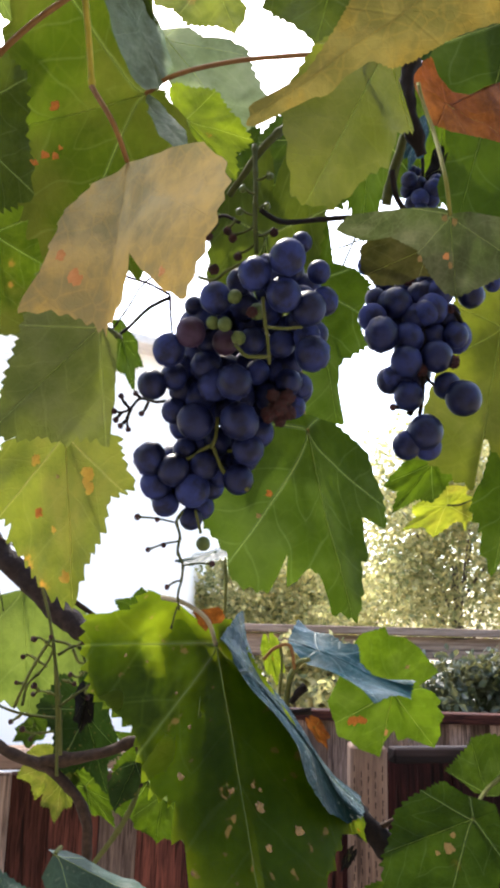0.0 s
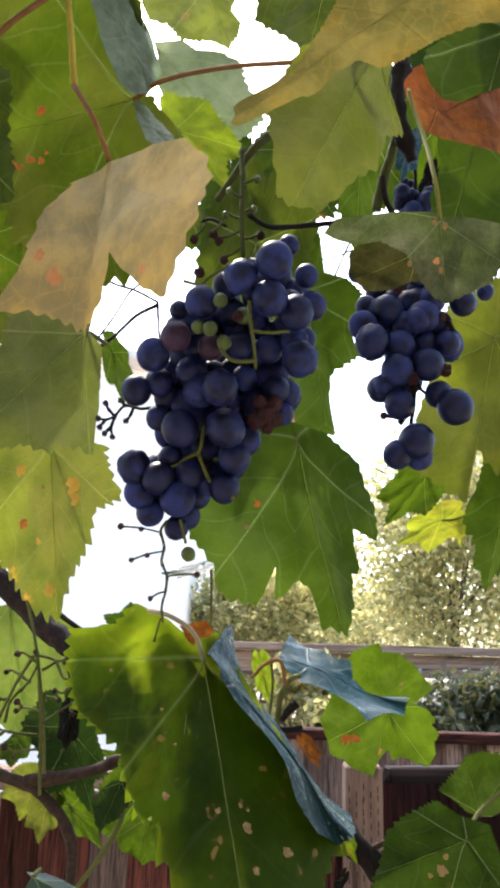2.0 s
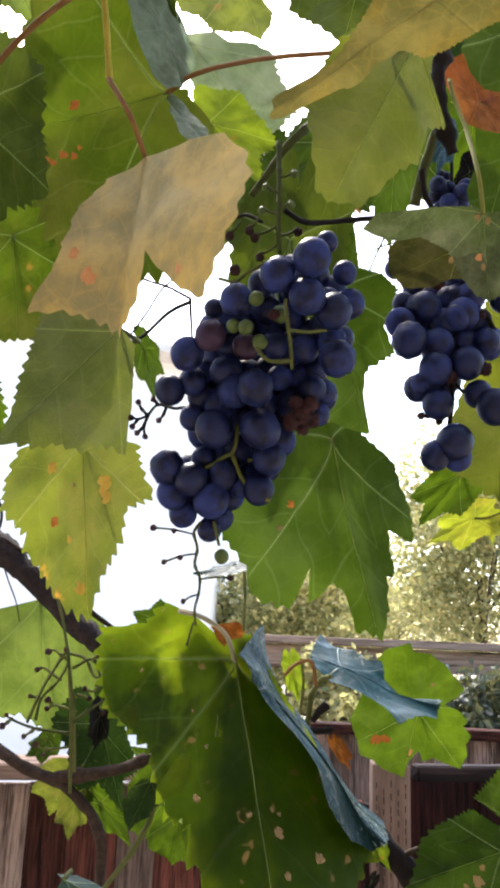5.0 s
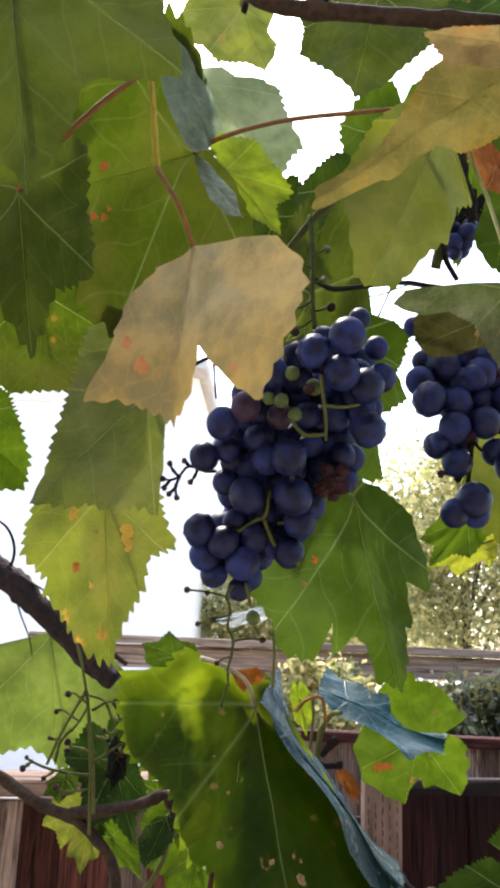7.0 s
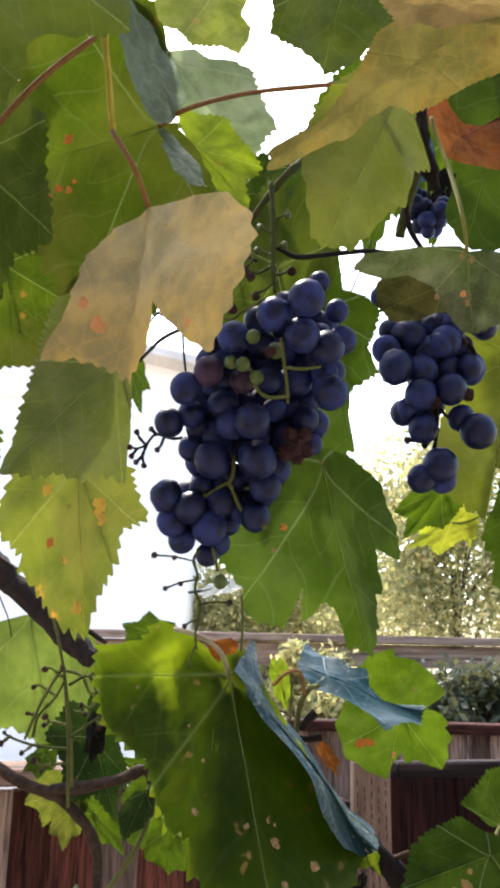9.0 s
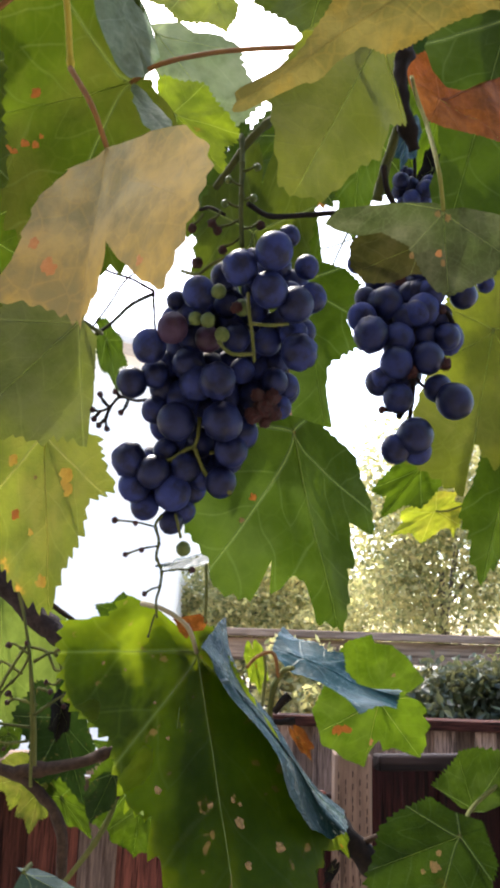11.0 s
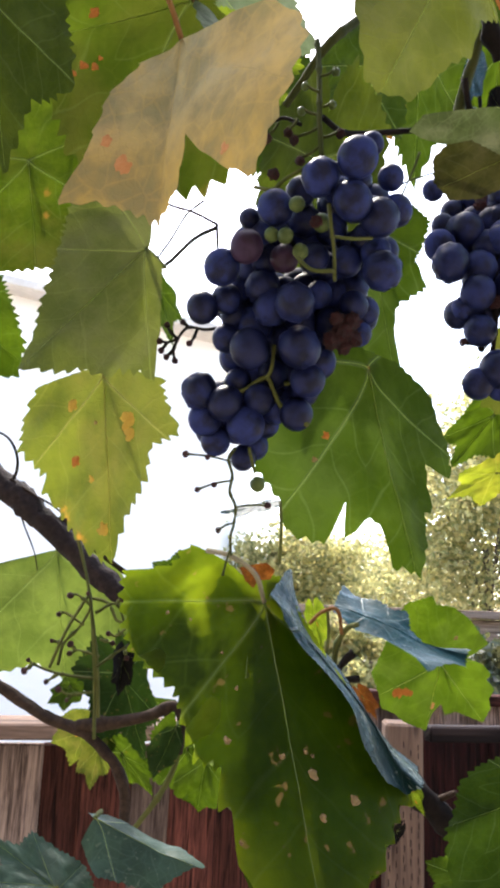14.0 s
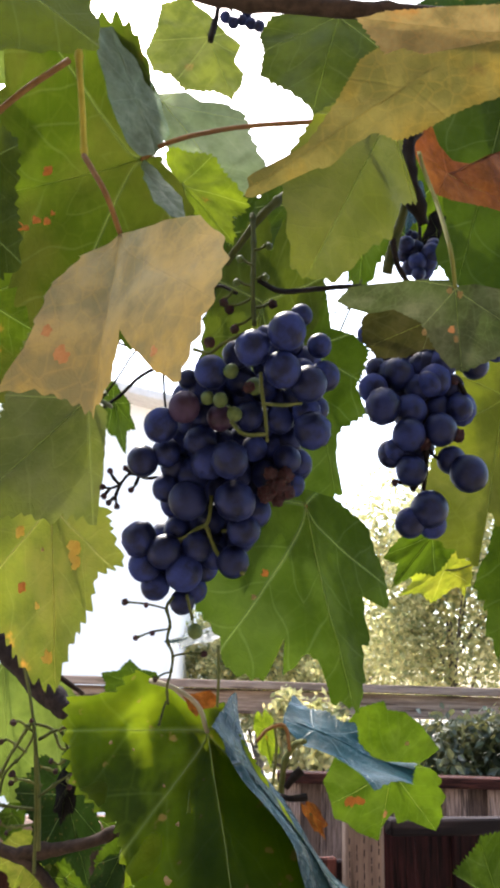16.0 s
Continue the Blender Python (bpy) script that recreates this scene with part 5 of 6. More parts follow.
vine_leaf("green leaf with brown spots high up", (-0.0604, 0.7000, 2.3836), (-0.0310, 0.7000, 2.3023), (0.0065, 0.7185, 2.3572), (-0.0978, 0.7000, 2.3195), LEAF_SAGE,
          seed=27.0, stalk=[(-0.0596, 0.7000, 2.3918), (-0.0516, 0.7000, 2.4187)], stalk_radius=0.001, tooth=0.035, wave=0.04, crease=0.04, profile=[(-171.7, 0.70), (-148.4, 0.83), (-119.3, 0.70), (-90.7, 0.85), (-72.1, 0.87), (-59.8, 0.74), (-39.6, 0.87), (-16.4, 0.81), (-1.6, 1.01), (15.6, 0.81), (29.1, 0.66), (32.5, 0.47), (74.5, 0.46), (101.4, 0.31), (155.6, 0.42)])
vine_leaf("green leaf behind the bunch top", (-0.0125, 0.4700, 1.9998), (-0.0168, 0.4600, 1.9236), (0.0103, 0.4600, 1.9467), (-0.0360, 0.4700, 1.9515), LEAF_GREEN, seed=28.0)
vine_leaf("small green leaf beside the tendrils", (-0.1068, 0.6000, 1.9327), (-0.0875, 0.6000, 1.9096), (-0.0953, 0.6000, 1.8910), (-0.0933, 0.6000, 1.9329), LEAF_GREEN, seed=29.0)

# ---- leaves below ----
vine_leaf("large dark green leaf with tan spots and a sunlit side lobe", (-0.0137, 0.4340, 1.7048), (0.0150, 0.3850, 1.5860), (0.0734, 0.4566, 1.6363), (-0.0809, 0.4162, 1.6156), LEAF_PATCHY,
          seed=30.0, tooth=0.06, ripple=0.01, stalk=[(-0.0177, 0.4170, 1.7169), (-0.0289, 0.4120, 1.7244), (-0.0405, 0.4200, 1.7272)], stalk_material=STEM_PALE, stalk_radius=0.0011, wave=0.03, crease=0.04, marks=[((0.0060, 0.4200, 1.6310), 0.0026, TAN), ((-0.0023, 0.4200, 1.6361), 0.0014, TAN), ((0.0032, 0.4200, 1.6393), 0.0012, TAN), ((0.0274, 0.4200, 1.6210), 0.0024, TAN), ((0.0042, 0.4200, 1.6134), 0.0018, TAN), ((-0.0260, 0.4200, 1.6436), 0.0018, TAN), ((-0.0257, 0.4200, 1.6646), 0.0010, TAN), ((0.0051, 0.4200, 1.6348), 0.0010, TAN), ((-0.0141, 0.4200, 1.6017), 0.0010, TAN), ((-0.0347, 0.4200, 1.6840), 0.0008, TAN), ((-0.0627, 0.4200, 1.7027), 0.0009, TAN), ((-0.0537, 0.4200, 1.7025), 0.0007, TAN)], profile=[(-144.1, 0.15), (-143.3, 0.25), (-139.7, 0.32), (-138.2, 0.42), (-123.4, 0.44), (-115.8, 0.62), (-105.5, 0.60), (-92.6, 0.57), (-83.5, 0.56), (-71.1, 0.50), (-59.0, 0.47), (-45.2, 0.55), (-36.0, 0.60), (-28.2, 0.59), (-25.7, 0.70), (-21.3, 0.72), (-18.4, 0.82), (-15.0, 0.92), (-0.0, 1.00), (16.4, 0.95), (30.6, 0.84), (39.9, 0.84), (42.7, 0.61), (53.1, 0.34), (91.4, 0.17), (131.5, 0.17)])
vine_leaf("fold along the dark leaf, sky sheen painted teal", (0.0042, 0.4200, 1.6915), (0.0574, 0.4340, 1.6275), (0.0382, 0.4810, 1.6718), (0.0230, 0.3767, 1.6364), LEAF_TEAL_SHEEN, LEAF_TEAL_SHEEN,
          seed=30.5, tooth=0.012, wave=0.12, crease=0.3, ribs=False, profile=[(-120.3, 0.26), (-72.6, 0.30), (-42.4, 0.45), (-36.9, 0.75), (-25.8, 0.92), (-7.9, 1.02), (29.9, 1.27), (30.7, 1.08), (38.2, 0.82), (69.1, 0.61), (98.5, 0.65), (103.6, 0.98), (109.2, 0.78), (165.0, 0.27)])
# Added second layer, hidden behind the large leaf to darken its right half.
vine_leaf("added leaf shading the right half of the large dark one", (-0.0140, 0.4368, 1.7058), (0.0151, 0.3876, 1.5851), (0.0744, 0.4599, 1.6364), (-0.0789, 0.4307, 1.6114), LEAF_MID,
          seed=30.0, tooth=0.02, ripple=0.01, wave=0.03, crease=0.04, profile=[(-173.5, 0.06), (-118.3, 0.10), (-40.2, 0.22), (-32.7, 0.36), (-26.2, 0.57), (-22.2, 0.72), (-19.1, 0.82), (-15.6, 0.92), (0.0, 1.00), (16.3, 0.95), (30.3, 0.84), (38.6, 0.82), (40.3, 0.59), (49.0, 0.32), (92.1, 0.16), (130.5, 0.17)])
# Added layer that dims the lobe; its holes let a patch of sun through.
vine_leaf("added thin leaf dimming the lobe, holes leave a sun patch", (-0.0192, 0.4362, 1.7045), (-0.0227, 0.4035, 1.6168), (0.0406, 0.4196, 1.6533), (-0.0815, 0.4313, 1.6538), LEAF_VEIL,
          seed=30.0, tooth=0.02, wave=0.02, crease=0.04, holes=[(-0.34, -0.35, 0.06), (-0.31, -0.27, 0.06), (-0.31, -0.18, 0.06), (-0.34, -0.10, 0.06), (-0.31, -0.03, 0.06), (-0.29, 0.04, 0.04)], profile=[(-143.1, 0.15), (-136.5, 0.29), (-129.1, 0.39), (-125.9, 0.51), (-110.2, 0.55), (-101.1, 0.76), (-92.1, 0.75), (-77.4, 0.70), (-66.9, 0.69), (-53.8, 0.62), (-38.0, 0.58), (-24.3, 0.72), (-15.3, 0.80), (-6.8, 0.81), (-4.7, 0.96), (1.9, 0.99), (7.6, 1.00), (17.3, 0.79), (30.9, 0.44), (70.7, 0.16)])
vine_leaf("green leaf farther back beside the far bunch", (0.1708, 0.6700, 2.1973), (0.1511, 0.6700, 2.0722), (0.2072, 0.6700, 2.1281), (0.1137, 0.6700, 2.1268), LEAF_MID, seed=62.0)
vine_leaf("pale green leaf high at the side", (-0.1810, 0.4200, 2.1277), (-0.1449, 0.4200, 2.0591), (-0.1308, 0.4200, 2.1096), (-0.1928, 0.4200, 2.0803), LEAF_LIGHT, seed=63.0)
vine_leaf("yellow green lobe hanging under the dark leaf", (-0.0448, 0.5000, 1.6221), (-0.0479, 0.5000, 1.5952), (-0.0288, 0.5000, 1.6053), (-0.0643, 0.5000, 1.6093), LEAF_MID,
          seed=64.0, tooth=0.04, wave=0.06, crease=0.1, profile=[(-109.8, 0.24), (-63.8, 0.63), (-49.8, 0.86), (-37.1, 0.96), (-16.8, 0.90), (2.9, 1.01), (15.0, 0.91), (26.6, 1.00), (50.8, 0.57), (82.3, 0.42)])
vine_leaf("dark green leaf behind the green stem", (-0.0644, 0.5200, 1.6351), (-0.0763, 0.5200, 1.6069), (-0.0524, 0.5200, 1.6117), (-0.0895, 0.5200, 1.6275), LEAF_DEEP,
          seed=78.0, tooth=0.04, wave=0.05, crease=0.08, profile=[(-70.5, 0.26), (-47.6, 0.50), (-33.3, 0.73), (-12.0, 0.92), (2.8, 1.00), (11.0, 0.82), (29.6, 0.68), (61.1, 0.34), (129.0, 0.12)])
# Backing leaf added out of sight so gaps between berries stay dark.
vine_leaf("added leaf behind the bunch to darken its gaps", (0.0077, 0.3900, 1.9088), (-0.0063, 0.3900, 1.7947), (0.0301, 0.3900, 1.8414), (-0.0302, 0.3900, 1.8404), LEAF_SHADE, seed=60.0)

vine_leaf("leaf seen edge on, blue sky sheen painted in", (0.0493, 0.5850, 1.7002), (0.1098, 0.5750, 1.6781), (0.0943, 0.6183, 1.7025), (0.0704, 0.5415, 1.6719), LEAF_BLUE_SHEEN, LEAF_BLUE_SHEEN,
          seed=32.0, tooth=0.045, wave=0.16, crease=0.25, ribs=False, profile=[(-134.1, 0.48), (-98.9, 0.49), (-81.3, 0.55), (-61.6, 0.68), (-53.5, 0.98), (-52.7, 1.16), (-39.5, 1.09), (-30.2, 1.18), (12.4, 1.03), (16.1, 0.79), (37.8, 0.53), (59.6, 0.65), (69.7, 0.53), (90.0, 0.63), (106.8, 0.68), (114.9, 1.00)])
vine_leaf("yellow green lobed leaf with a rust red spot", (0.1192, 0.7150, 1.6674), (0.1080, 0.7250, 1.6142), (0.1487, 0.7248, 1.6314), (0.0773, 0.7180, 1.6452), LEAF_MID, VEIN_YELLOW,
          seed=33.0, tooth=0.02, marks=[((0.0845, 0.7200, 1.6417), 0.0040, RUST), ((0.0890, 0.7200, 1.6436), 0.0030, RUST), ((0.0936, 0.7200, 1.6420), 0.0030, RUST), ((0.0813, 0.7200, 1.6407), 0.0020, RUST), ((0.1136, 0.7200, 1.6332), 0.0025, AMBER), ((0.1299, 0.7200, 1.6897), 0.0016, TAN)], wave=0.06, crease=0.05, profile=[(-159.2, 0.85), (-157.3, 0.99), (-135.0, 1.01), (-121.6, 0.96), (-90.5, 0.90), (-68.4, 1.07), (-49.8, 1.06), (-40.8, 1.13), (-31.6, 1.04), (-20.6, 1.04), (0.8, 1.01), (4.1, 0.79), (18.2, 0.63), (20.9, 0.80), (33.2, 0.78), (49.8, 1.10), (61.3, 1.04), (66.7, 0.92), (77.1, 0.91), (83.1, 0.75), (89.3, 0.80), (99.5, 0.65), (110.1, 0.43), (122.9, 0.78), (157.1, 0.77), (177.7, 0.82)])
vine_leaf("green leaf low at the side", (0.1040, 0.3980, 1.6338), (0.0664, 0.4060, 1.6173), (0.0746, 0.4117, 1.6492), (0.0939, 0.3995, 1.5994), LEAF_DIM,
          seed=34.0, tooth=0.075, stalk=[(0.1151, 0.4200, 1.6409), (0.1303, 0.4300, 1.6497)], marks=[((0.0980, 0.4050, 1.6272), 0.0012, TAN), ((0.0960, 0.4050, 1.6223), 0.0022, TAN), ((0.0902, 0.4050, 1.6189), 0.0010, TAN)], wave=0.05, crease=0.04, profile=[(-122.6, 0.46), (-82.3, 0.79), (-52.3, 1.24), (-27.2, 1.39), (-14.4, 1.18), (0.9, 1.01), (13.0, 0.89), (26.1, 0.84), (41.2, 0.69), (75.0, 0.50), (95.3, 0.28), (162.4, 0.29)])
vine_leaf("light green lobe low at the side", (0.1190, 0.4300, 1.6381), (0.1131, 0.4350, 1.6629), (0.1320, 0.4298, 1.6562), (0.0994, 0.4352, 1.6473), LEAF_GREEN,
          seed=35.0, tooth=0.09, wave=0.05, crease=0.04, profile=[(-69.2, 0.27), (-53.7, 0.48), (-49.5, 0.86), (-19.9, 0.83), (2.8, 1.01), (21.1, 1.09), (46.9, 1.23), (87.1, 0.77), (103.6, 0.22)])
vine_leaf("bright green leaf at the bottom", (0.0800, 0.4300, 1.5891), (0.0736, 0.4200, 1.6107), (0.0989, 0.4300, 1.6040), (0.0579, 0.4200, 1.5984), LEAF_GREEN, seed=36.0)
vine_leaf("blue green glossy leaf low down", (-0.0699, 0.3600, 1.6238), (-0.0305, 0.3600, 1.6089), (-0.0479, 0.3878, 1.6166), (-0.0575, 0.3507, 1.5911), LEAF_TEAL,
          seed=37.0, wave=0.08, tooth=0.03, crease=0.1, profile=[(-94.1, 0.29), (-67.1, 0.55), (-28.7, 0.82), (5.9, 1.05), (22.1, 0.83), (43.3, 0.46), (77.6, 0.30), (127.7, 0.13)])
vine_leaf("blue green leaf beside the glossy one", (-0.0834, 0.3650, 1.5980), (-0.1124, 0.3700, 1.6124), (-0.0969, 0.3750, 1.6156), (-0.1071, 0.3600, 1.6001), LEAF_TEAL, seed=38.0)
vine_leaf("pale green large leaf behind the old cane", (-0.1668, 0.6000, 1.7372), (-0.1504, 0.5900, 1.6466), (-0.0979, 0.6009, 1.6975), (-0.2177, 0.5888, 1.6772), LEAF_LIGHT,
          seed=39.0, tooth=0.05, wave=0.05, crease=0.04, profile=[(-86.0, 0.26), (-85.2, 0.52), (-79.1, 0.79), (-57.1, 1.02), (-32.3, 0.99), (-16.4, 0.84), (2.6, 1.00), (22.4, 0.99), (37.3, 0.91), (57.0, 0.72), (75.3, 0.44), (98.6, 0.22)])
# LEAF_DEEP's darker green carries the cane's shade on this leaf.
vine_leaf("green leaf by the cane, its shade painted dark", (-0.1051, 0.5550, 1.6594), (-0.0869, 0.5550, 1.6088), (-0.0784, 0.5550, 1.6343), (-0.1223, 0.5550, 1.6229), LEAF_DEEP, seed=40.0)
vine_leaf("yellow green small leaf", (-0.1360, 0.6000, 1.6191), (-0.1457, 0.6000, 1.5952), (-0.1306, 0.6000, 1.6010), (-0.1610, 0.6000, 1.6110), LEAF_YELLOW, seed=41.0)
vine_leaf("yellow green leaf under the glossy one", (-0.0629, 0.5600, 1.6170), (-0.0537, 0.5600, 1.5807), (-0.0402, 0.5600, 1.5976), (-0.0798, 0.5600, 1.5964), LEAF_MID, seed=42.0)
vine_leaf("green leaf behind the glossy leaf top", (-0.0780, 0.6200, 1.7248), (-0.0833, 0.6200, 1.7434), (-0.0614, 0.6200, 1.7335), (-0.1040, 0.6200, 1.7325), LEAF_GREEN, seed=43.0)
vine_leaf("green leaf between the stalks above the second bunch", (0.0938, 0.6300, 2.1717), (0.0853, 0.6200, 2.0272), (0.1391, 0.6300, 2.0927), (0.0340, 0.6200, 2.0848), LEAF_GREEN, seed=71.0)
vine_leaf("olive lower lobe of the grey leaf, shade painted in", (0.0754, 0.3140, 1.8646), (0.0491, 0.3180, 1.8536), (0.0685, 0.3195, 1.8414), (0.0533, 0.3134, 1.8758), LEAF_OLIVE_SHADED,
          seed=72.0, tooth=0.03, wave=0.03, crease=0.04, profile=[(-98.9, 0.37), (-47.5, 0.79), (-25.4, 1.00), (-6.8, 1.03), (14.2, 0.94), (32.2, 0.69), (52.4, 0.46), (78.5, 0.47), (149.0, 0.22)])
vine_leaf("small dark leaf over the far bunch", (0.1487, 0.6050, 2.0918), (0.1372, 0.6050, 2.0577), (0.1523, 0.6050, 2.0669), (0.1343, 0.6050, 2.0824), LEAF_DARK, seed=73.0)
vine_leaf("small curled leaf by the spur, blue sheen painted in", (0.1198, 0.5600, 2.0916), (0.1125, 0.5550, 2.0541), (0.1282, 0.5700, 2.0771), (0.1060, 0.5500, 2.0635), LEAF_BLUE_SHEEN, seed=74.0)
vine_leaf("yellow green leaf tip under the glossy fold", (0.0558, 0.4550, 1.6244), (0.0647, 0.4550, 1.6090), (0.0648, 0.4550, 1.6186), (0.0563, 0.4550, 1.6132), LEAF_BRIGHT, seed=75.0, tooth=0.05)
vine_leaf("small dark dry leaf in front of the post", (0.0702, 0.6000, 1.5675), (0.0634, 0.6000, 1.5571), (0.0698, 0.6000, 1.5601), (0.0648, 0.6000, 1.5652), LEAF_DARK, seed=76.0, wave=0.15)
stub = thing("vine_cane", (0.0683, 0.4700, 1.6121), "thick dark vine cane stub behind the leaf tip", "vine", "vine canes")
rod("cane", [(0.0394, 0.4700, 1.6379), (0.0569, 0.4700, 1.6231), (0.0683, 0.4700, 1.6121), (0.0824, 0.4700, 1.5995), (0.0943, 0.4750, 1.5870)], (0.0068, 0.0058), STEM_DARK, stub, "", 12, 0.3, 7)
rod("spur", [(0.0726, 0.4700, 1.6135), (0.0769, 0.4650, 1.6173), (0.0796, 0.4600, 1.6195)], (0.0016, 0.0012), CANE, stub, "", 8, 0.3, 5)

# ---- canes, shoots and tendrils ----
forked = thing("vine_shoot", (0.0676, 0.5000, 1.9736), "thin dark forked stems between the two bunches", "vine", "vine canes")
rod("shoot", [(0.0715, 0.5000, 1.9856), (0.0676, 0.5000, 1.9736), (0.0616, 0.5000, 1.9590), (0.0544, 0.5000, 1.9414), (0.0478, 0.5000, 1.9286)], (0.0008, 0.0006), STEM_OLD, forked, "", 6, 0.2, 6)
rod("shoot", [(0.0793, 0.5000, 1.9712), (0.0676, 0.5000, 1.9670), (0.0563, 0.5000, 1.9620), (0.0421, 0.5000, 1.9600)], (0.0006, 0.0005), STEM_OLD, forked, "", 6, 0.2, 6)
vine = thing("vine_cane", (-0.1534, 0.5600, 1.7461), "thick old dark vine cane with peeling bark", "vine", "vine canes")
rod("cane", [(-0.4152, 0.5800, 1.9189), (-0.3035, 0.5750, 1.8504), (-0.2449, 0.5700, 1.8107), (-0.2069, 0.5650, 1.7847), (-0.1618, 0.5600, 1.7514), (-0.1319, 0.5600, 1.7247), (-0.1093, 0.5600, 1.7075)], (0.0122, 0.0072), BARK, vine, "", 12, 0.32, 8, (0.3, 0.75), 1.12)
rod("spur", [(-0.1546, 0.5600, 1.7574), (-0.1312, 0.5700, 1.7362), (-0.1059, 0.5800, 1.7185)], (0.0022, 0.0016), CANE, vine, "", 8, 0.2)
rod("tendril", [(-0.2322, 0.5600, 1.8068), (-0.2088, 0.5600, 1.8127), (-0.1956, 0.5580, 1.8093), (-0.1874, 0.5560, 1.7990), (-0.1852, 0.5560, 1.7873), (-0.1899, 0.5600, 1.7770)], (0.0007, 0.0011), STEM_DARK, vine, "thin dry tendril", 6, 0.2, 6)
rod("tendril", [(-0.1897, 0.5580, 1.7807), (-0.1747, 0.5560, 1.7715), (-0.1580, 0.5560, 1.7627), (-0.1416, 0.5580, 1.7496)], (0.0009, 0.0006), CANE, vine, "thin dry tendril", 6, 0.2, 6)
rod("tendril", [(-0.1823, 0.5600, 1.7600), (-0.1764, 0.5580, 1.7479), (-0.1688, 0.5560, 1.7340), (-0.1650, 0.5560, 1.7213)], (0.0006, 0.0004), STEM_DARK, vine, "thin dry tendril", 6, 0.2, 6)
low = thing("vine_cane", (-0.1183, 0.5400, 1.6221), "forked brown vine cane above the fence", "vine", "vine canes")
rod("cane", [(-0.3294, 0.5600, 1.7057), (-0.2373, 0.5550, 1.6735), (-0.1801, 0.5500, 1.6499), (-0.1513, 0.5450, 1.6353), (-0.1184, 0.5400, 1.6237), (-0.0972, 0.5400, 1.6000), (-0.0942, 0.5400, 1.5594)], (0.0046, 0.0030), CANE, low, "", 9, 0.35, 7, (0.5,))
rod("branch", [(-0.1272, 0.5400, 1.6298), (-0.1077, 0.5400, 1.6323), (-0.0841, 0.5350, 1.6381), (-0.0672, 0.5300, 1.6449), (-0.0624, 0.5300, 1.6343), (-0.0640, 0.5300, 1.6190)], (0.0040, 0.0026), CANE, low, "", 9, 0.25, 6, (0.15, 0.62))
rod("shoot", [(-0.0636, 0.5295, 1.6230), (-0.0660, 0.5300, 1.6110), (-0.0745, 0.5300, 1.5945), (-0.0900, 0.5300, 1.5735), (-0.0960, 0.5300, 1.5640)], (0.0018, 0.0014), STEM_GREEN, low, "green young side shoot", 8, 0.15, 6, (0.45,))
high = thing("vine_cane", (0.0298, 0.2450, 1.9459), "straight dark cane along the top wire", "vine", "vine canes")
rod("cane", [(-0.0343, 0.2500, 1.9707), (-0.0151, 0.2450, 1.9503), (0.0143, 0.2450, 1.9464), (0.0491, 0.2450, 1.9436), (0.0871, 0.2450, 1.9405)], (0.0027, 0.0031), CANE, high, "", 10, 0.15, 8, (0.35, 0.7))
rod("bud", [(0.0026, 0.2450, 1.9472), (0.0048, 0.2430, 1.9486), (0.0062, 0.2420, 1.9505)], (0.0018, 0.0008), STEM_DARK, high, "dark pointed bud", 8, 0.3, 5)
shoot = thing("vine_shoot", (-0.0482, 0.2420, 1.8821), "yellow green young shoot with reddish joints", "vine", "vine canes")
rod("shoot", [(-0.0491, 0.2350, 1.9472), (-0.0516, 0.2350, 1.9199), (-0.0498, 0.2400, 1.8980), (-0.0483, 0.2430, 1.8828)], (0.0012, 0.0010), STEM_SHOOT, shoot, "", 8, 0.1, 8, (0.5, 0.97))
knot = thing("vine_shoot", (0.0744, 0.3300, 1.9385), "dark knotted vine spur holding stalks", "vine", "vine canes")
rod("spur", [(0.0750, 0.3350, 1.9884), (0.0721, 0.3300, 1.9653), (0.0712, 0.3300, 1.9488), (0.0737, 0.3300, 1.9299), (0.0774, 0.3350, 1.9206)], (0.0036, 0.0026), STEM_DARK, knot, "", 9, 0.7, 8, (0.35, 0.85))
rod("stalk", [(0.0707, 0.3350, 1.9350), (0.0688, 0.3400, 1.9268), (0.0658, 0.3450, 1.9170), (0.0632, 0.3500, 1.9050)], (0.0018, 0.0026), STEM_OLD, knot, "", 8, 0.3, 6)
rod("stalk", [(0.0647, 0.3400, 1.9164), (0.0673, 0.3450, 1.9066), (0.0732, 0.3500, 1.8995)], (0.0014, 0.0012), STEM_DARK, knot, "", 7, 0.2, 6)
fork = thing("vine_shoot", (0.0090, 0.3100, 1.9096), "green shoot that the main bunch hangs from", "vine", "vine canes")
rod("shoot", [(-0.0080, 0.3300, 1.8966), (0.0007, 0.3200, 1.9041), (0.0090, 0.3100, 1.9096), (0.0222, 0.3200, 1.9292), (0.0301, 0.3300, 1.9410)], (0.0014, 0.0018), STEM_OLD, fork, "", 8, 0.2, 6, (0.5,))
rod("stalk", [(0.0066, 0.3120, 1.8788), (0.0156, 0.3250, 1.8812), (0.0307, 0.3350, 1.8881), (0.0486, 0.3400, 1.8923), (0.0670, 0.3450, 1.8923)], (0.0011, 0.0013), STEM_DARK, fork, "", 8, 0.3, 6)
curls = thing("tendril", (-0.0507, 0.3850, 1.8772), "thin dark dry tendrils", "vine", "tendrils")
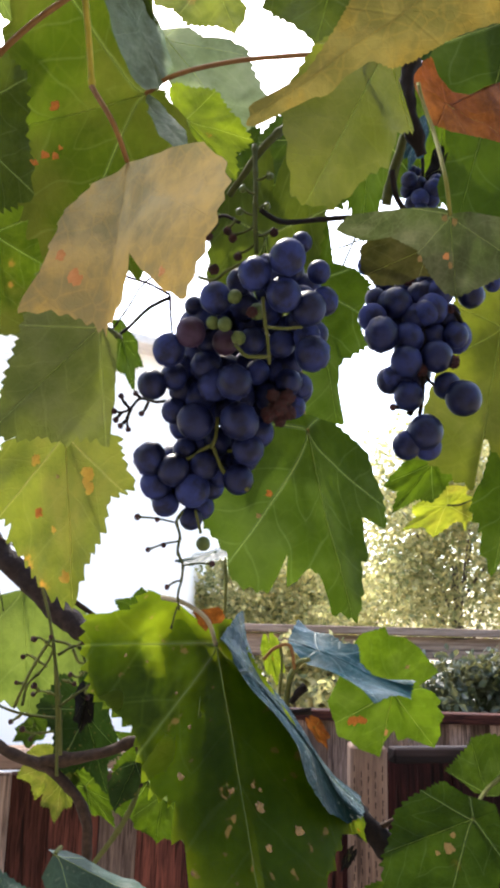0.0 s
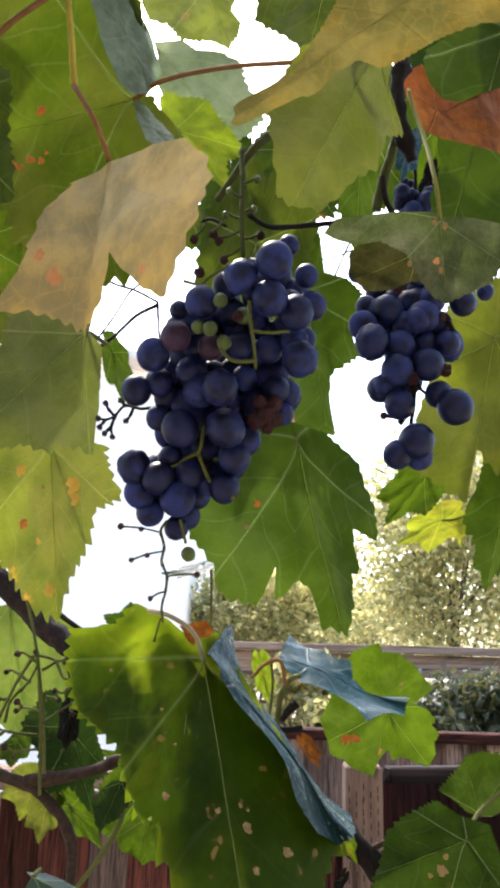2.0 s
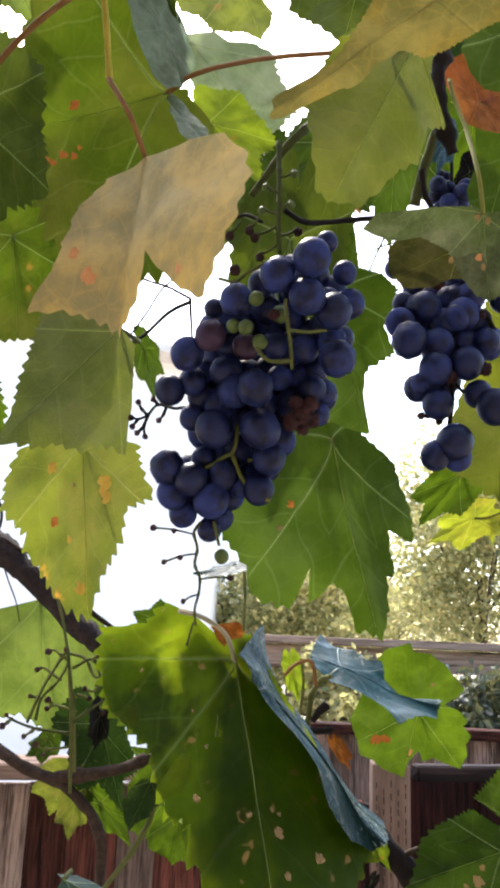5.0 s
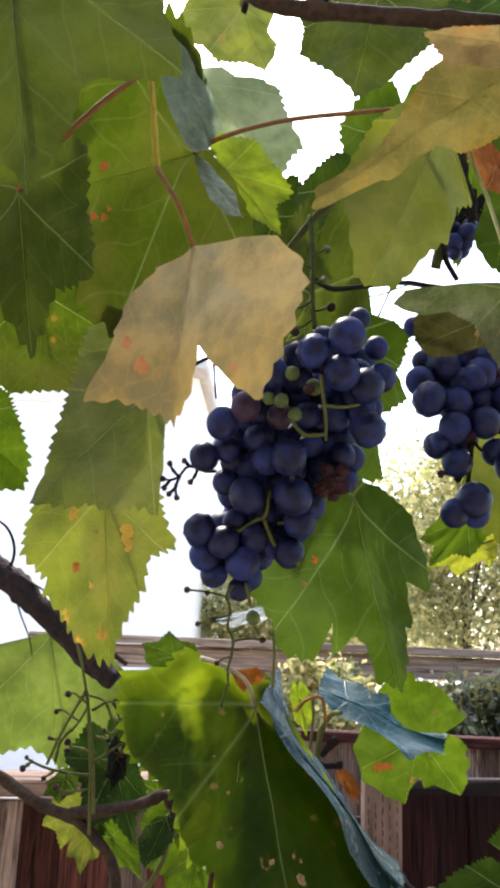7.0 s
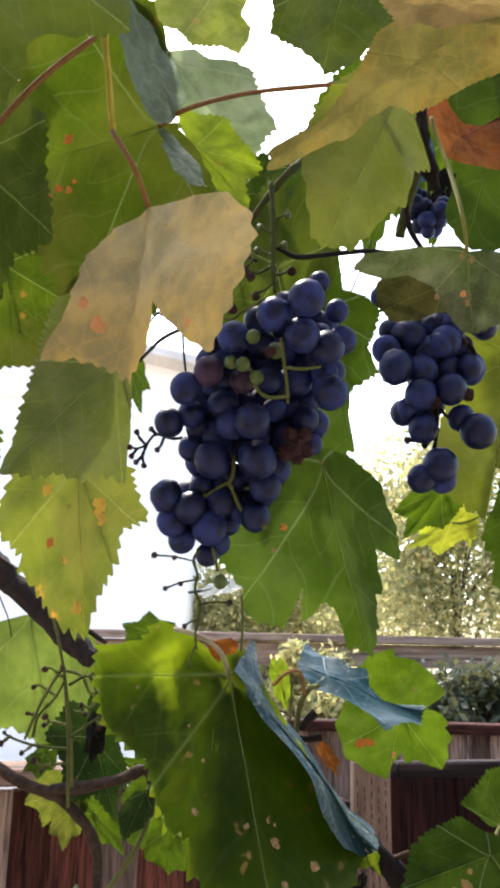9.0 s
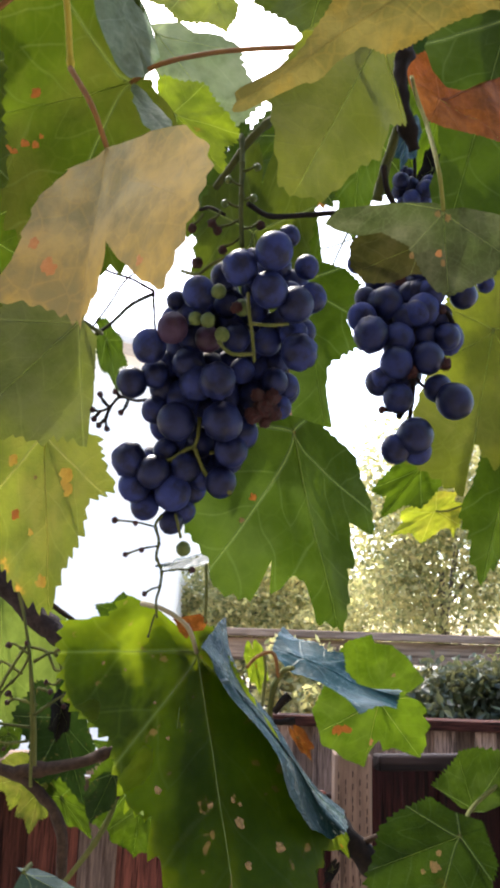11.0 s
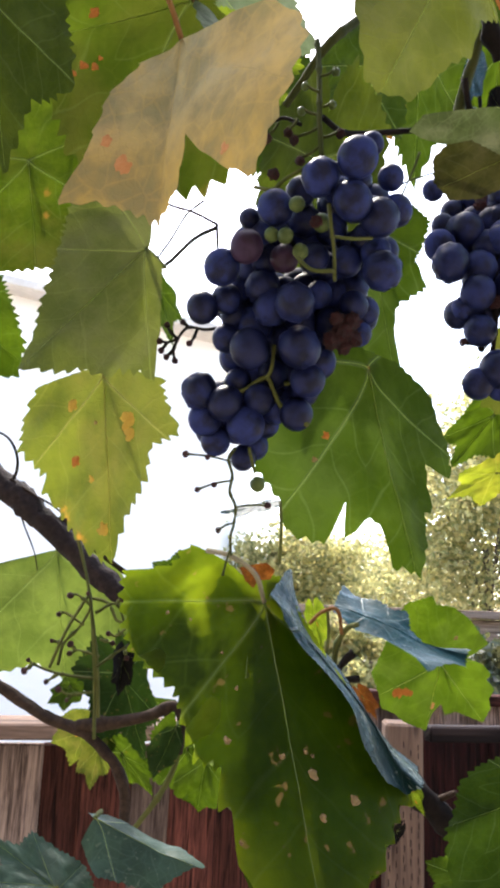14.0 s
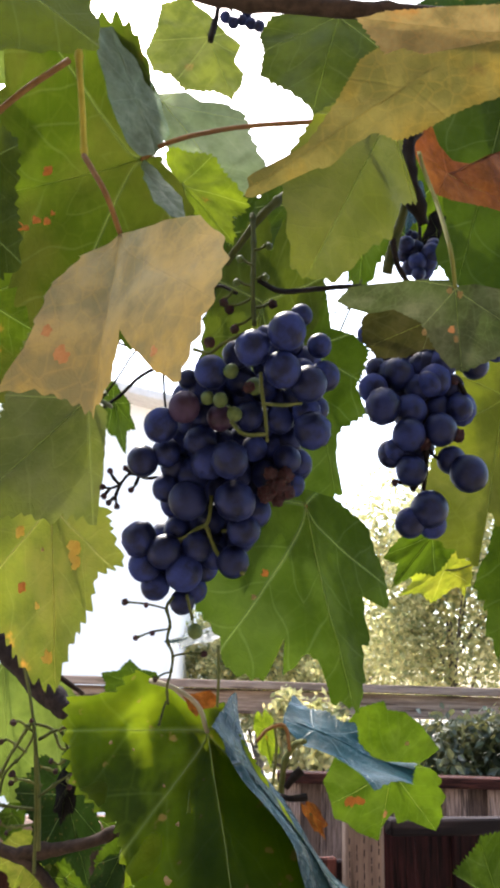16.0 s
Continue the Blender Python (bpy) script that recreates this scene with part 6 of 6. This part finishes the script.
for name, radius in (("tendril", 0.00055),):
    rod(name, [(-0.0719, 0.3850, 1.8461), (-0.0599, 0.3850, 1.8559), (-0.0501, 0.3850, 1.8666), (-0.0396, 0.3850, 1.8728)], (radius * 1.4, radius * 1.8), STEM_DARK, curls, "", 6, 0.2)
    rod(name, [(-0.0708, 0.3850, 1.8497), (-0.0606, 0.3850, 1.8664), (-0.0542, 0.3850, 1.8787), (-0.0461, 0.3850, 1.8865)], (radius, radius), STEM_DARK, curls, "", 6, 0.2)
    rod(name, [(-0.0749, 0.3850, 1.8893), (-0.0602, 0.3850, 1.8832), (-0.0509, 0.3850, 1.8803), (-0.0397, 0.3850, 1.8743)], (radius, radius * 1.3), STEM_DARK, curls, "", 6, 0.2)
    rod(name, [(-0.0397, 0.3850, 1.8743), (-0.0386, 0.3850, 1.8622), (-0.0371, 0.3850, 1.8503)], (radius * 1.3, radius), STEM_DARK, curls, "", 6, 0.2)
bare = thing("bare_bunch", (-0.1024, 0.4700, 1.6745), "bare branching grape stem without berries", "grape stalk")
rod("stem", [(-0.1003, 0.4750, 1.6332), (-0.1019, 0.4700, 1.6686), (-0.1083, 0.4720, 1.7075), (-0.1190, 0.4750, 1.7388)], (0.0009, 0.0007), STEM_GREEN, bare, "", 7, 0.2, 7, (0.5,))
rod("branch", [(-0.1082, 0.4720, 1.7059), (-0.1158, 0.4680, 1.6906), (-0.1204, 0.4660, 1.6787), (-0.1247, 0.4680, 1.6681)], (0.0009, 0.0008), STEM_GREEN, bare, "", 7, 0.25, 5, (0.4, 0.7))
rod("branch", [(-0.1080, 0.4720, 1.7044), (-0.0968, 0.4700, 1.7016), (-0.0909, 0.4680, 1.6928), (-0.0832, 0.4680, 1.6945)], (0.0009, 0.0007), STEM_GREEN, bare, "", 7, 0.25, 5, (0.5, 0.97))
a, b = Vector((-0.1394, 0.4680, 1.7075)), Vector((-0.0742, 0.4680, 1.6532))
for k, line in enumerate((((58, 1240), (66, 1200), (92, 1165), (107, 1128), (102, 1105)), ((92, 1165), (62, 1143), (52, 1146)), ((107, 1128), (84, 1108), (74, 1110)), ((112, 1140), (145, 1122), (165, 1162), (178, 1158)),
                          ((165, 1162), (148, 1182), (135, 1178)), ((145, 1122), (158, 1112)), ((116, 1262), (60, 1255), (22, 1240), (14, 1232)), ((60, 1255), (40, 1272)), ((22, 1240), (10, 1252)), ((120, 1240), (160, 1205), (172, 1200)),
                          ((160, 1205), (166, 1222)), ((118, 1285), (85, 1290), (68, 1282)), ((85, 1290), (78, 1302)), ((122, 1222), (88, 1212), (75, 1218)), ((88, 1212), (80, 1200)), ((66, 1200), (46, 1196)), ((120, 1190), (142, 1196)))):
    points = [Vector((a.x + (b.x - a.x) * x / 200, a.y + 0.004 * math.sin(k * 2.1) - 0.0015 * i, a.z + (b.z - a.z) * (y - 1100) / 200)) for i, (x, y) in enumerate(line)]
    rod("twig", points, (0.0008, 0.0006), STEM_GREEN if k % 3 else STEM_OLD, bare, "", 6, 0.35, 5, (0.45, 0.9), 1.7)
    berry(bare, points[-1], 0.0010 + 0.0003 * (k % 3), "dry")
rod("stem", [(-0.0984, 0.4720, 1.6442), (-0.1007, 0.4700, 1.6708), (-0.1069, 0.4700, 1.7039), (-0.1142, 0.4720, 1.7285), (-0.1199, 0.4740, 1.7444)], (0.0011, 0.0007), STEM_GREEN, bare, "yellow green thin stem", 7, 0.15, 6, (0.3, 0.6))
hook = thing("vine_shoot", (0.0305, 0.5600, 1.6856), "green forked shoot with buds behind the blue leaf", "vine", "vine canes")
rod("shoot", [(0.0255, 0.5700, 1.6598), (0.0277, 0.5650, 1.6817), (0.0341, 0.5600, 1.6929), (0.0392, 0.5500, 1.6952)], (0.0022, 0.0016), STEM_GREEN, hook, "", 8, 0.2, 6, (0.5,))
rod("stalk", [(0.0099, 0.5500, 1.6944), (0.0171, 0.5500, 1.7017), (0.0270, 0.5500, 1.7037), (0.0305, 0.5600, 1.6892)], (0.0012, 0.0012), STEM_RED, hook, "", 7, 0.15, 6)
rod("stalk", [(0.0204, 0.5650, 1.6690), (0.0223, 0.5600, 1.6890), (0.0207, 0.5500, 1.7054)], (0.0010, 0.0009), STEM_GREEN, hook, "", 6, 0.15, 6)
rod("bud", [(0.0290, 0.5650, 1.6675), (0.0336, 0.5600, 1.6743), (0.0380, 0.5600, 1.6780)], (0.0020, 0.0035), STEM_DARK, hook, "brown bud", 8, 0.3, 4)
rod("bud", [(0.0235, 0.5650, 1.6620), (0.0326, 0.5600, 1.6616), (0.0418, 0.5600, 1.6626)], (0.0020, 0.0022), STEM_DARK, hook, "dark bud", 8, 0.3, 4)
vine_leaf("small yellow green leaf behind the glossy fold", (0.0148, 0.6000, 1.6989), (0.0200, 0.6000, 1.6739), (0.0258, 0.6000, 1.6856), (0.0110, 0.6000, 1.6833), LEAF_BRIGHT, seed=50.0)
vine_leaf("small rust orange withered leaf", (0.0443, 0.5700, 1.6514), (0.0536, 0.5700, 1.6377), (0.0555, 0.5700, 1.6465), (0.0462, 0.5700, 1.6427), LEAF_BROWN, seed=51.0)
vine_leaf("rust brown leaf bit by the pale stalk", (-0.0174, 0.4370, 1.7182), (-0.0263, 0.4370, 1.7199), (-0.0211, 0.4370, 1.7250), (-0.0234, 0.4370, 1.7133), LEAF_BROWN,
          seed=52.0, tooth=0.05, wave=0.1, crease=0.1, ribs=False, profile=[(-162.4, 0.76), (-100.7, 0.47), (-86.5, 0.92), (-46.9, 0.83), (7.5, 1.09), (44.2, 0.64), (112.2, 0.83), (150.4, 0.97)])
vine_leaf("small leaf tip under the bunch, blue sheen painted in", (-0.0149, 0.4200, 1.7501), (-0.0353, 0.4200, 1.7448), (-0.0265, 0.4100, 1.7414), (-0.0258, 0.4300, 1.7500), LEAF_BLUE_SHEEN, seed=53.0)
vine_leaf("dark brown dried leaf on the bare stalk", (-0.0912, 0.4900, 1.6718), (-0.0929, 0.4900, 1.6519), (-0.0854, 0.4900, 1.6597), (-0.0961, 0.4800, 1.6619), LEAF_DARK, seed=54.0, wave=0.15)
vine_leaf("dark olive leaf in the lower shade", (-0.1220, 0.5000, 1.6561), (-0.1343, 0.5000, 1.6464), (-0.1241, 0.5000, 1.6421), (-0.1334, 0.5000, 1.6542), LEAF_GREEN, seed=55.0)
vine_leaf("yellow green ragged leaf by the fork", (-0.1224, 0.5800, 1.6119), (-0.1259, 0.5800, 1.5857), (-0.1136, 0.5800, 1.5965), (-0.1363, 0.5800, 1.5975), LEAF_YELLOW, seed=56.0)
vine_leaf("green leaf beside the fork", (-0.1070, 0.5800, 1.6088), (-0.0845, 0.5800, 1.5836), (-0.0818, 0.5800, 1.5991), (-0.1019, 0.5800, 1.5916), LEAF_MID, seed=57.0)
vine_leaf("bright green leaf beside the dark one", (-0.0764, 0.6000, 1.6311), (-0.0861, 0.6000, 1.5875), (-0.0530, 0.6000, 1.6007), (-0.1105, 0.6000, 1.6135), LEAF_MID,
          seed=58.0, tooth=0.04, wave=0.06, crease=0.1, profile=[(-148.7, 0.25), (-106.1, 0.57), (-53.6, 0.21), (-37.7, 0.45), (-11.6, 0.52), (-10.8, 0.81), (-10.0, 0.97), (6.4, 1.00), (27.7, 0.82)])


# ---- ground, fence, pergola, house, trees ----
def box_mesh(name, size, material, bevel=0.003, rough=0.0, seed=0):
    """A sawn piece of wood with worn edges, its grain along z, standing on its lower end."""
    bm = bmesh.new()
    bmesh.ops.create_cube(bm, size=1.0)
    for v in bm.verts:
        v.co = Vector((v.co.x * size[0], v.co.y * size[1], (v.co.z + 0.5) * size[2]))
    if bevel:
        bmesh.ops.bevel(bm, geom=bm.edges[:], offset=bevel, segments=1, affect="EDGES")
    for v in bm.verts:
        v.co += Vector((rough * noise.noise(v.co * 3 + Vector((seed, 0, 0))), 0, 0))
    data = bpy.data.meshes.new(name)
    bm.to_mesh(data)
    bm.free()
    data.materials.append(material)
    return data


def piece(name, data, parent, place, turn=(0, 0, 0), label=""):
    ob = part(name, data, parent, label)
    ob.matrix_basis = pose(*place, *turn)
    return ob


# Ground colour is raised to act as a reflector for house wall and leaves.
GROUND = plain_material("ground", (0.34, 0.30, 0.24), (0.42, 0.37, 0.30), 3.0, 0.95, relief=0.6, depth=0.02)
bm = bmesh.new()
bmesh.ops.create_grid(bm, x_segments=60, y_segments=60, size=1.0)
for v in bm.verts:
    x, y = v.co.x, v.co.y
    far = 4.0 + 900.0 * max(abs(x), abs(y)) ** 4
    v.co = Vector((x * far, y * far, 0.03 * noise.noise(Vector((x * 6, y * 6, 0)))))
data = bpy.data.meshes.new("ground")
bm.to_mesh(data)
bm.free()
data.materials.append(GROUND)
tagged(new("ground", data), "garden ground, paled to bounce light upward", "ground", kind="structure")

# the fence: it runs a little away to the right
FENCE_LEFT, FENCE_RIGHT = Vector((-0.3922, 1.3200, 1.5088)), Vector((0.3667, 1.5200, 1.5332))
fence_way = (FENCE_RIGHT - FENCE_LEFT)
fence_turn = math.degrees(math.atan2(fence_way.y, fence_way.x))
post_spot = Vector((0.1874, 1.4700, 1.5305))
TOP = post_spot.z
fence = thing("fence", (post_spot.x, post_spot.y, 0), "weathered reddish wooden board fence with grey post and rail", "fence")
fence.rotation_euler = (0, 0, radians(fence_turn))
piece("post", box_mesh("post", (0.062, 0.062, TOP), WOOD_POST, 0.004), fence, (0, 0, 0), (0, 0, -fence_turn), "grey weathered square post")
# Slots are thin strips set proud; the dark of cut recesses is their colour.
slot = box_mesh("slot", (0.0015, 0.0012, 0.0100), WOOD_RAIL, 0.0004)
face = Matrix.Rotation(radians(-fence_turn), 3, "Z")
for column in range(5):
    for row in range(20):
        spot = face @ Vector((-0.025 + column * 0.0118 + 0.002 * math.sin(row * 3.1), -0.0312, TOP - 0.04 - row * 0.017 - 0.008 * (column % 2) - 0.003 * math.sin(row * 1.7 + column * 2.3)))
        piece("slot", slot, fence, tuple(spot), (0, 0, -fence_turn))
rail = box_mesh("rail", (0.026, 0.032, 2.4), WOOD_RAIL, 0.003)
piece("rail", rail, fence, (0.045, 0.0, TOP - 0.018), (0, 90, 0), "grey weathered top rail")
piece("rail", rail, fence, (-2.445, 0.10, TOP - 0.25), (0, 90, 0), "grey weathered rail behind the boards")
x = -2.4
i = 0
while x < 2.4:
    wide = 0.078 + 0.010 * math.sin(i * 2.7)
    high = TOP - 0.075 + 0.006 * math.sin(i * 5.1)
    if x < -0.25:
        high = TOP - 0.05
    if x > 0.0:
        high = TOP - 0.022
    piece("board", box_mesh("board", (wide, 0.018, high), WOOD_GREY if x < -0.1 and i % 3 == 0 else WOOD_RED_SHADED if x > -0.03 else WOOD_RED, 0.003, 0.006, i), fence, (x + wide / 2, 0.065 + 0.020 * (i % 2), 0), (0.4 * math.sin(i * 3.3), 0, 0.8 * math.sin(i)))
    x += wide - 0.006
    i += 1
# Unseen wall, added to cut the sky light that falls from behind the camera.
WALL = plain_material("unseen_wall", (0.25, 0.225, 0.195), (0.30, 0.27, 0.235), 20.0, 0.9)
bm = bmesh.new()
bmesh.ops.create_cube(bm, size=1.0, matrix=Matrix.LocRotScale((-1.5, -1.6, 2.4), None, (16.0, 0.25, 4.8)))
wall_data = bpy.data.meshes.new("wall_south")
bm.to_mesh(wall_data)
bm.free()
wall_data.materials.append(WALL)
tagged(new("wall_south", wall_data), "added unseen wall behind the camera that blocks sky light", "wall", kind="structure")
cap = piece("cap", box_mesh("cap", (0.024, 0.10, 2.2), WOOD_POST, 0.003), fence, (-2.5, 0.03, TOP - 0.02), (0, 90, 0), "thin weathered cap board")

# the second fence, of upright grey boards, behind
back_spot = Vector((0.8413, 3.4000, 1.3800))
back_fence = thing("fence", (back_spot.x, back_spot.y, 0), "grey weathered fence of upright wooden boards behind", "fence")
x = -0.7
i = 0
while x < 2.0:
    piece("board", box_mesh("board", (0.085, 0.02, back_spot.z + 0.004 * math.sin(i * 4.1)), WOOD_GREY, 0.003), back_fence, (x, 0.022 * (i % 2), 0), (0, 0, math.sin(i * 2.2)))
    x += 0.082
    i += 1
piece("cap", box_mesh("cap", (0.04, 0.10, 2.8), WOOD_RED, 0.004), back_fence, (-0.75, 0.0, back_spot.z + 0.02), (0, 90, 0), "reddish cap rail")

# the pergola frame
beam_a, beam_b = Vector((-0.1556, 5.2000, 1.7117)), Vector((1.4247, 5.2000, 1.7540))
pergola = thing("pergola", (beam_a.x, 5.2, 0), "weathered wooden pergola frame with post and braces", "pergola")
slope = math.degrees(math.atan2(beam_b.z - beam_a.z, beam_b.x - beam_a.x))
piece("beam", box_mesh("beam", (0.14, 0.09, 5.4), WOOD_BEAM, 0.006), pergola, (-1.4, 0, beam_a.z - 0.06), (0, 90 - slope * 0, 0), "long horizontal weathered beam")
piece("beam", box_mesh("beam", (0.05, 0.30, 5.4), WOOD_BEAM, 0.006), pergola, (-1.4, 0.05, beam_a.z + 0.04), (0, 90, 0), "flat board on top of the beam")
post_x = Vector((0.3981, 5.2000, 1.5305)).x - beam_a.x
post_mesh = box_mesh("post", (0.085, 0.085, beam_a.z - 0.13), WOOD_BEAM, 0.005)
brace_mesh = box_mesh("brace", (0.05, 0.05, 0.34), WOOD_BEAM, 0.004)
for x in (post_x, post_x + 1.9):
    piece("post", post_mesh, pergola, (x, 0, 0))
    piece("brace", brace_mesh, pergola, (x + 0.02, 0.0, beam_a.z - 0.38), (0, 45, 0))
    piece("brace", brace_mesh, pergola, (x - 0.02, 0.0, beam_a.z - 0.38), (0, -45, 0))

# the white house at the side
n = Nodes("stucco")
STUCCO = n.finish(n.add("ShaderNodeBsdfPrincipled", Base_Color=n.mix(n.noise(n.coords("Object"), 40.0, 4), (0.96, 0.93, 0.88), (0.93, 0.90, 0.85)), Roughness=0.9, Normal=n.bump(n.noise(n.coords("Object"), 120.0, 3), 0.3, 0.004)).outputs[0])
SHINGLE = plain_material("shingle", (0.62, 0.56, 0.50), (0.72, 0.66, 0.60), 14.0, 0.9)
corner = Vector((-0.8290, 7.5000, 2.4047))
house = thing("house", (corner.x, 7.5, 0), "white painted house wall with gable and louvred vent", "house")
W, H, G, D = 5.2, 4.4, 5.0, 6.0
verts = [(-W, 0, 0), (0, 0, 0), (0, 0, H), (-W / 2, 0, G), (-W, 0, H), (-W, D, 0), (0, D, 0), (0, D, H), (-W / 2, D, G), (-W, D, H)]
part("wall", mesh_of("wall", verts, [(0, 1, 2, 3, 4), (1, 6, 7, 2), (6, 5, 9, 8, 7), (5, 0, 4, 9), (0, 5, 6, 1)], STUCCO, False), house, "white painted wall")
for side in (-1, 1):
    run = math.hypot(W / 2 + 0.1, (G - H) * (W / 2 + 0.1) / (W / 2))
    lean = math.degrees(math.atan2(G - H, W / 2))
    piece("roof", box_mesh("roof", (run, D + 0.7, 0.09), SHINGLE, 0.01), house, (-W / 2 + side * (W / 4 + 0.05), D / 2, (G + H) / 2 - 0.08), (0, side * lean, 0), "pale shingled roof slope")
vent = part("vent", box_mesh("vent", (0.5, 0.04, 0.6), STUCCO, 0.01), house, "white louvred gable vent")
vent.location = (-W / 2 + 0.9, -0.03, H - 0.35)
slat = box_mesh("slat", (0.42, 0.02, 0.035), STUCCO, 0.004)
for i in range(8):
    ob = part("slat", slat, vent)
    ob.matrix_basis = pose(0, -0.03, 0.05 + i * 0.065, 35, 0, 0)


def leaf_cloud(name, centre, size, count, leaf, material, parent, seed, lower=-1.0, hollow=0.2):
    """A crown: clumps of small folded leaves with gaps between them."""
    rng = np.random.default_rng(seed)
    clumps = []
    while len(clumps) < max(8, count // 90):
        p = rng.uniform(-1, 1, 3)
        d = np.linalg.norm(p)
        if hollow < d < 1.0 and p[2] > lower:
            clumps.append(p * (0.85 + 0.3 * rng.random()))
    clumps = np.array(clumps)
    pick = clumps[rng.integers(0, len(clumps), count)] * np.array(size)
    at = pick + rng.normal(0, 1, (count, 3)) * np.array(size) * 0.12 + np.array(centre)
    a = rng.normal(0, 1, (count, 3))
    a /= np.linalg.norm(a, axis=1)[:, None]
    b = np.cross(a, rng.normal(0, 1, (count, 3)))
    b /= np.linalg.norm(b, axis=1)[:, None]
    c = np.cross(a, b)
    s = leaf * rng.uniform(0.6, 1.3, count)[:, None]
    corners = np.stack([at - a * s, at + b * s * 0.55 + c * s * 0.15, at + a * s, at - b * s * 0.55 + c * s * 0.15], axis=1)
    verts = corners.reshape(-1, 3).tolist()
    faces = [f for i in range(count) for f in ((4 * i, 4 * i + 1, 4 * i + 2), (4 * i, 4 * i + 2, 4 * i + 3))]
    return part(name, mesh_of(name, verts, faces, material, False), parent)


def foliage_material(name, a, b, c, through=0.5):
    n = Nodes(name)
    pick = n.add("ShaderNodeNewGeometry").outputs["Random Per Island"]
    base = n.mix(n.ramp(pick, 0.0, 0.6), a, b)
    base = n.mix(n.ramp(pick, 0.72, 0.95), base, c)
    front = n.add("ShaderNodeBsdfPrincipled", Base_Color=base, Roughness=0.5)
    back = n.add("ShaderNodeBsdfTranslucent", Color=n.mix(0.45, base, (0.48, 0.46, 0.17)))
    both = n.add("ShaderNodeMixShader", Fac=through)
    n.tree.links.new(front.outputs[0], both.inputs[1])
    n.tree.links.new(back.outputs[0], both.inputs[2])
    return n.finish(both.outputs[0])


# Yellowing leaves, brightened: sunlit highlights on the crowns are put into these colours.
FOLIAGE_SUNNY = foliage_material("foliage_sunny", (0.13, 0.165, 0.075), (0.50, 0.46, 0.21), (0.80, 0.68, 0.34), 0.58)
# Dark foliage copy: the shade below the beam is in its colours.
FOLIAGE_SHADED = foliage_material("foliage_shaded", (0.012, 0.022, 0.012), (0.02, 0.034, 0.016), (0.04, 0.06, 0.02), 0.2)


TRUNK = plain_material("trunk", (0.085, 0.068, 0.050), (0.14, 0.115, 0.085), 30.0, 0.9)


def tree(label, place, height, crown, size, count, leaf, material, seed, lower=-1.0):
    ob = thing("tree", place, label, "tree", "garden trees")
    x, y, z = place
    verts, faces = [], []
    rng = random.Random(seed)
    top = Vector((crown[0] - x, crown[1] - y, crown[2]))
    tube_into(verts, faces, smooth_line([(0, 0, 0), (0.05, 0.02, height * 0.4), top * 0.85], 5), (0.08, 0.03), 8, 0.1)
    for i in range(7):
        a = i * 2.4
        start = top * (0.45 + 0.05 * i)
        tip = top + Vector((math.cos(a) * size[0] * 0.7, math.sin(a) * size[1] * 0.7, rng.uniform(-0.3, 0.6) * size[2]))
        tube_into(verts, faces, smooth_line([start, start.lerp(tip, 0.5) + Vector((0, 0, 0.15)), tip], 4), (0.018, 0.005), 6, 0.1)
    part("trunk", mesh_of("trunk", verts, faces, TRUNK), ob, "brown branching trunk")
    leaf_cloud("crown", (top.x, top.y, top.z), size, count, leaf, material, ob, seed, lower)
    return ob


t1 = Vector((1.8732, 8.0000, 2.8521))
tree("tree with yellowing green leaves behind the pergola", (t1.x, 8.0, 0), 3, (t1.x, 8.0, t1.z), (0.98, 0.8, 1.15), 20000, 0.034, FOLIAGE_SUNNY, 3)
t2 = Vector((-0.0146, 9.5000, 2.1063))
tree("low tree with yellow green leaves", (t2.x, 9.5, 0), 3, (t2.x, 9.5, t2.z - 0.1), (0.95, 0.8, 0.75), 15000, 0.035, FOLIAGE_SUNNY, 5)
t3 = Vector((1.1737, 4.6000, 1.4813))
tree("green shrub under the pergola beam, shade painted in", (t3.x, 4.6, 0), 1.6, (t3.x + 0.15, 4.6, t3.z - 0.25), (0.8, 0.35, 0.42), 15000, 0.03, FOLIAGE_SHADED, 8)
tree("low yellow green shrub beside the pergola post", (0.291, 5.0, 0), 1.1, (0.291, 5.0, 1.359), (0.34, 0.3, 0.34), 5000, 0.026, FOLIAGE_SUNNY, 14)
t4 = Vector((1.0796, 12.0000, 2.2373))
tree("distant green tree behind the garden", (t4.x, 12.0, 0), 3, (t4.x, 12.0, t4.z - 0.3), (1.6, 1.0, 0.8), 10000, 0.045, FOLIAGE_SUNNY, 11)
